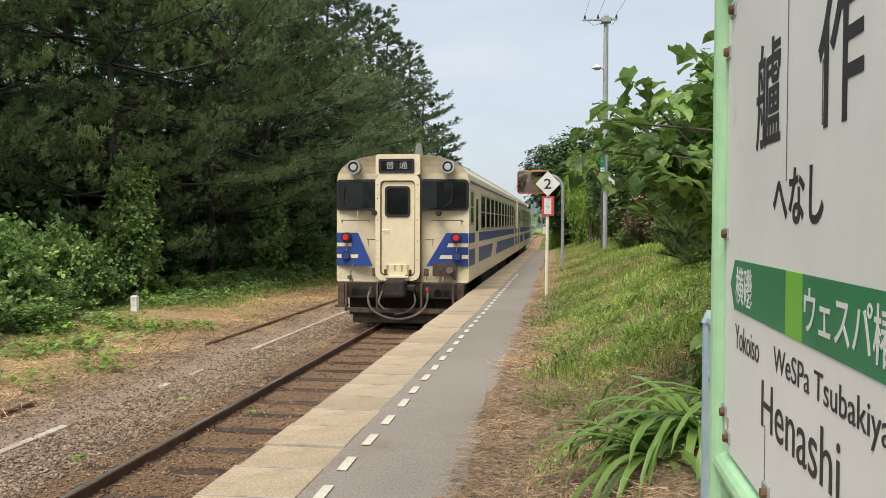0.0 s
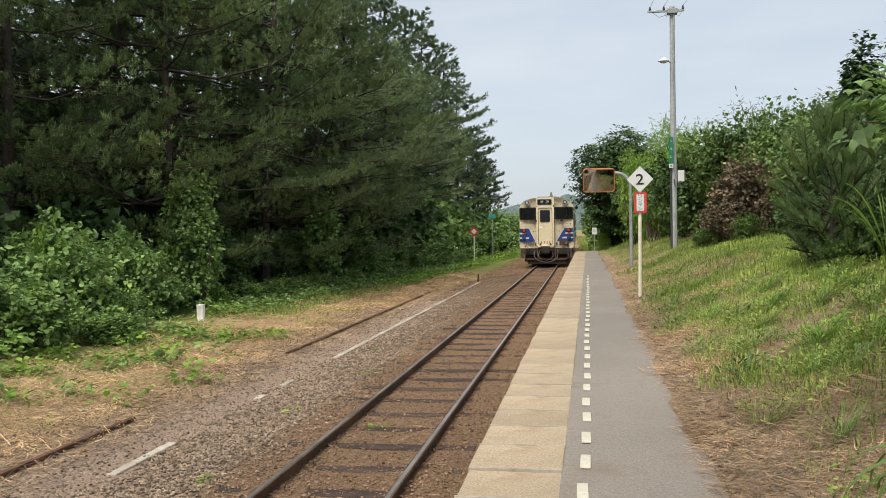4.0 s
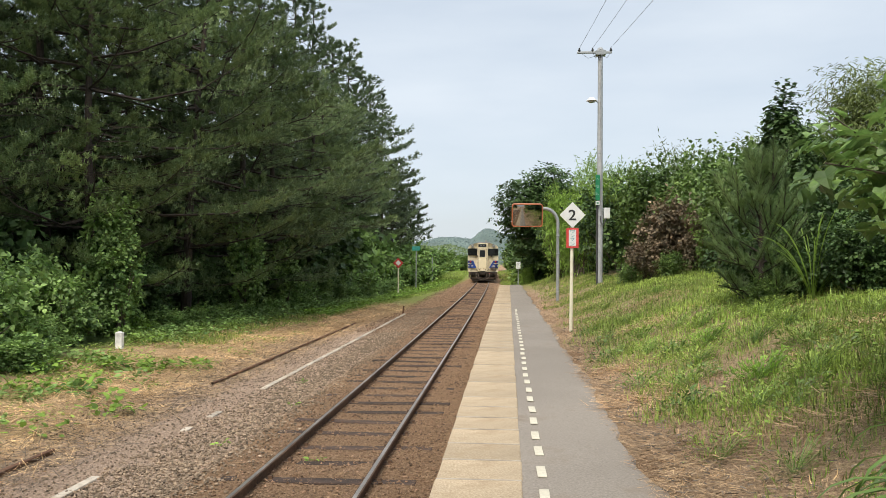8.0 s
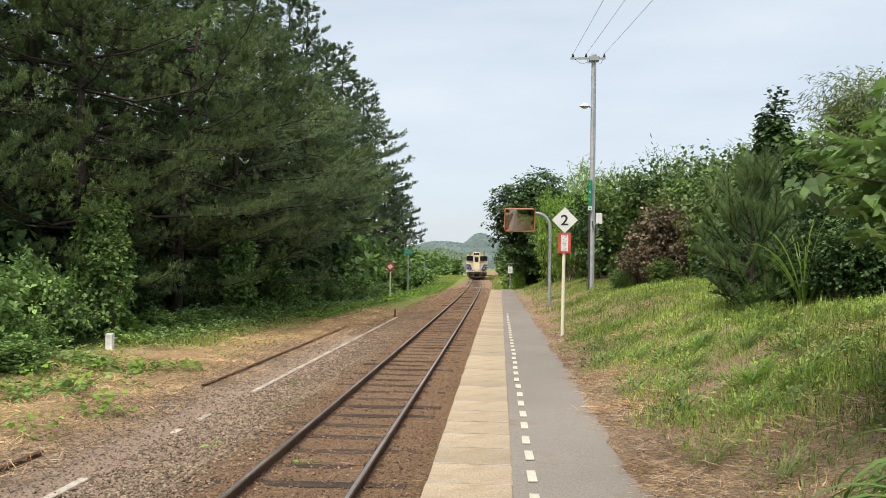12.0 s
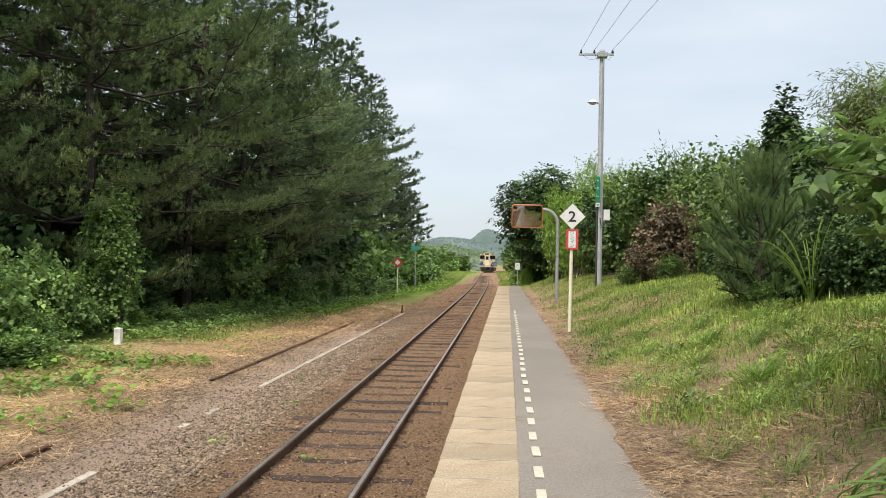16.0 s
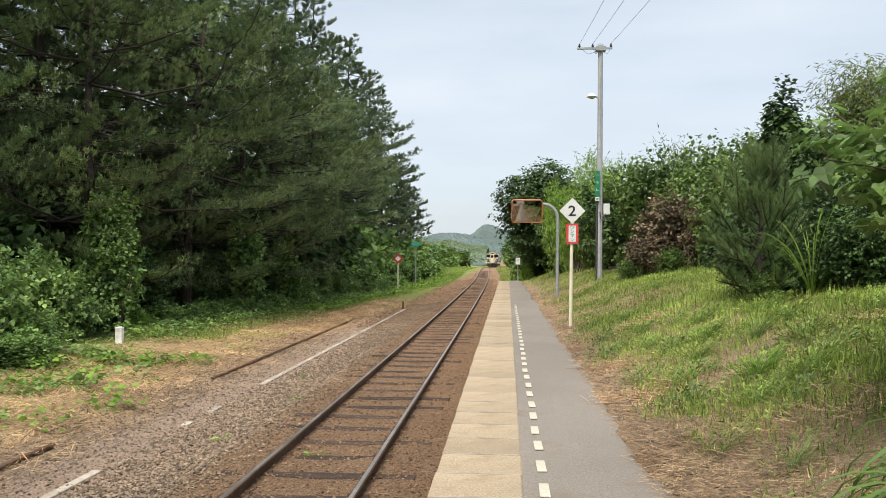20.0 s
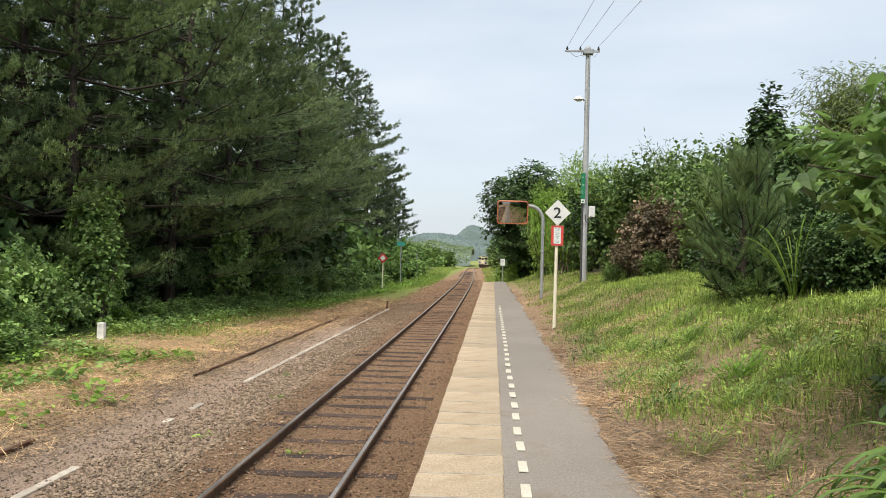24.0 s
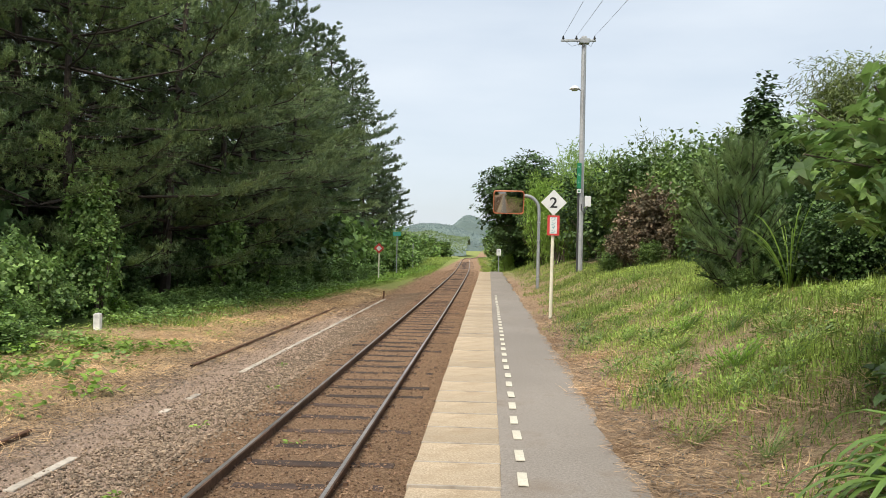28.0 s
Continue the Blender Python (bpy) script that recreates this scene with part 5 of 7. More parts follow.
setting = [
    # heap of vines at the wood's edge
    ("vine", -8.3, 12.4, 1.2, 0, 0.85), ("vine", -9.0, 15.0, 1.4, 80, 1.0), ("vine", -9.1, 18.2, 1.2, 200, 1.1), ("vine", -10.4, 16.6, 1.5, 30, 1.1), ("vine", -9.3, 20.6, 1.0, 140, 1.3), ("vine", -9.9, 18.9, 1.1, 20, 1.3), ("column", -8.5, 20.6, 1.0, 0, 1.0), ("column", -9.2, 21.9, 1.3, 60, 1.15), ("lime", -8.2, 21.4, 0.6, 0, 0.8), ("lime", -9.4, 15.4, 0.9, 40, 2.2), ("lime", -8.9, 11.6, 0.8, 140, 1.9), ("column", -7.7, 29.5, 1.2, 200, 1.1), ("column", -7.2, 33.2, 1.0, 90, 1.05), ("dark_far", -15.5, 24, 2.2, 20, 1.1), ("dark_far", -15.0, 31, 2.2, 120, 1.1), ("dark_far", -14.8, 38, 2.2, 220, 1.1), ("dark_far", -14.5, 46, 2.3, 300, 1.1), ("dark_far", -14.5, 55, 2.3, 70, 1.1), ("dark_far", -17.5, 17, 2.2, 160, 1.1), ("dark_far", -14.5, 65, 2.3, 170, 1.1), ("dark_far", -19.5, 27, 2.4, 10, 1.1), ("dark_far", -19, 36, 2.4, 190, 1.1), ("vine", -9.0, 19.2, 0.9, 250, 0.9),
    ("vine", -8.0, 9.6, 1.0, 60, 0.9), ("vine", -10.0, 12.0, 1.5, 120, 1.1), ("vine", -8.4, 16.0, 0.8, 20, 0.8), ("vine", -8.8, 17.7, 0.8, 120, 0.8),
    ("vine", -8.2, 23.0, 0.8, 10, 0.6), ("vine", -7.9, 25.6, 0.8, 100, 0.6), ("vine", -7.6, 28.5, 0.8, 190, 0.6), ("vine", -7.3, 31.5, 0.8, 280, 0.65), ("vine", -7.0, 34.5, 0.8, 30, 0.7), ("vine", -6.8, 37.8, 0.85, 150, 0.7),
    ("vine", -7.9, 24.3, 0.7, 60, 0.5), ("vine", -7.5, 27.0, 0.7, 160, 0.5), ("vine", -7.1, 30.0, 0.7, 250, 0.5), ("vine", -6.8, 33.0, 0.7, 340, 0.5), ("vine", -6.5, 36.2, 0.7, 90, 0.5), ("vine", -7.4, 14.2, 0.8, 90, 0.6), ("vine", -7.1, 35.0, 0.95, 120, 1.2), ("mid", -6.8, 38.4, 0.66, 10, 1.0), ("dark", -9.6, 24.0, 0.9, 0, 1.0), ("dark", -9.2, 28.5, 0.9, 80, 1.0), ("dark", -8.8, 33.0, 0.9, 160, 1.0), ("dark", -8.2, 37.0, 0.8, 240, 1.0), ("dark", -7.6, 41.5, 0.8, 320, 1.0), ("dark_far", -12, 21, 1.2, 30, 1.0), ("dark_far", -13, 16, 1.4, 110, 1.0), ("dark_far", -14, 26, 1.4, 200, 1.0),
    ("mid", -6.6, 41.0, 0.62, 20, 0.9), ("mid_far", -6.3, 45.5, 0.66, 130, 0.9), ("dark_far", -9.3, 45.5, 1.7, 0, 1.0), ("dark_far", -9.6, 51, 1.9, 90, 1.0), ("dark_far", -10.2, 57, 2.0, 200, 1.0), ("dark_far", -11, 64, 2.1, 280, 1.0), ("dark_far", -10.5, 72, 1.8, 40, 1.0), ("dark_far", -8.6, 41.5, 1.3, 130, 1.0), ("vine", -6.4, 43.0, 0.9, 10, 0.8), ("vine", -6.0, 45.5, 0.8, 110, 0.7), ("vine", -5.9, 48.0, 0.75, 210, 0.7), ("vine", -6.1, 50.5, 0.9, 310, 0.8), ("vine_far", -14, 150, 3.0, 0, 0.8), ("mid_far", -20, 170, 3.2, 60, 0.7), ("mid_far", -12, 185, 2.8, 140, 0.7), ("vine_far", -26, 200, 4.0, 220, 0.8), ("mid_far", -16, 215, 3.2, 300, 0.7), ("vine_far", -9, 165, 2.0, 30, 0.8), ("mid_far", -11, 232, 2.8, 120, 0.7), ("vine_far", -34, 230, 4.2, 200, 0.8), ("mid_far", -24, 245, 4.0, 10, 0.7), ("vine_far", -9, 135, 2.0, 250, 0.9), ("vine_far", -8.4, 53, 2.3, 60, 1.3), ("vine_far", -8.0, 64, 2.2, 160, 1.2), ("vine_far", -9.0, 87, 2.5, 250, 1.1), ("vine_far", -6.6, 74, 1.2, 30, 0.8), ("vine_far", -6.6, 48.5, 1.1, 220, 1.0), ("mid_far", -7.8, 50, 1.1, 310, 1.0), ("vine_far", -7.6, 55, 1.8, 40, 1.15), ("mid_far", -8.0, 59, 1.3, 90, 1.0), ("vine_far", -7.0, 61, 1.5, 140, 1.1), ("vine_far", -6.9, 69, 1.7, 240, 1.1), ("mid_far", -8.6, 66, 1.4, 340, 1.0), ("vine_far", -7.6, 80, 2.0, 10, 1.0), ("vine_far", -7.4, 91, 1.9, 70, 1.0), ("vine_far", -7.6, 104, 1.9, 200, 1.0), ("vine_far", -6.2, 53, 0.9, 100, 0.7), ("vine_far", -6.0, 58, 0.9, 10, 0.7),
    ("vine_far", -6.0, 66, 1.3, 150, 0.9), ("vine_far", -5.8, 75, 1.3, 200, 0.8), ("mid_far", -7.0, 70, 1.1, 10, 0.9), ("vine_far", -6.2, 86, 1.4, 20, 0.9), ("mid_far", -8, 82, 1.3, 120, 0.8), ("vine_far", -6.8, 98, 1.5, 300, 0.8), ("vine_far", -7.5, 112, 1.6, 100, 0.8), ("mid_far", -9, 125, 1.8, 10, 0.8),
    # bank to the right of the platform
    ("mid", 6.9, 27.8, 1.42, 0, 1.1), ("mid", 8.8, 26.5, 1.55, 60, 1.0), ("mid", 9.8, 22.5, 1.5, 130, 1.0), ("dark", 6.4, 31, 1.4, 220, 1.05), ("mid", 11.5, 30, 1.75, 300, 1.0), ("olive", 8.2, 30.5, 1.5, 10, 1.12), ("olive", 10.8, 27.5, 1.45, 140, 1.1), ("mid", 7.6, 24.6, 1.2, 200, 1.1),
    ("brown", 6.35, 21.7, 1.0, 0, 1.05), ("brown", 5.55, 21.3, 0.62, 100, 0.95), ("brown", 6.9, 21.0, 0.6, 210, 1.2), ("mid", 5.15, 21.2, 0.32, 20, 0.8), ("dark", 5.55, 10.75, 0.50, 20, 0.85), ("mid", 5.32, 9.72, 0.24, 80, 0.8), ("dark", 5.85, 9.9, 0.34, 140, 0.9), ("mid", 6.1, 20.5, 0.36, 50, 0.8), ("mid", 7.6, 20.2, 1.08, 90, 1.05), ("dark", 8.3, 17.2, 1.05, 170, 0.95), ("dark", 7.9, 14.2, 0.85, 250, 1.25), ("olive", 9.8, 14.2, 1.0, 40, 1.05), ("mid", 9.0, 10.4, 1.0, 310, 0.95), ("mid", 7.4, 8.2, 0.8, 200, 1.0), ("dark", 8.6, 6.2, 1.1, 20, 1.1), ("mid", 7.0, 4.4, 0.9, 120, 1.0), ("dark", 6.6, 11.8, 0.6, 60, 0.9), ("dark", 6.5, 9.2, 0.5, 160, 0.9), ("dark", 7.0, 10.6, 0.7, 250, 1.0), ("dark", 5.8, 11.0, 0.45, 30, 0.9), ("mid", 7.2, 6.6, 0.65, 300, 0.9),
    ("bamboo", 4.8, 34.5, 1.1, 0, 1.05), ("bamboo", 5.8, 36.5, 1.35, 120, 1.15), ("bamboo", 4.4, 38.5, 1.2, 220, 1.1), ("bamboo", 6.2, 33.5, 1.2, 60, 1.1), ("dark_far", -6, -16, 1.5, 0, 1.1), ("mid_far", -9, -12, 1.6, 60, 1.0), ("mid_far", 8, -12, 1.6, 160, 1.0), ("dark_far", 7, -18, 1.6, 10, 1.1), ("dark", 5.2, 41, 1.2, 30, 1.0), ("dark_far", 5.6, 46, 1.3, 140, 1.0), ("dark", 6.5, 36, 1.4, 260, 1.1),
    ("bamboo", 3.0, 48.5, 0.55, 0, 0.85), ("dark_far", 4.2, 49.5, 1.0, 80, 1.0), ("dark_far", 4.6, 55, 1.3, 190, 1.0), ("mid_far", 3.5, 66, 1.1, 280, 0.9), ("dark_far", 4.3, 78, 1.4, 30, 1.0), ("mid_far", 3.3, 92, 1.3, 110, 0.9), ("dark_far", 3.6, 110, 1.5, 210, 1.0), ("mid_far", 3.2, 128, 1.5, 310, 0.9), ("dark_far", 3.4, 150, 1.7, 45, 0.9), ("mid_far", 3.3, 175, 2.0, 45, 0.9), ("dark_far", 3.6, 205, 2.4, 145, 0.9), ("dark_far", 4.3, 250, 3.0, 145, 0.9),
]
for kind, x, y, s, turn, sq in setting:
    bush(kind, x, y, s, turn, None, sq)
for kind in BUSHES:
    root = BUSHES[kind][0]
    for o in (*root.children_recursive, root):
        bpy.data.objects.remove(o)

# ---------------------------------------------------------------- station name board and fence
BX0 = 3.757
TURN = Matrix(((0, 0, -1, 0), (-1, 0, 0, 0), (0, 1, 0, 0), (0, 0, 0, 1)))


def on_board(y, z, lift=0.0):
    return Matrix.Translation((BX0 - lift, y, z)) @ TURN


board = thing("station_sign", None, "white station name board in a mint green pipe frame", "station sign")
B0, B1, BZ0, BZ1 = -0.845, -1.861, 1.812, 2.66
part("panel", prism(bmesh.new(), rounded(B1, BZ0, B0, BZ1, 0.05), "x", BX0, BX0 + 0.022), BOARD_WHITE, board, "white enamelled panel, slightly stained")
for y in (-0.805, -1.901):
    part("post", tube(bmesh.new(), [(BX0 + 0.01, y, 0.70), (BX0 + 0.01, y, 1.6), (BX0 + 0.01, y, 2.74)], 0.031, 16), FRAME_MINT, board, "mint green painted post")
for z, y0 in ((1.772, 0), (2.70, 0)):
    part("cross_pipe", tube(bmesh.new(), [(BX0 + 0.01, -0.78, z), (BX0 + 0.01, -1.2, z), (BX0 + 0.01, -1.93, z)], 0.026, 14), FRAME_MINT, board, "mint green cross pipe")
for y, z in ((-0.862, 2.563), (-0.862, 2.221), (-0.862, 1.881), (-1.211, 1.832), (-0.905, 2.632), (-0.90, 1.840), (-1.84, 2.221), (-1.60, 1.832)):
    bo = part("bolt", rod(bmesh.new(), (BX0 - 0.012, y, z), (BX0 + 0.01, y, z), 0.008, 0.010, 8), RUST, board, "rusty bolt")
    part("clip", boxed(BX0 - 0.004, y - 0.010, z - 0.012, BX0 + 0.004, y + 0.030, z + 0.012, 0.002), GALV, bo)
ZB0, ZB1 = 2.085, 2.175
part("band", prism(bmesh.new(), [(-0.899, 2.130), (-0.938, ZB1), (-1.302, ZB1), (-1.302, ZB0), (-0.938, ZB0)], "x", BX0 - 0.0015, BX0 + 0.004), SIGN_GREEN, board, "dark green band with an arrow tip")
part("band", prism(bmesh.new(), [(-1.388, ZB0), (-1.388, ZB1), (-1.80, ZB1), (-1.80, ZB0)], "x", BX0 - 0.0015, BX0 + 0.004), SIGN_GREEN, board, "dark green band")
part("band_square", prism(bmesh.new(), [(-1.302, ZB0), (-1.302, ZB1), (-1.388, ZB1), (-1.388, ZB0)], "x", BX0 - 0.0017, BX0 + 0.004), SIGN_LIME, board, "bright lime green square")
for text, y0, y1, z0, z1, ink, lift in (
    ("艫", -1.095, -1.254, 2.356, 2.522, INK, 0.0008), ("作", -1.440, -1.608, 2.355, 2.530, INK, 0.0008), ("へなし", -1.217, -1.472, 2.240, 2.317, INK, 0.0008),
    ("横磯", -0.951, -1.085, 2.098, 2.164, INK_WHITE, 0.0022), ("ウェスパ椿山", -1.399, -1.775, 2.100, 2.162, INK_WHITE, 0.0022),
    ("Yokoiso", -0.946, -1.137, 2.017, 2.060, INK, 0.0008), ("WeSPa Tsubakiyama", -1.234, -1.780, 2.012, 2.060, INK, 0.0008), ("Henashi", -1.160, -1.550, 1.924, 1.997, INK, 0.0008),
):
    line_of_letters(text, ink, board, on_board((y0 + y1) / 2, (z0 + z1) / 2, lift), y0 - y1, z1 - z0)
for y, z0, z1 in ((-1.292, 2.30, 2.63), (-1.185, 1.83, 1.93), (-1.46, 2.44, 2.36)):
    part("scratch", boxed(BX0 - 0.0009, y - 0.0012, min(z0, z1), BX0 + 0.001, y + 0.0012, max(z0, z1)), TWIG, board, "thin dirty scratch")

for y, z, h in ((-0.885, 1.875, 0.03), (-1.215, 1.826, 0.02)):
    part("rust_drip", prism(bmesh.new(), [(y - 0.008, z), (y + 0.008, z), (y + 0.003, z - h), (y - 0.002, z - h)], "x", BX0 - 0.0008, BX0 + 0.002), T_STREAK, board, "pale brown rust drip")
fence = thing("pipe_fence", None, "blue-grey pipe fence with chain-link mesh behind the sign", "fence")
FX, F0, F1 = 3.885, 0.06, -2.20
for y in (F0, F1):
    part("post", tube(bmesh.new(), [(FX, y, 0.70), (FX, y, 1.3), (FX, y, 1.955)], 0.030, 14), FENCE_BLUE, fence)
    part("post_cap", rod(bmesh.new(), (FX, y, 1.95), (FX, y, 1.985), 0.034, 0.020, 14), FENCE_BLUE, fence)
for z, r in ((1.955, 0.024), (1.795, 0.018), (0.90, 0.018)):
    part("fence_rail", tube(bmesh.new(), [(FX, F0, z), (FX, (F0 + F1) / 2, z), (FX, F1, z)], r, 12), FENCE_BLUE, fence)
wires = bmesh.new()
step = 0.040
for i in range(int((F0 - F1) / step / 2)):
    y = F0 - 0.04 - i * step * 2
    for s in (1, -1):
        tube(wires, [(FX + 0.004 * s * (-1) ** k, y + s * (step if k % 2 else 0) - step, 1.78 - k * step * 1.25) for k in range(18)], 0.0022, 3)
part("chain_link", wires, GALV, fence, "thin galvanised wire mesh")["kind"] = "stuff"

# ---------------------------------------------------------------- signs on the platform
ds = thing("stop_sign_post", None, "white diamond marker with number two above a red plate", "railway sign")
DX, DY = 3.152, 14.65
part("post", tube(bmesh.new(), [(DX - 0.02, DY, 0.60), (DX - 0.01, DY, 1.8), (DX, DY, 3.15)], 0.032, 14), CREAM_POST, ds, "cream painted post")
part("diamond_plate", prism(bmesh.new(), [(DX, 2.765), (DX + 0.243, 3.01), (DX, 3.255), (DX - 0.243, 3.01)], "y", DY - 0.052, DY - 0.036), SIGN_WHITE, ds, "white diamond plate")
lettering("2", 0.3, INK, ds, pose(DX - 0.005, DY - 0.054, 3.01, 90), fit=(0.140, 0.20), depth=0.0015, bold=0.004)
part("red_plate", prism(bmesh.new(), rounded(DX - 0.115, 2.385, DX + 0.115, 2.765, 0.012), "y", DY - 0.050, DY - 0.036), SIGN_RED, ds, "red plate")
part("white_panel", prism(bmesh.new(), rounded(DX - 0.068, 2.42, DX + 0.068, 2.73, 0.006), "y", DY - 0.053, DY - 0.045), SIGN_WHITE, ds, "white inset panel")
for i, ch in enumerate("ワンマン"):
    lettering(ch, 0.1, INK_BLUE, ds, pose(DX, DY - 0.055, 2.695 - i * 0.078, 90), fit=(0.078, 0.060))
for z in (2.47, 2.66, 2.95):
    part("clamp", boxed(DX - 0.05, DY - 0.04, z - 0.012, DX + 0.05, DY + 0.04, z + 0.012, 0.004), GALV, ds)

MX, MY = 3.44, 24.55
mr = thing("platform_mirror", None, "rectangular convex mirror with orange rim on a curved grey pole", "mirror")
arc = [(MX, MY, 0.75), (MX, MY, 2.0), (MX, MY, 3.25)] + [(MX - 0.42 * (1 - math.cos(a)), MY, 3.25 + 0.46 * math.sin(a)) for a in np.linspace(0.2, math.pi / 2, 8)] + [(2.95, MY, 3.715), (2.62, MY, 3.70)]
part("pole", tube(bmesh.new(), arc, 0.052, 14), GALV, mr, "curved galvanised pole")
for z in (1.2, 2.35, 2.9):
    part("pole_band", rod(bmesh.new(), (MX, MY, z - 0.02), (MX, MY, z + 0.02), 0.058, None, 14), POLE, mr)
cx, cz, hw, hh = 2.51, 3.50, 0.455, 0.34
glass = bmesh.new()
N = 18
grid = [[glass.verts.new((cx + hw * u, MY - 0.10 - 0.085 * (1 - (u * u * 0.6 + v * v * 0.4)), cz + hh * v)) for u in np.linspace(-0.97, 0.97, N)] for v in np.linspace(-0.97, 0.97, N)]
for a, c in zip(grid, grid[1:]):
    for i in range(N - 1):
        glass.faces.new((a[i], a[i + 1], c[i + 1], c[i]))
TILT = Matrix.Translation((cx, MY - 0.1, cz)) @ pose(0, 0, 0, 12, 0, 4) @ Matrix.Translation((-cx, 0.1 - MY, -cz))
part("mirror_face", glass, MIRROR, mr, "convex mirror surface", TILT, smooth=True)
part("mirror_rim", ring(bmesh.new(), rounded(cx - hw - 0.012, cz - hh - 0.012, cx + hw + 0.012, cz + hh + 0.012, 0.08), rounded(cx - hw + 0.012, cz - hh + 0.012, cx + hw - 0.012, cz + hh - 0.012, 0.06), "y", MY - 0.16, MY - 0.03), SIGN_ORANGE, mr, "orange rim", TILT)
part("mirror_back", prism(bmesh.new(), rounded(cx - hw, cz - hh, cx + hw, cz + hh, 0.08), "y", MY - 0.09, MY - 0.04), SIGN_ORANGE, mr, "orange back shell", TILT)
part("mirror_bracket", boxed(2.55, MY - 0.06, 3.64, 2.95, MY + 0.05, 3.78, 0.01), SIGN_WHITE, mr, "white bracket")

es = thing("end_sign", None, "small pale notice board on a grey post at the platform end", "sign")
part("post", tube(bmesh.new(), [(2.49, 45.4, 0.6), (2.49, 45.4, 1.3), (2.49, 45.4, 2.02)], 0.026, 10), GALV, es)
part("plate", boxed(2.37, 45.34, 1.66, 2.61, 45.37, 2.02, 0.004), SIGN_WHITE, es, "pale plate")
for k in range(4):
    part("text_bar", boxed(2.40, 45.336, 1.93 - k * 0.065, 2.58 - 0.03 * (k % 2), 45.342, 1.95 - k * 0.065), POLE, es)

rs = thing("red_diamond_sign", None, "red diamond railway marker with a white centre on a white post", "railway sign")
RX, RYY = -4.99, 52.84
part("post", tube(bmesh.new(), [(RX, RYY, float(ground_z(RX, RYY)) - 0.2), (RX, RYY, 1.0), (RX, RYY, 2.05)], 0.042, 10), CREAM_POST, rs)
dm = part("diamond", prism(bmesh.new(), [(RX, 1.55), (RX + 0.33, 1.88), (RX, 2.21), (RX - 0.33, 1.88)], "y", RYY - 0.07, RYY - 0.045), SIGN_RED, rs, "red diamond plate")
part("diamond_centre", prism(bmesh.new(), [(RX, 1.70), (RX + 0.18, 1.88), (RX, 2.06), (RX - 0.18, 1.88)], "y", RYY - 0.075, RYY - 0.06), SIGN_WHITE, dm, "white centre")

gs = thing("green_sign", None, "teal green rectangular sign on a thin grey post", "sign")
part("post", tube(bmesh.new(), [(-5.04, 64, -0.1), (-5.04, 64, 1.5), (-5.04, 64, 2.95)], 0.040, 10), GALV, gs)
part("plate", boxed(-5.36, 63.93, 2.78, -4.74, 63.955, 3.10, 0.006), SIGN_TEAL, gs, "teal plate")
tagged(part("thin_pole", tube(bmesh.new(), [(-5.2, 80, -0.2), (-5.2, 80, 1.2), (-5.2, 80, 2.3)], 0.045, 8), GALV), "thin grey lineside pole among the bushes", "pole")

# ---------------------------------------------------------------- utility pole and wires
up = thing("utility_pole", None, "grey steel utility pole with a cross arm, lamp and name plate", "utility pole")
UX, UY = 4.72, 24.85
part("pole", tube(bmesh.new(), [(UX, UY, 1.0), (UX, UY, 3.5), (UX, UY, 6.0), (UX, UY, 8.60)], 0.098, 18, 0.072), POLE, up, "tapered grey pole")
part("pole_cap", rod(bmesh.new(), (UX, UY, 8.58), (UX, UY, 8.64), 0.095, 0.08, 16), POLE, up)
part("cross_arm", boxed(4.00, UY - 0.15, 8.45, 5.06, UY - 0.08, 8.515, 0.008), GALV, up, "steel cross arm")
part("arm_clamp", boxed(UX - 0.15, UY - 0.17, 8.40, UX + 0.15, UY + 0.11, 8.55, 0.012), GALV, up)
WIRES = ((4.07, 8.56), (4.47, 8.56), (5.02, 8.57))
for x, z in WIRES:
    ins = part("insulator", rod(bmesh.new(), (x, UY - 0.12, 8.50), (x, UY - 0.12, 8.62), 0.035, 0.020, 10), T_GASKET, up, "dark insulator")
    part("skirt", rod(bmesh.new(), (x, UY - 0.12, 8.54), (x, UY - 0.12, 8.57), 0.045, 0.03, 10), T_GASKET, ins)
lp = part("lamp_arm", tube(bmesh.new(), [(UX - 0.08, UY - 0.03, 6.98), (UX - 0.2, UY - 0.1, 7.04), (UX - 0.26, UY - 0.12, 7.05)], 0.018, 8), GALV, up)
part("lamp_head", rod(bmesh.new(), (UX - 0.27, UY - 0.12, 7.00), (UX - 0.27, UY - 0.12, 7.10), 0.17, 0.07, 18), SIGN_WHITE, lp, "pale lamp shade")
part("lamp_glass", rod(bmesh.new(), (UX - 0.27, UY - 0.12, 6.95), (UX - 0.27, UY - 0.12, 7.00), 0.08, 0.13, 16), T_LENS, lp)
npl = part("name_plate", boxed(4.575, UY - 0.17, 3.97, 4.705, UY - 0.135, 4.75, 0.004), SIGN_GREEN, up, "narrow green name plate")
for i, ch in enumerate("へなし"):
    lettering(ch, 0.1, INK_WHITE, npl, pose(4.64, UY - 0.173, 4.62 - 0.225 * i, 90), fit=(0.072, 0.072 if i else 0.05))
part("number_tag", boxed(4.58, UY - 0.165, 3.83, 4.70, UY - 0.14, 3.95, 0.004), SIGN_WHITE, up, "white tag")
part("tag_bar", boxed(4.61, UY - 0.168, 3.87, 4.67, UY - 0.16, 3.91), SIGN_GREEN, up)
part("meter_box", boxed(4.83, UY - 0.14, 3.42, 5.02, UY + 0.04, 3.75, 0.012), SIGN_WHITE, up, "pale grey meter box")
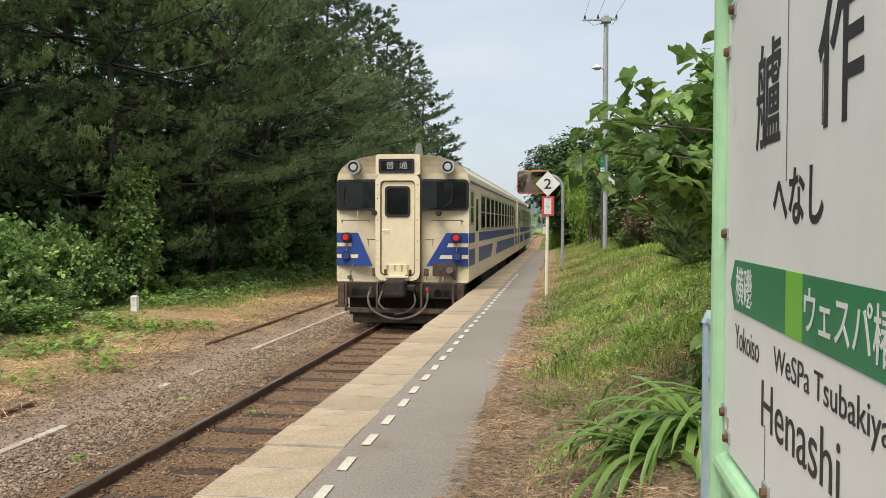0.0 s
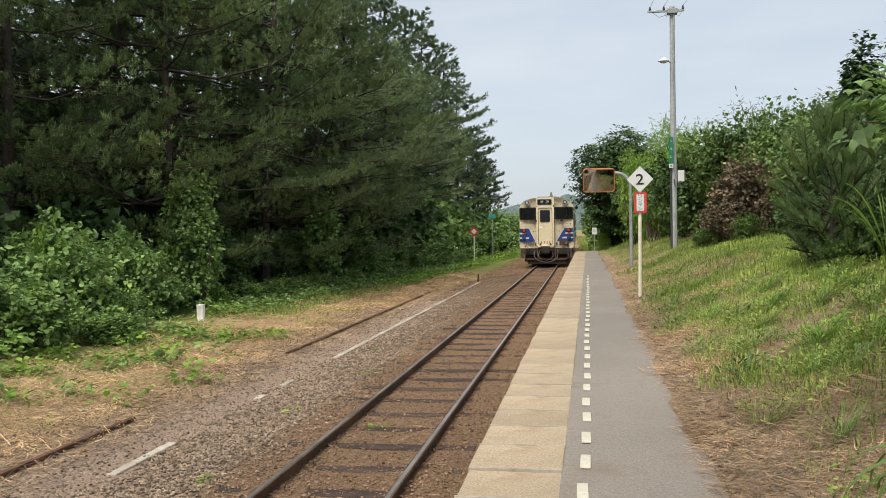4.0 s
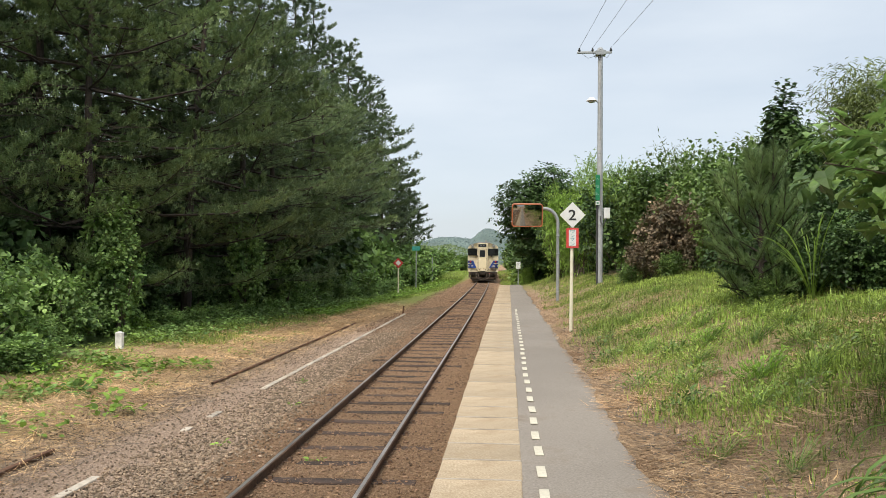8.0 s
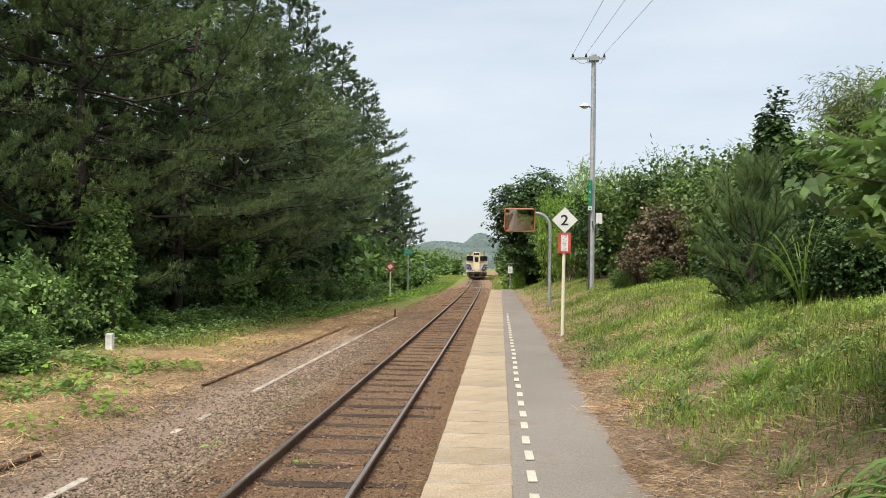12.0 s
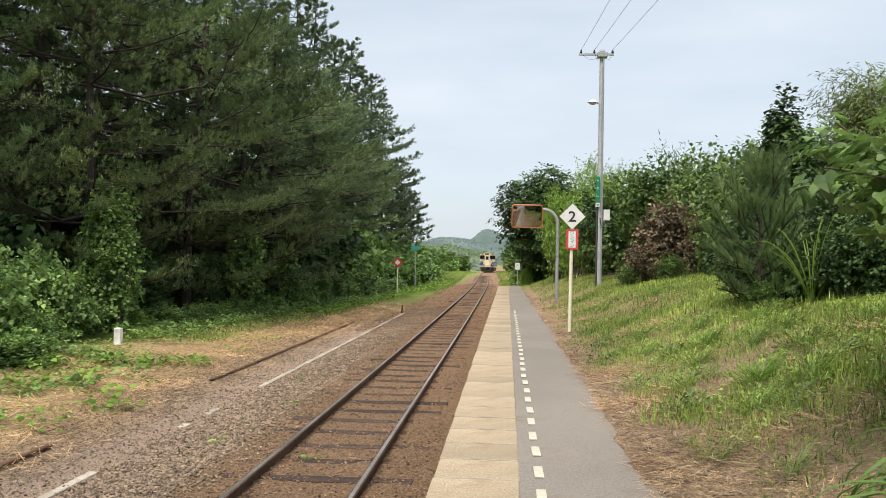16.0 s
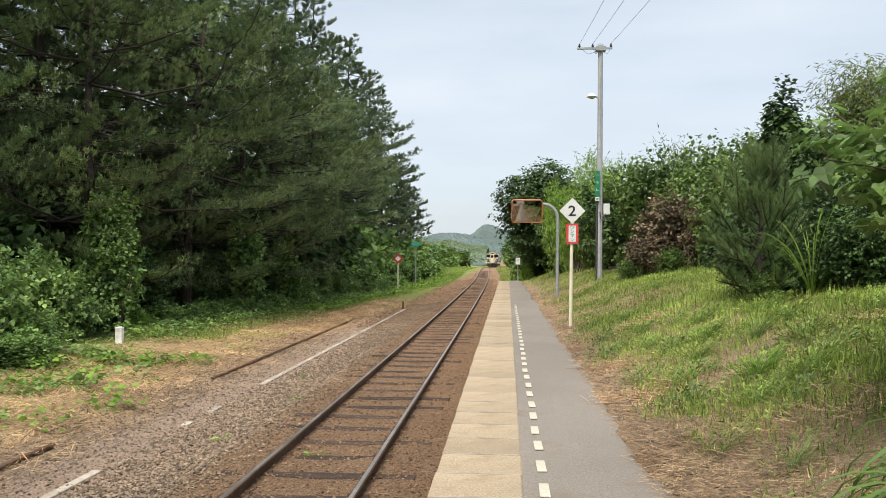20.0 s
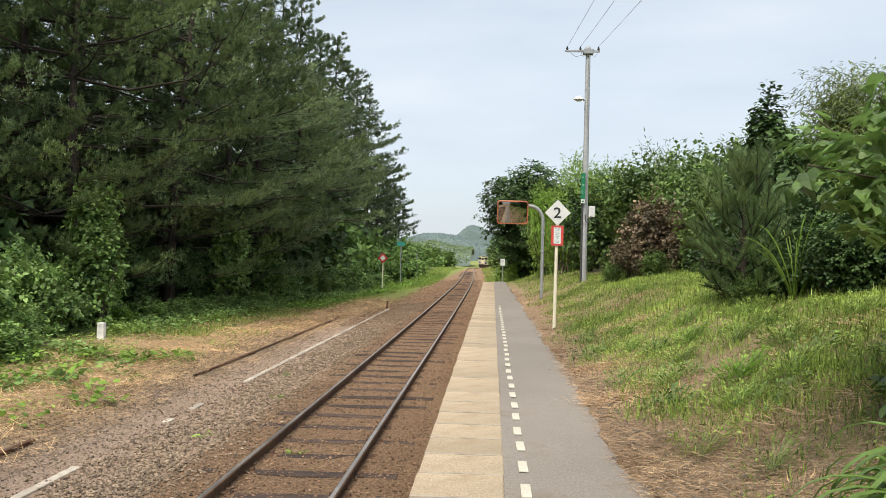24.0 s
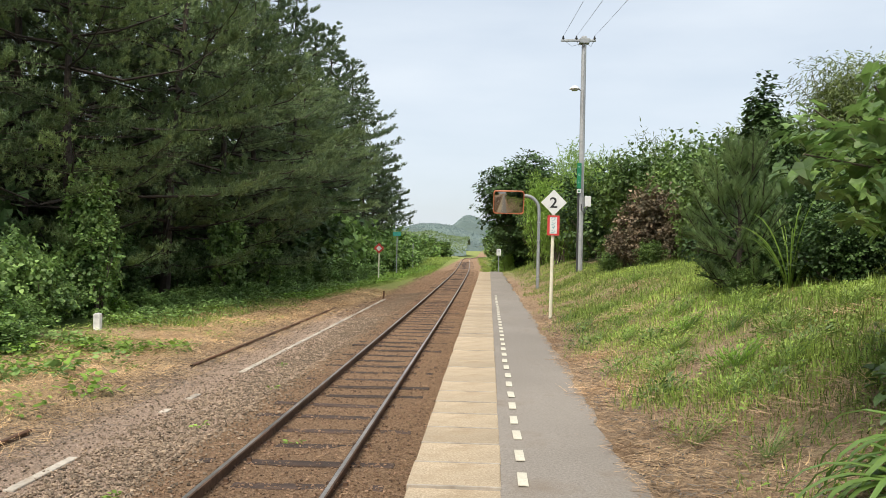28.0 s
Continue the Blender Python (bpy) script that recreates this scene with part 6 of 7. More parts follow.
part("conduit", tube(bmesh.new(), [(UX + 0.05, UY - 0.13, 1.3), (UX + 0.06, UY - 0.13, 3.5), (UX + 0.04, UY - 0.12, 5.0), (UX + 0.02, UY - 0.11, 7.0), (UX + 0.03, UY - 0.10, 8.4)], 0.022, 8), GALV, up, "grey cable conduit")
part("cable_loop", tube(bmesh.new(), [(4.9, UY - 0.16, 3.44), (4.82, UY - 0.18, 3.22), (4.74, UY - 0.16, 3.3), (4.72, UY - 0.14, 3.5)], 0.016, 6), CABLE, up)
part("foot_sleeve", tube(bmesh.new(), [(UX - 0.085, UY - 0.08, 1.2), (UX - 0.085, UY - 0.08, 2.2), (UX - 0.085, UY - 0.08, 3.9)], 0.03, 8), CABLE, up, "dark cable guard")
for z in (2.4, 3.2, 5.4):
    part("strap", rod(bmesh.new(), (UX, UY, z - 0.015), (UX, UY, z + 0.015), 0.101 - (z - 1) * 0.0034, None, 18), GALV, up)
for (x, z), dx in zip(WIRES, (1.3, 2.0, 2.7)):
    pts = []
    for k in np.linspace(0, 1, 25):
        pts.append((x + dx * k, UY - 0.12 - 45 * k, z + 0.05 - 4 * 0.55 * k * (1 - k)))
    tagged(part("overhead_wire", tube(bmesh.new(), pts, 0.005, 5), CABLE), "thin dark overhead wire strung from the utility pole", "wire", "overhead wires")
for x0, x1 in ((4.07, 4.6), (5.02, 4.8), (4.47, 4.65)):
    part("jumper_wire", tube(bmesh.new(), [(x0, UY - 0.12, 8.5), ((x0 + x1) / 2, UY - 0.14, 8.30), (x1, UY - 0.11, 8.38)], 0.006, 5), CABLE, up)

# ---------------------------------------------------------------- the near leafy tree and bank plants
BLADE_V = np.array([(-0.048, 0, 0), (0.048, 0, 0), (-0.038, 0.5, 0.05), (0.038, 0.5, 0.05), (0, 0.95, -0.22)], float)
BLADE_F = np.array([(0, 1, 3), (0, 3, 2), (2, 3, 4)])
STEM_V = np.array([(-0.012, 0, 0), (0.012, 0, 0), (0.012, 1, 0), (-0.012, 1, 0)], float)
STEM_F = np.array([(0, 1, 2), (0, 2, 3)])


def upright(n, r, lean=0.5):
    """Ways that point up with some lean, and sideways normals."""
    a = r.uniform(0, math.tau, n)
    l = np.abs(r.normal(0, lean, n))
    return np.stack([np.cos(a) * l, np.sin(a) * l, np.ones(n)], 1), np.stack([np.cos(a), np.sin(a), np.full(n, 0.2)], 1)


def tufts_on(name, xs, ys, per, height, material, seed, lean=0.45, blade=(BLADE_V, BLADE_F), label="", lift=0.0, radius=0.06):
    """Grass in tufts on the ground, as one object of stuff."""
    r = np.random.default_rng(seed)
    xs, ys = np.repeat(xs, per), np.repeat(ys, per)
    n = len(xs)
    xs, ys = xs + r.normal(0, radius, n), ys + r.normal(0, radius, n)
    way, up = upright(n, r, lean)
    P = np.stack([xs, ys, ground_z(xs, ys) - 0.01 + lift], 1)
    h = np.repeat(height, per) if np.ndim(height) else np.full(n, height)
    V, F = stamp(*blade, P, bases(way, up), h * r.uniform(0.55, 1.25, n))
    return tagged(new(name, fast_mesh(name, V, F, material)), label, "grass", kind="stuff")


g = np.random.default_rng(77)


def patchy(x, y, s=0.9, shift=0.0):
    return np.sin(x * 2.1 * s + 1.3 * np.sin(y * 1.7 * s + shift)) * np.cos(y * 1.5 * s + 0.9 * np.sin(x * 1.9 * s + shift))


n = 52000
gx, gy = g.uniform(2.95, 7.6, n), 1.5 + 27 * g.uniform(0, 1, n) ** 1.35
keep = (g.uniform(0, 1, n) < np.clip((gx - 2.98 - 0.22 * np.clip(6 - gy, 0, 4) - 0.12 * np.sin(gy * 1.9)) / 0.45, 0, 1)) & (g.uniform(-1.1, 0.5, n) < patchy(gx, gy) + 0.25 * (gx - 4.2) - 0.13 * np.clip(9 - gy, 0, 6) * np.clip(5.2 - gx, 0, 1))
gx, gy = gx[keep][:24000], gy[keep][:24000]
tufts_on("bank_grass", gx, gy, 6, g.uniform(0.045, 0.10, len(gx)) + 0.05 * np.clip(patchy(gx, gy, 0.5, 2.0), 0, 1), GRASS, 5, 1.7, blade=(BLADE_V * np.array((1.15, 1, 1)), BLADE_F), label="short green grass in patches over the bank")
n = 1500
gx, gy = g.uniform(3.25, 7.2, n), 2 + 22 * g.uniform(0, 1, n) ** 1.3
tufts_on("tall_grass", gx, gy, 7, g.uniform(0.09, 0.19, n) * (0.6 + 0.4 * (gx > 4.4)), GRASS, 6, 0.7, label="taller bright grass tufts on the bank")
n = 1700
gx, gy = g.uniform(3.0, 6.5, n), 1.5 + 20 * g.uniform(0, 1, n) ** 1.2
tufts_on("dry_grass", gx, gy, 4, g.uniform(0.04, 0.09, n), STRAW_PALE, 8, 2.2, label="dry straw-coloured grass among the green")
# verge along the wood and far along the line
n = 5200
gx, gy = g.uniform(-8.2, -5.6, n), 20 + 60 * g.uniform(0, 1, n) ** 1.4
gx = gx + np.clip((gy - 22) * 0.035, 0, 1.6)
tufts_on("verge_grass", gx, gy, 5, g.uniform(0.08, 0.20, n), GRASS, 9, 0.8, label="green verge grass along the wood's edge")
n = 8500
gy = 28 + 86 * g.uniform(0, 1, n) ** 1.4
edge = np.clip(-4.7 + (gy - 34) * 0.055, -5.0, -2.6)
gx = edge - 3.2 * g.uniform(0, 1, n) ** 1.4 + track_x(gy)
tufts_on("verge_grass", gx, gy, 6, g.uniform(0.06, 0.15, n), GRASS, 31, 1.1, label="bright green grass between bushes and track", radius=0.10)
n = 2600
gy = 27 + 19 * g.uniform(0, 1, n)
gx = 3.1 + 2.4 * g.uniform(0, 1, n) ** 0.8
tufts_on("bank_grass", gx, gy, 6, g.uniform(0.06, 0.13, n), GRASS, 32, 1.1, label="green grass at the far end of the bank", radius=0.09)
n = 1500
gy = 46.4 + 40 * g.uniform(0, 1, n) ** 1.2
gx = g.uniform(1.7, 4.2, n) + track_x(gy)
tufts_on("lineside_grass", gx, gy, 7, g.uniform(0.12, 0.26, n), GRASS, 33, 0.9, label="bright green grass beyond the platform end", radius=0.12)
n = 3600
gy = 60 + 130 * g.uniform(0, 1, n)
gx = np.where(g.uniform(0, 1, n) < 0.55, g.uniform(-6.5, -2.6, n), g.uniform(1.9, 4.2, n)) + track_x(gy)
tufts_on("lineside_grass", gx, gy, 6, g.uniform(0.14, 0.32, n), GRASS, 10, 0.8, label="long green grass beside the far line", radius=0.12)

# small leaves close to the soil
def carpet(name, xs, ys, size, material, seed, label, rise=0.05):
    r = np.random.default_rng(seed)
    n = len(xs)
    P = np.stack([xs, ys, ground_z(xs, ys) + rise * r.uniform(0.1, 1, n)], 1)
    a = r.uniform(0, math.tau, n)
    way = np.stack([np.cos(a), np.sin(a), r.normal(0.1, 0.35, n)], 1)
    up = np.stack([r.normal(0, 0.35, n), r.normal(0, 0.35, n), np.ones(n)], 1)
    V, F = stamp(SMALL_V * np.array((0.8, 1, 1)), SMALL_F, P, bases(way, up), size * r.uniform(0.5, 1.3, n))
    return tagged(new(name, fast_mesh(name, V, F, material)), label, "low plants", kind="stuff")


n = 60000
gx, gy = g.uniform(3.35, 7.2, n), 1.8 + 22 * g.uniform(0, 1, n) ** 1.4
keep = g.uniform(-0.5, 0.8, n) < patchy(gx, gy, 1.3, 0.7) + 0.30 * (gx - 4.5)
carpet("bank_weeds", gx[keep], gy[keep], 0.040, GRASS, 21, "small green weeds covering the bank", 0.07)
n = 3000
gx, gy = g.uniform(3.3, 7.0, n), 1.8 + 20 * g.uniform(0, 1, n) ** 1.4
keep = g.uniform(0.3, 1.0, n) < patchy(gx, gy, 0.8, 2.2) + 0.12 * (gx - 4.5)
carpet("bank_weeds", gx[keep], gy[keep], 0.045, LEAF_LIME, 22, "bright leafy weeds in patches on the bank", 0.10)
n = 15000
gx, gy = g.uniform(-8.0, -4.2, n), 4 + 26 * g.uniform(0, 1, n) ** 1.2
keep = g.uniform(-0.15, 0.95, n) < patchy(gx, gy, 0.7, 4.2) - 0.25 * np.clip(gx + 5.2, -1.5, 2)
carpet("low_weeds", gx[keep], gy[keep], 0.07, GRASS, 23, "yellow-green weeds spread over the straw", 0.08)
n = 9000
gy = 19 + 30 * g.uniform(0, 1, n)
gx = -7.2 + np.clip((gy - 22) * 0.035, 0, 1.4) + g.normal(0, 0.55, n)
carpet("low_weeds", gx, gy, 0.11, LEAF_VINE, 24, "green low plants along the wood's edge", 0.32)

n = 12000
gy = 32 + 60 * g.uniform(0, 1, n) ** 1.2
gx = np.clip(-5.0 + (gy - 34) * 0.045, -5.0, -2.9) - np.abs(g.normal(0, 0.9, n)) + track_x(gy)
carpet("low_weeds", gx, gy, 0.15, LEAF_LIME, 25, "green low plants beside the far track", 0.16)

# straw and litter lying about
def litter(name, xs, ys, length, material, seed, label, thick=1.0, up=0.35):
    r = np.random.default_rng(seed)
    n = len(xs)
    a = r.uniform(0, math.tau, n)
    way = np.stack([np.cos(a), np.sin(a), r.normal(0, up * 0.5, n)], 1)
    P = np.stack([xs, ys, ground_z(xs, ys) + 0.012 + np.abs(r.normal(0, 0.012, n))], 1)
    tv = STEM_V * np.array((thick, 1, 1))
    V, F = stamp(tv, STEM_F, P, bases(way, np.stack([r.normal(0, 0.5, n), r.normal(0, 0.5, n), np.ones(n)], 1)), length * r.uniform(0.4, 1.3, n))
    return tagged(new(name, fast_mesh(name, V, F, material)), label, "straw", kind="stuff")


n = 46000
lx = 2.80 + np.abs(g.normal(0, 0.75, n))
ly = 1.2 + 26 * g.uniform(0, 1, n) ** 1.5
litter("pine_straw", lx, ly, 0.075, STRAW, 12, "brown pine straw along the platform's edge", 1.3, 0.2)
n = 2400
lx, ly = g.uniform(2.95, 6.2, n), 1.5 + 16 * g.uniform(0, 1, n) ** 1.2
litter("cut_stalks", lx, ly, 0.15, STRAW, 13, "cut dry stalks scattered over the bank", 0.6, 0.5)
n = 2600
lx = 2.9 + np.abs(g.normal(0, 0.5, n))
ly = 1.2 + 14 * g.uniform(0, 1, n) ** 1.4
litter("bark_chips", lx, ly, 0.055, TWIG, 17, "grey-brown bark chips and twigs on the dirt", 7.0, 0.2)
n = 50000
lx = -4.9 + g.normal(0, 1.3, n)
ly = 3.0 + 30 * g.uniform(0, 1, n) ** 1.25
keep = (lx < -3.05) & (lx > -8.2)
litter("mown_straw", lx[keep], ly[keep], 0.18, STRAW_PALE, 14, "mown yellow straw beside the old track", 1.2, 0.6)
n = 9000
ly = 24 + 18 * g.uniform(0, 1, n)
lx = -4.5 + 0.75 * g.normal(0, 1, n) + (ly - 24) * 0.03
keep = lx < -2.75
litter("mown_straw", lx[keep], ly[keep], 0.24, STRAW_PALE, 19, "mown straw thinning out towards the sign", 1.5, 0.6)
n = 5000
lx, ly = -3.6 + g.normal(0, 0.6, n), 3 + 20 * g.uniform(0, 1, n) ** 1.2
keep = lx < -2.75
litter("grey_stalks", lx[keep], ly[keep], 0.30, TWIG, 15, "grey dead stalks over the cinders", 0.8, 0.5)
n = 16000
lx, ly = -4.6 + g.normal(0, 1.1, n), 3 + 30 * g.uniform(0, 1, n) ** 1.25
keep = (lx < -2.8) & (lx > -7.6) & (g.uniform(-0.5, 0.8, n) < patchy(lx, ly, 1.1, 3.0))
litter("brown_straw", lx[keep], ly[keep], 0.13, STRAW, 18, "brown dead stalks in patches over the yellow straw", 1.4, 0.5)
n = 11000
lx, ly = g.uniform(-1.2, 1.4, n), 1.5 + 24 * g.uniform(0, 1, n) ** 1.4
litter("bed_litter", lx, ly, 0.085, BED_NEEDLES, 16, "brown needles and dead grass between the rails", 1.5, 0.2)
for hx, hy, hr in ((4.1, 11.8, 0.35), (3.25, 8.6, 0.25), (4.4, 3.9, 0.40), (4.7, 14.6, 0.4), (3.5, 4.1, 0.35), (3.2, 6.4, 0.25), (5.4, 6.6, 0.4)):
    n = 800
    lx, ly = hx + g.normal(0, hr, n), hy + g.normal(0, hr * 0.6, n)
    litter("straw_heap", lx, ly, 0.17, STRAW, int(hx * 100), "flat heap of cut brown stalks on the bank", 0.9, 0.5)


def low_plant(x, y, seed, count, size, material, leaf, label, reach=0.3, rise=0.2, name="weed", erect=0.15):
    """A low plant: leaves on thin stalks round a centre."""
    r = np.random.default_rng(seed)
    a, d = r.uniform(0, math.tau, count), reach * r.uniform(0, 1, count) ** 0.6
    P = np.stack([x + np.cos(a) * d, y + np.sin(a) * d, np.zeros(count)], 1)
    P[:, 2] = ground_z(P[:, 0], P[:, 1]) + rise * r.uniform(0.15, 1, count)
    way = np.stack([np.cos(a), np.sin(a), r.normal(erect, 0.35, count)], 1) + r.normal(0, 0.3, (count, 3))
    up = np.stack([r.normal(0, 0.25, count), r.normal(0, 0.25, count), np.ones(count)], 1)
    V, F = stamp(*leaf, P, bases(way, up), size * r.uniform(0.6, 1.2, count))
    root = thing(name, None, label, "plant", "low weeds")
    part("foliage", fast_mesh("foliage", V, F, material), material, root)["kind"] = "stuff"
    base = np.array((x, y, float(ground_z(x, y)) - 0.01))
    D = P - base
    L = np.linalg.norm(D, axis=1)
    V, F = stamp(STEM_V * np.array((0.35, 1, 1)), STEM_F, np.repeat(base[None], count, 0), bases(D, np.tile((0.3, 0.2, 1.0), (count, 1))), L)
    part("stalk", fast_mesh("stalk", V, F, LEAF_VINE), LEAF_VINE, root)["kind"] = "stuff"
    return root


# weeds on the bank
for i, (x, y, c, s) in enumerate(((4.12, 5.75, 46, 0.17), (3.85, 4.9, 30, 0.13), (4.5, 7.3, 34, 0.13), (3.55, 6.5, 26, 0.11), (3.7, 9.2, 34, 0.12), (4.3, 10.4, 30, 0.13), (5.0, 8.8, 30, 0.13), (3.9, 13.0, 30, 0.13), (4.6, 4.0, 26, 0.12), (3.5, 12.0, 24, 0.10), (5.3, 11.8, 30, 0.13), (4.0, 17.0, 30, 0.14), (3.35, 3.9, 16, 0.10), (3.6, 3.2, 18, 0.11), (3.4, 9.9, 16, 0.10), (5.6, 7.0, 34, 0.15), (4.9, 16.0, 30, 0.14), (4.35, 5.1, 40, 0.15), (4.7, 6.3, 40, 0.15), (3.95, 7.5, 36, 0.14), (4.25, 8.4, 40, 0.15), (4.95, 7.7, 40, 0.15), (5.3, 9.3, 40, 0.15), (4.45, 9.6, 36, 0.14), (3.85, 10.7, 30, 0.14))):
    low_plant(x, y, 300 + i, int(c * 8), s * 0.34, LEAF_LIME if i % 4 == 0 else GRASS, (LEAF_V * np.array((0.55, 1, 1)), LEAF_F), "leafy green weed growing on the grassy bank", 0.26, 0.16, erect=0.75)
for i, (x, y, c) in enumerate(((3.3, 7.2, 90), (3.45, 5.6, 110), (3.2, 9.6, 80), (3.75, 6.6, 100), (4.05, 4.6, 100), (3.35, 11.2, 80), (4.6, 5.4, 90), (3.9, 8.6, 90), (4.9, 4.4, 90), (3.3, 13.4, 70))):
    low_plant(x, y, 600 + i, c, 0.060, LEAF_MID, (LEAF_V * np.array((0.75, 1, 1)), LEAF_F), "dark green leafy weed at the foot of the bank", 0.24, 0.15, erect=0.45)
# creeping vines over the straw
for i, (x, y, c) in enumerate(((-6.2, 12.2, 60), (-5.7, 11.4, 40), (-5.4, 12.6, 46), (-6.7, 10.6, 40), (-5.0, 9.2, 20), (-5.6, 8.5, 24), (-6.4, 8.8, 40), (-7.0, 9.8, 50), (-7.2, 12.0, 60), (-6.9, 14.0, 50), (-7.1, 16.0, 50), (-6.2, 14.6, 24), (-5.2, 7.4, 16), (-6.0, 7.0, 30), (-7.4, 20.0, 40), (-7.0, 22.5, 36), (-4.9, 13.6, 18), (-6.5, 24.5, 30), (-6.3, 27.2, 30), (-6.9, 26.0, 40), (-6.6, 29.5, 40), (-6.2, 32.0, 40), (-6.0, 35.0, 40), (-5.7, 38.0, 40), (-7.3, 24.0, 40), (-5.6, 41.5, 40), (-5.2, 15.2, 60), (-5.9, 15.0, 60), (-6.5, 15.5, 60), (-4.6, 15.7, 36), (-3.9, 10.6, 26), (-5.2, 12.0, 30), (-4.5, 11.6, 24), (-4.2, 9.0, 20))):
    low_plant(x, y, 400 + i, int(c * 1.3), 0.115, LEAF_VINE if i % 3 == 1 else LEAF_LIME, HEART, "creeping bright green vine over dry straw", 0.45, 0.22, "creeping_vine")
for i, (x, y) in enumerate(((-1.35, 5.6), (-1.7, 8.9), (-0.2, 7.7), (-2.0, 14.5), (-1.5, 11.8))):
    low_plant(x, y, 500 + i, 12, 0.07, LEAF_LIME, (LEAF_V, LEAF_F), "tiny green seedling in the ballast", 0.10, 0.05)

# long-leaved clumps beside the platform
def strap_clump(x, y, seed, count, length, width, material, label, name="strap_leaf_plant", droop=1.0, z=None, lift=(0.55, 1.25)):
    r = np.random.default_rng(seed)
    root = thing(name, None, label, "plant")
    base = np.array((x, y, float(ground_z(x, y)) if z is None else z))
    for i in range(count):
        a = r.uniform(0, math.tau)
        L, rise = length * r.uniform(0.65, 1.15), r.uniform(*lift)
        w = width * r.uniform(0.7, 1.2)
        d, s = np.array((math.cos(a), math.sin(a), 0)), np.array((-math.sin(a), math.cos(a), 0))
        V, p, ang = [], base + d * 0.05 * r.uniform(0, 1), rise
        K = 8
        for k in range(K + 1):
            ww = w * (0.55 + 0.9 * math.sin(math.pi * min(1, (k / K) * 0.85 + 0.12))) * (1 if k < K else 0.05) * 0.5
            V += [p - s * ww + np.array((0, 0, ww * 0.35)), p.copy(), p + s * ww + np.array((0, 0, ww * 0.35))]
            p = p + (d * math.cos(ang) + np.array((0, 0, math.sin(ang)))) * L / K
            ang -= droop * (0.12 + 0.28 * k / K) * r.uniform(0.8, 1.2)
        F = [(3 * k + j, 3 * k + j + 1, 3 * k + j + 4, 3 * k + j + 3) for k in range(K) for j in (0, 1)]
        part("leaf", fast_mesh("leaf", np.array(V), np.array(F), material, True), material, root)
    return root


strap_clump(3.95, 1.85, 61, 54, 0.78, 0.030, IRIS, "clump of long arching green strap leaves by the platform", droop=1.15, lift=(0.1, 0.8))
strap_clump(4.16, 2.05, 62, 50, 0.80, 0.030, IRIS, "clump of long arching green strap leaves by the platform", droop=1.15, lift=(0.1, 0.85))
strap_clump(4.35, 1.75, 64, 30, 0.78, 0.030, IRIS, "clump of long arching green strap leaves by the platform", droop=1.15, lift=(0.1, 0.8))
strap_clump(5.86, 9.55, 65, 40, 1.55, 0.010, LEAF_BAMBOO, "tall arching pampas grass among the shrubs", "pampas_grass", 0.72, lift=(0.95, 1.45))
strap_clump(6.35, 10.6, 66, 40, 1.25, 0.010, IRIS, "tall arching pampas grass among the shrubs", "pampas_grass", 0.32)

# young pine on the bank
def young_pine(x, y, height, reach, seed):
    """A small bushy pine whose upturned shoots carry long needles all along."""
    r = np.random.default_rng(seed)
    wood = bmesh.new()
    tube(wood, [(0, 0, -0.1), (0.03, 0.02, height * 0.4), (0.0, 0.03, height * 0.8)], 0.05, 8, 0.02)
    P, D = [], []

    def shoot(a, b, count):
        tube(wood, [a, (np.array(a) + b) / 2 - np.array((0, 0, 0.02)), b], 0.012, 4, 0.005)
        s = r.uniform(0.15, 1.0, count)[:, None]
        P.append(np.array(a) * (1 - s) + np.array(b) * s)
        D.append(np.tile(unit(np.array(b) - np.array(a)), (count, 1)) + r.normal(0, 0.12, (count, 3)))

    for i in range(44):
        k = (i + 0.5) / 44
        a = i * 2.399 + r.normal(0, 0.3)
        L = reach * (1 - k) ** 0.75 * (0.6 + 0.4 * min(1, k / 0.25)) * r.uniform(0.55, 1.2) + 0.10
        slope = 0.14 + 1.5 * k + r.normal(0, 0.16)
        base = np.array((0.0, 0.02, height * 0.80 * k + 0.05))
        tip = base + np.array((math.cos(a), math.sin(a), slope)) * L
        shoot(base, tip, int(16 + 34 * L))
        for j in (-1, 1):
            q = base * 0.5 + tip * 0.5
            shoot(q, q + np.array((math.cos(a + 0.7 * j), math.sin(a + 0.7 * j), slope + 0.65)) * L * 0.46, int(9 + 20 * L))
    for dx, dy, h in ((0.0, 0.03, 0.36), (0.14, 0.02, 0.30), (-0.11, 0.05, 0.24), (0.04, -0.12, 0.22), (0.22, 0.1, 0.2)):
        shoot(np.array((dx * 0.2, 0.03, height * 0.74)), np.array((dx, dy, height * 0.76 + h)), 26)
    P, D = np.concatenate(P), np.concatenate(D)
    V, F = stamp(*SHOOT, P, bases(unit(D), np.tile((0.1, 0.2, 1.0), (len(P), 1))), 0.095 * r.uniform(0.75, 1.2, len(P)))
    root = thing("young_pine", None, "young bushy pine with long needles on the bank", "pine tree")
    part("trunk", wood, BARK, root, "thin brown trunk with upturned shoots")
    part("crown", fast_mesh("crown", V, F, PINE_YOUNG), PINE_YOUNG, root, "long light green needles")
    root.matrix_basis = Matrix.Translation((x, y, float(ground_z(x, y)) - 0.05))


SHOOT = tuft(11, 1.0, 0.030)
SHOOT[0][:, 1] *= 1.7
young_pine(5.32, 10.0, 2.25, 0.88, 91)


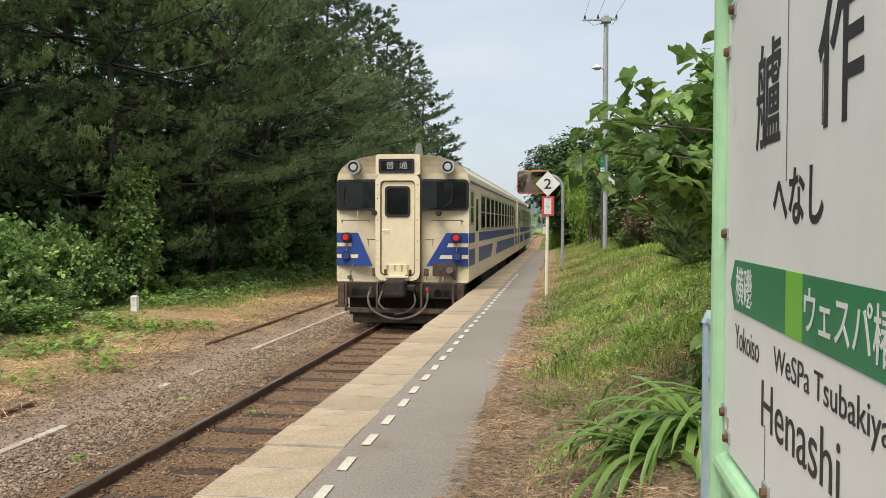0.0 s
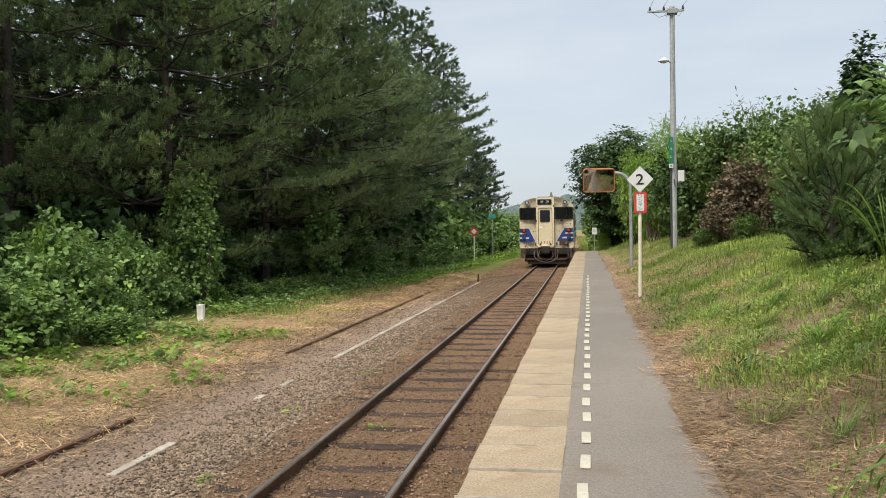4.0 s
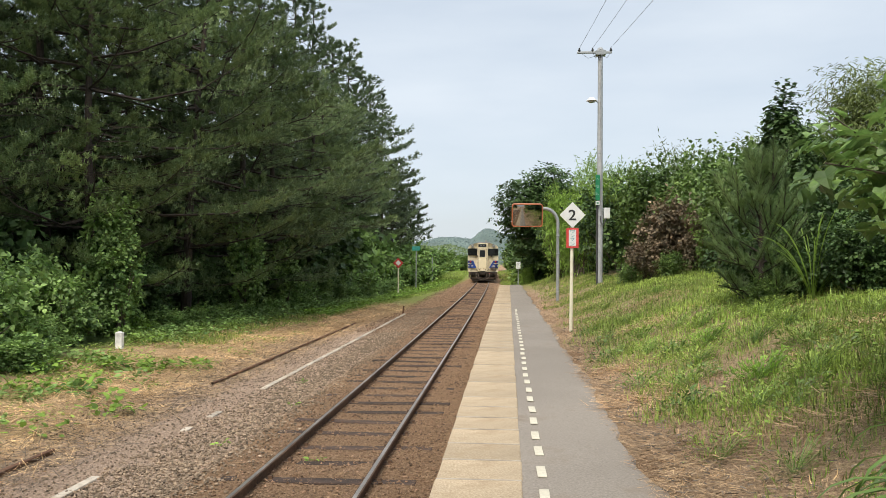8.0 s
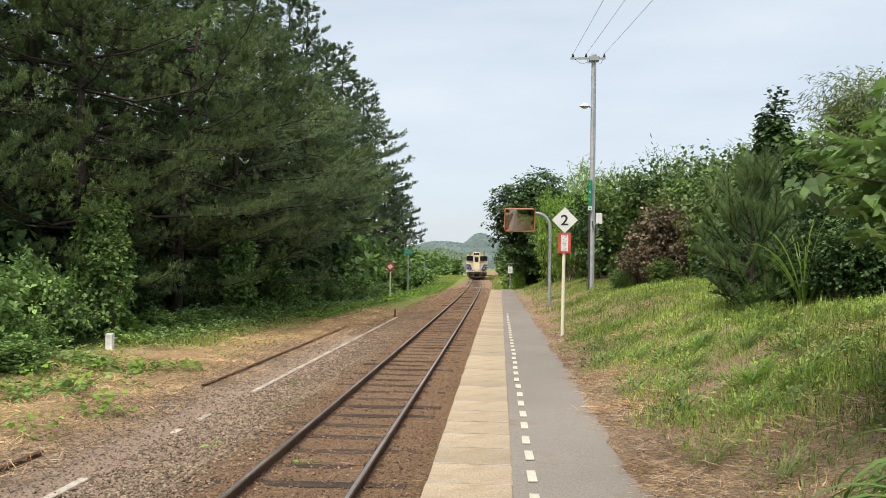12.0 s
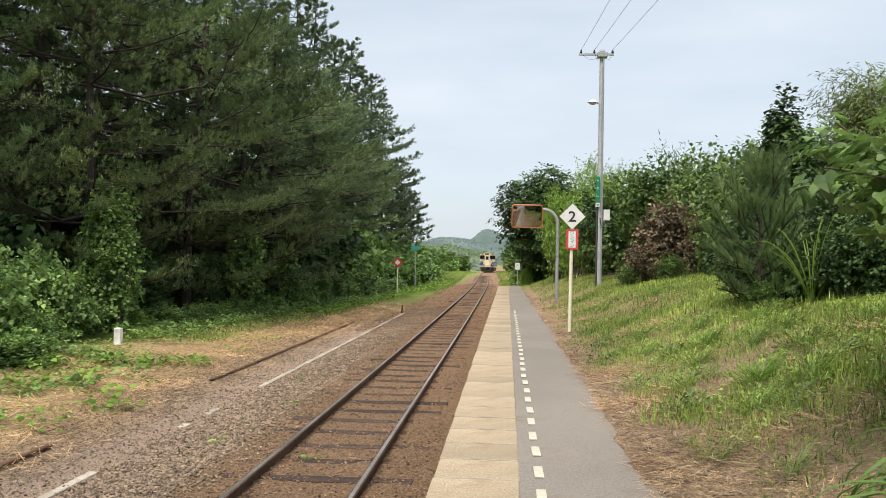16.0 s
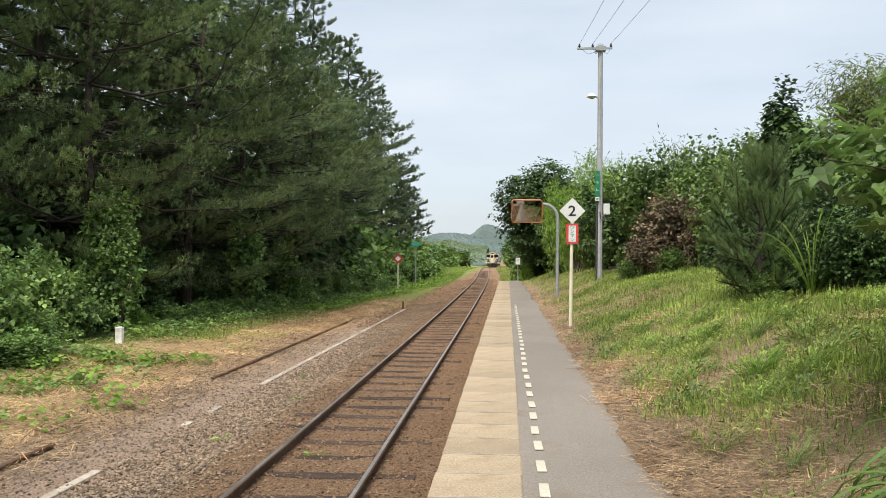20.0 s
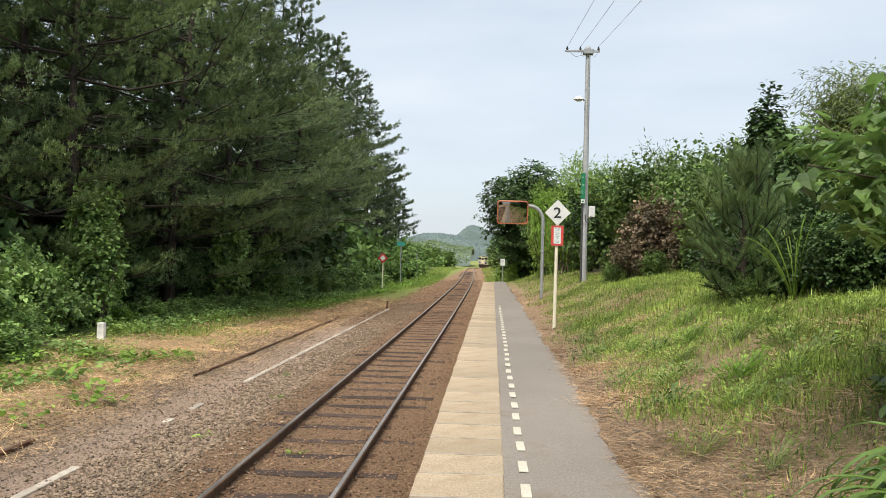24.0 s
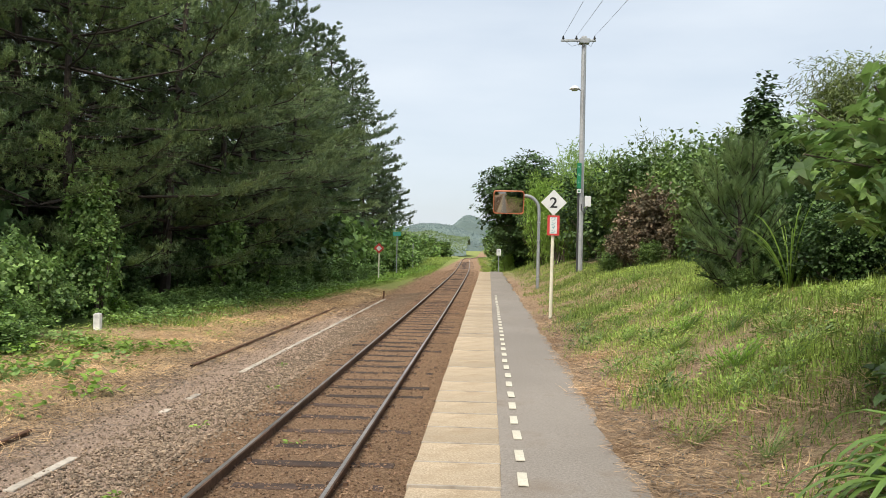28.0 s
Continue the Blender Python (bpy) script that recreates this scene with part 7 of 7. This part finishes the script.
def broadleaf_tree(name, x, y, centre, radii, n, size, material, leaf, seed, label, limbs=9, count=20, thick=0.09, extra=(), droop=0.5, wild=0.9, taper=0.0, per=6):
    """A trunk with limbs and a crown of single leaves, with arms reaching to given points."""
    r = np.random.default_rng(seed)
    root = thing(name, None, label, "tree")
    z0 = float(ground_z(x, y)) - 0.1
    bm = bmesh.new()
    c = Vector(centre)
    fork = Vector((x, y, z0)) * 0.45 + c * 0.55
    tube(bm, [(x, y, z0), (x + 0.06, y - 0.04, (z0 + fork.z) / 2), fork], thick, 9, thick * 0.6)
    p, d = lumps(n, radii, count, seed)
    p[:, :2] *= (1 - taper * np.clip(p[:, 2:] / radii[2], -0.4, 1))
    p = p + np.array(centre)
    tips = [Vector(p[k]) for k in r.choice(len(p), limbs)] + [Vector(e) for e in extra]
    for t in tips:
        mid = (fork + t) / 2 + Vector(r.normal(0, 0.12, 3)) + Vector((0, 0, 0.15))
        tube(bm, [fork, (fork + mid) / 2, mid, t], thick * 0.42, 6, thick * 0.08)
    part("trunk", bm, TWIG, root, "grey-brown trunk with limbs")
    for e in extra:
        m = 22
        k = r.uniform(0.35, 1.0, m)[:, None]
        q = np.array(fork) * (1 - k) + np.array(e) * k + r.normal(0, 0.09, (m, 3))
        p = np.concatenate([p, q])
        d = np.concatenate([d, unit(r.normal(0, 1, (m, 3)) + np.array((0, 0, 0.5)))])
    # sprays: flat fans of leaves that hang a little at the tips
    pick = np.r_[r.choice(n, n // per, replace=False), np.arange(n, len(p))]
    p, d = p[pick], d[pick]
    axis = unit(d * np.array((1, 1, 0.35)) + r.normal(0, 0.35, p.shape))
    side = unit(np.cross(axis, (0, 0, 1.0)))
    q = np.tile(np.arange(per), len(p))
    p, d, axis, side = (np.repeat(v, per, 0) for v in (p, d, axis, side))
    lr = np.where(q % 2, 1.0, -1.0)
    p = p + axis * ((q / per - 0.4) * size * 2.0)[:, None] + side * (lr * size * 0.35)[:, None] - np.array((0, 0, 1.0)) * ((q / per) ** 2 * size * 0.5)[:, None] + r.normal(0, 0.15 * size, p.shape)
    keep = p[:, 2] > ground_z(p[:, 0], p[:, 1]) + 0.02
    p, d, axis, side, lr = p[keep], d[keep], axis[keep], side[keep], lr[keep]
    way = unit(axis * 0.8 + side * lr[:, None] * 0.8 + r.normal(0, 0.35 * wild, p.shape) + np.array((0, 0, -droop)))
    up = unit(d * 0.25 + np.array((0, 0, 1.0)) + r.normal(0, 0.22, p.shape))
    V, F = stamp(*leaf, p, bases(way, up), size * r.uniform(0.55, 1.25, len(p)))
    part("crown", fast_mesh("crown", V, F, material), material, root)
    return root


broadleaf_tree("broadleaf_tree", 4.9, 3.6, (5.2, 3.45, 2.75), (1.2, 1.2, 0.90), 8200, 0.104, LEAF_BIG, LOBED, 101, "near tree with large pale green leaves overhanging the platform", 10, 18, 0.06, ((3.60, 2.70, 2.68), (3.72, 2.90, 2.95), (3.66, 1.95, 2.76), (3.85, 2.45, 3.00), (3.92, 2.5, 2.78), (4.02, 2.2, 2.60), (4.02, 3.3, 2.85), (4.20, 3.0, 2.40), (4.25, 2.6, 3.15), (4.45, 3.2, 3.35), (4.15, 2.6, 2.65), (4.75, 3.0, 3.55), (5.0, 2.8, 3.7)))
broadleaf_tree("vine_tangle", 4.9, 3.0, (4.88, 2.95, 1.7), (0.68, 1.05, 0.9), 4600, 0.105, LEAF_MID, LOBED, 103, "tangle of lobed green vine leaves under the tree", 8, 16, 0.03)
broadleaf_tree("vine_tangle", 4.6, 2.6, (4.62, 2.5, 1.35), (0.42, 0.70, 0.55), 1700, 0.10, LEAF_MID, LOBED, 109, "low tangle of lobed green leaves beside the strap leaves", 6, 12, 0.02)
broadleaf_tree("vine_tangle", 5.6, 3.2, (5.6, 3.0, 1.9), (1.0, 1.7, 1.1), 3800, 0.12, LEAF_DARK, LOBED, 104, "dark tangle of vine leaves behind the fence", 8, 16, 0.03)
broadleaf_tree("broadleaf_tree", 5.2, 48.3, (4.2, 48.3, 4.5), (3.2, 3.0, 2.9), 30000, 0.20, LEAF_DARK, SMALL, 105, "dark spreading broadleaf tree beyond the platform", 16, 44, 0.16, ((1.1, 48, 4.4), (1.5, 47.5, 5.0), (2.0, 49, 6.4)))
broadleaf_tree("ivy_tree", 7.4, 15.2, (7.3, 15.2, 3.55), (0.98, 0.9, 1.9), 18000, 0.12, LEAF_DARK, SMALL, 107, "slim tree wrapped in dark ivy", 8, 26, 0.09, taper=0.55)
broadleaf_tree("broadleaf_tree", 7.9, 13.0, (7.85, 12.9, 4.5), (0.95, 0.9, 1.25), 9000, 0.13, LEAF_OLIVE, SLIM, 108, "light feathery tree over the shrubs", 10, 18, 0.07)

# ---------------------------------------------------------------- distance
def ridge(name, y, x0, x1, height, seed, depth, label, n, size, material, base=-3.0, humps=()):
    r = np.random.default_rng(seed)
    xs = np.linspace(x0, x1, 90)
    prof = height * (0.72 + 0.10 * np.sin(xs / 37.0 + seed) + 0.06 * np.sin(xs / 13.0 + 2 * seed) + 0.03 * np.sin(xs / 5.1))
    for c, w, h in humps:
        prof = prof + h * np.exp(-((xs - c) / w) ** 2)
    rows = []
    for k, f in ((0, 0.0), (0.2, 0.45), (0.5, 0.8), (0.8, 0.97), (1.0, 1.0), (1.3, 0.6)):
        rows.append(np.stack([xs, np.full_like(xs, y + depth * k), base + prof * f], 1))
    V = np.concatenate(rows)
    m = len(xs)
    F = [(a * m + i, a * m + i + 1, (a + 1) * m + i + 1, (a + 1) * m + i) for a in range(5) for i in range(m - 1)]
    root = tagged(new(name, fast_mesh(name, V, np.array(F), GROUND_FAR)), label, "woods", kind="stuff")
    k, u = r.uniform(0, 1, n), r.uniform(x0, x1, n)
    f = np.interp(k, (0, 0.2, 0.5, 0.8, 1.0), (0, 0.45, 0.8, 0.97, 1.0))
    P = np.stack([u, y + depth * k + r.normal(0, size, n), base + np.interp(u, xs, prof) * f + r.uniform(-0.4, 0.5, n) * size], 1)
    d = unit(r.normal(0, 0.40, (n, 3)) + np.array((0, -0.5, 0.7)))
    V, F = stamp(SMALL_V, SMALL_F, P, bases(unit(np.cross(d, r.normal(0, 1, (n, 3)))), d), size * r.uniform(0.5, 1.3, n))
    part("canopy", fast_mesh("canopy", V, F, material), material, root)["kind"] = "stuff"


# distance haze is put into the far floor and canopy colours, paler and bluer
GROUND_FAR = shade("far_floor_hazed", (0.130, 0.175, 0.160), (0.155, 0.205, 0.185), 0.2, 0.03, 0.9, 0)
CANOPY_FAR = shade("far_canopy_hazed", (0.150, 0.200, 0.200), (0.185, 0.238, 0.232), 0.08, 0.02, 0.9, 0, isl=0.06, spec=0.05, lum=0.10)
CANOPY_NEAR = shade("mid_canopy", (0.10, 0.145, 0.07), (0.175, 0.22, 0.11), 0.2, 0.03, 0.9, 0, isl=0.25, spec=0.05, lum=0.2)
ridge("far_woods", 640, -300, 60, 19, 3, 70, "wooded hill on the horizon with haze put into its blue-green colour", 26000, 1.2, CANOPY_FAR, -4, ((-38, 26, 8), (-90, 22, 4)))
ridge("far_woods", 900, -120, 160, 22, 5, 90, "wooded hill on the horizon with haze put into its blue-green colour", 20000, 1.4, CANOPY_FAR, -4, ((-22, 24, 21), (30, 40, 20)))
ridge("scrub", 300, -110, -6, 8.5, 8, 60, "pale green scrub beyond the fields", 18000, 0.7, CANOPY_NEAR, -1.5, ((-22, 5, 1.6), (-36, 7, 2.2), (-54, 9, 2.0)))
ridge("scrub", 260, 8, 120, 9, 11, 60, "green scrub beyond the bank", 6000, 1.6, CANOPY_NEAR, -0.5)
ridge("wood_edge", 120, 14, 120, 9, 13, 40, "green woods behind the bank", 9000, 0.9, CANOPY_NEAR, 1.5)
ridge("wood_edge", 60, -140, -24, 15, 14, 40, "dark woods behind the pines", 9000, 1.0, LEAF_DARK, 0)


def motions():
    put_train()


motions()
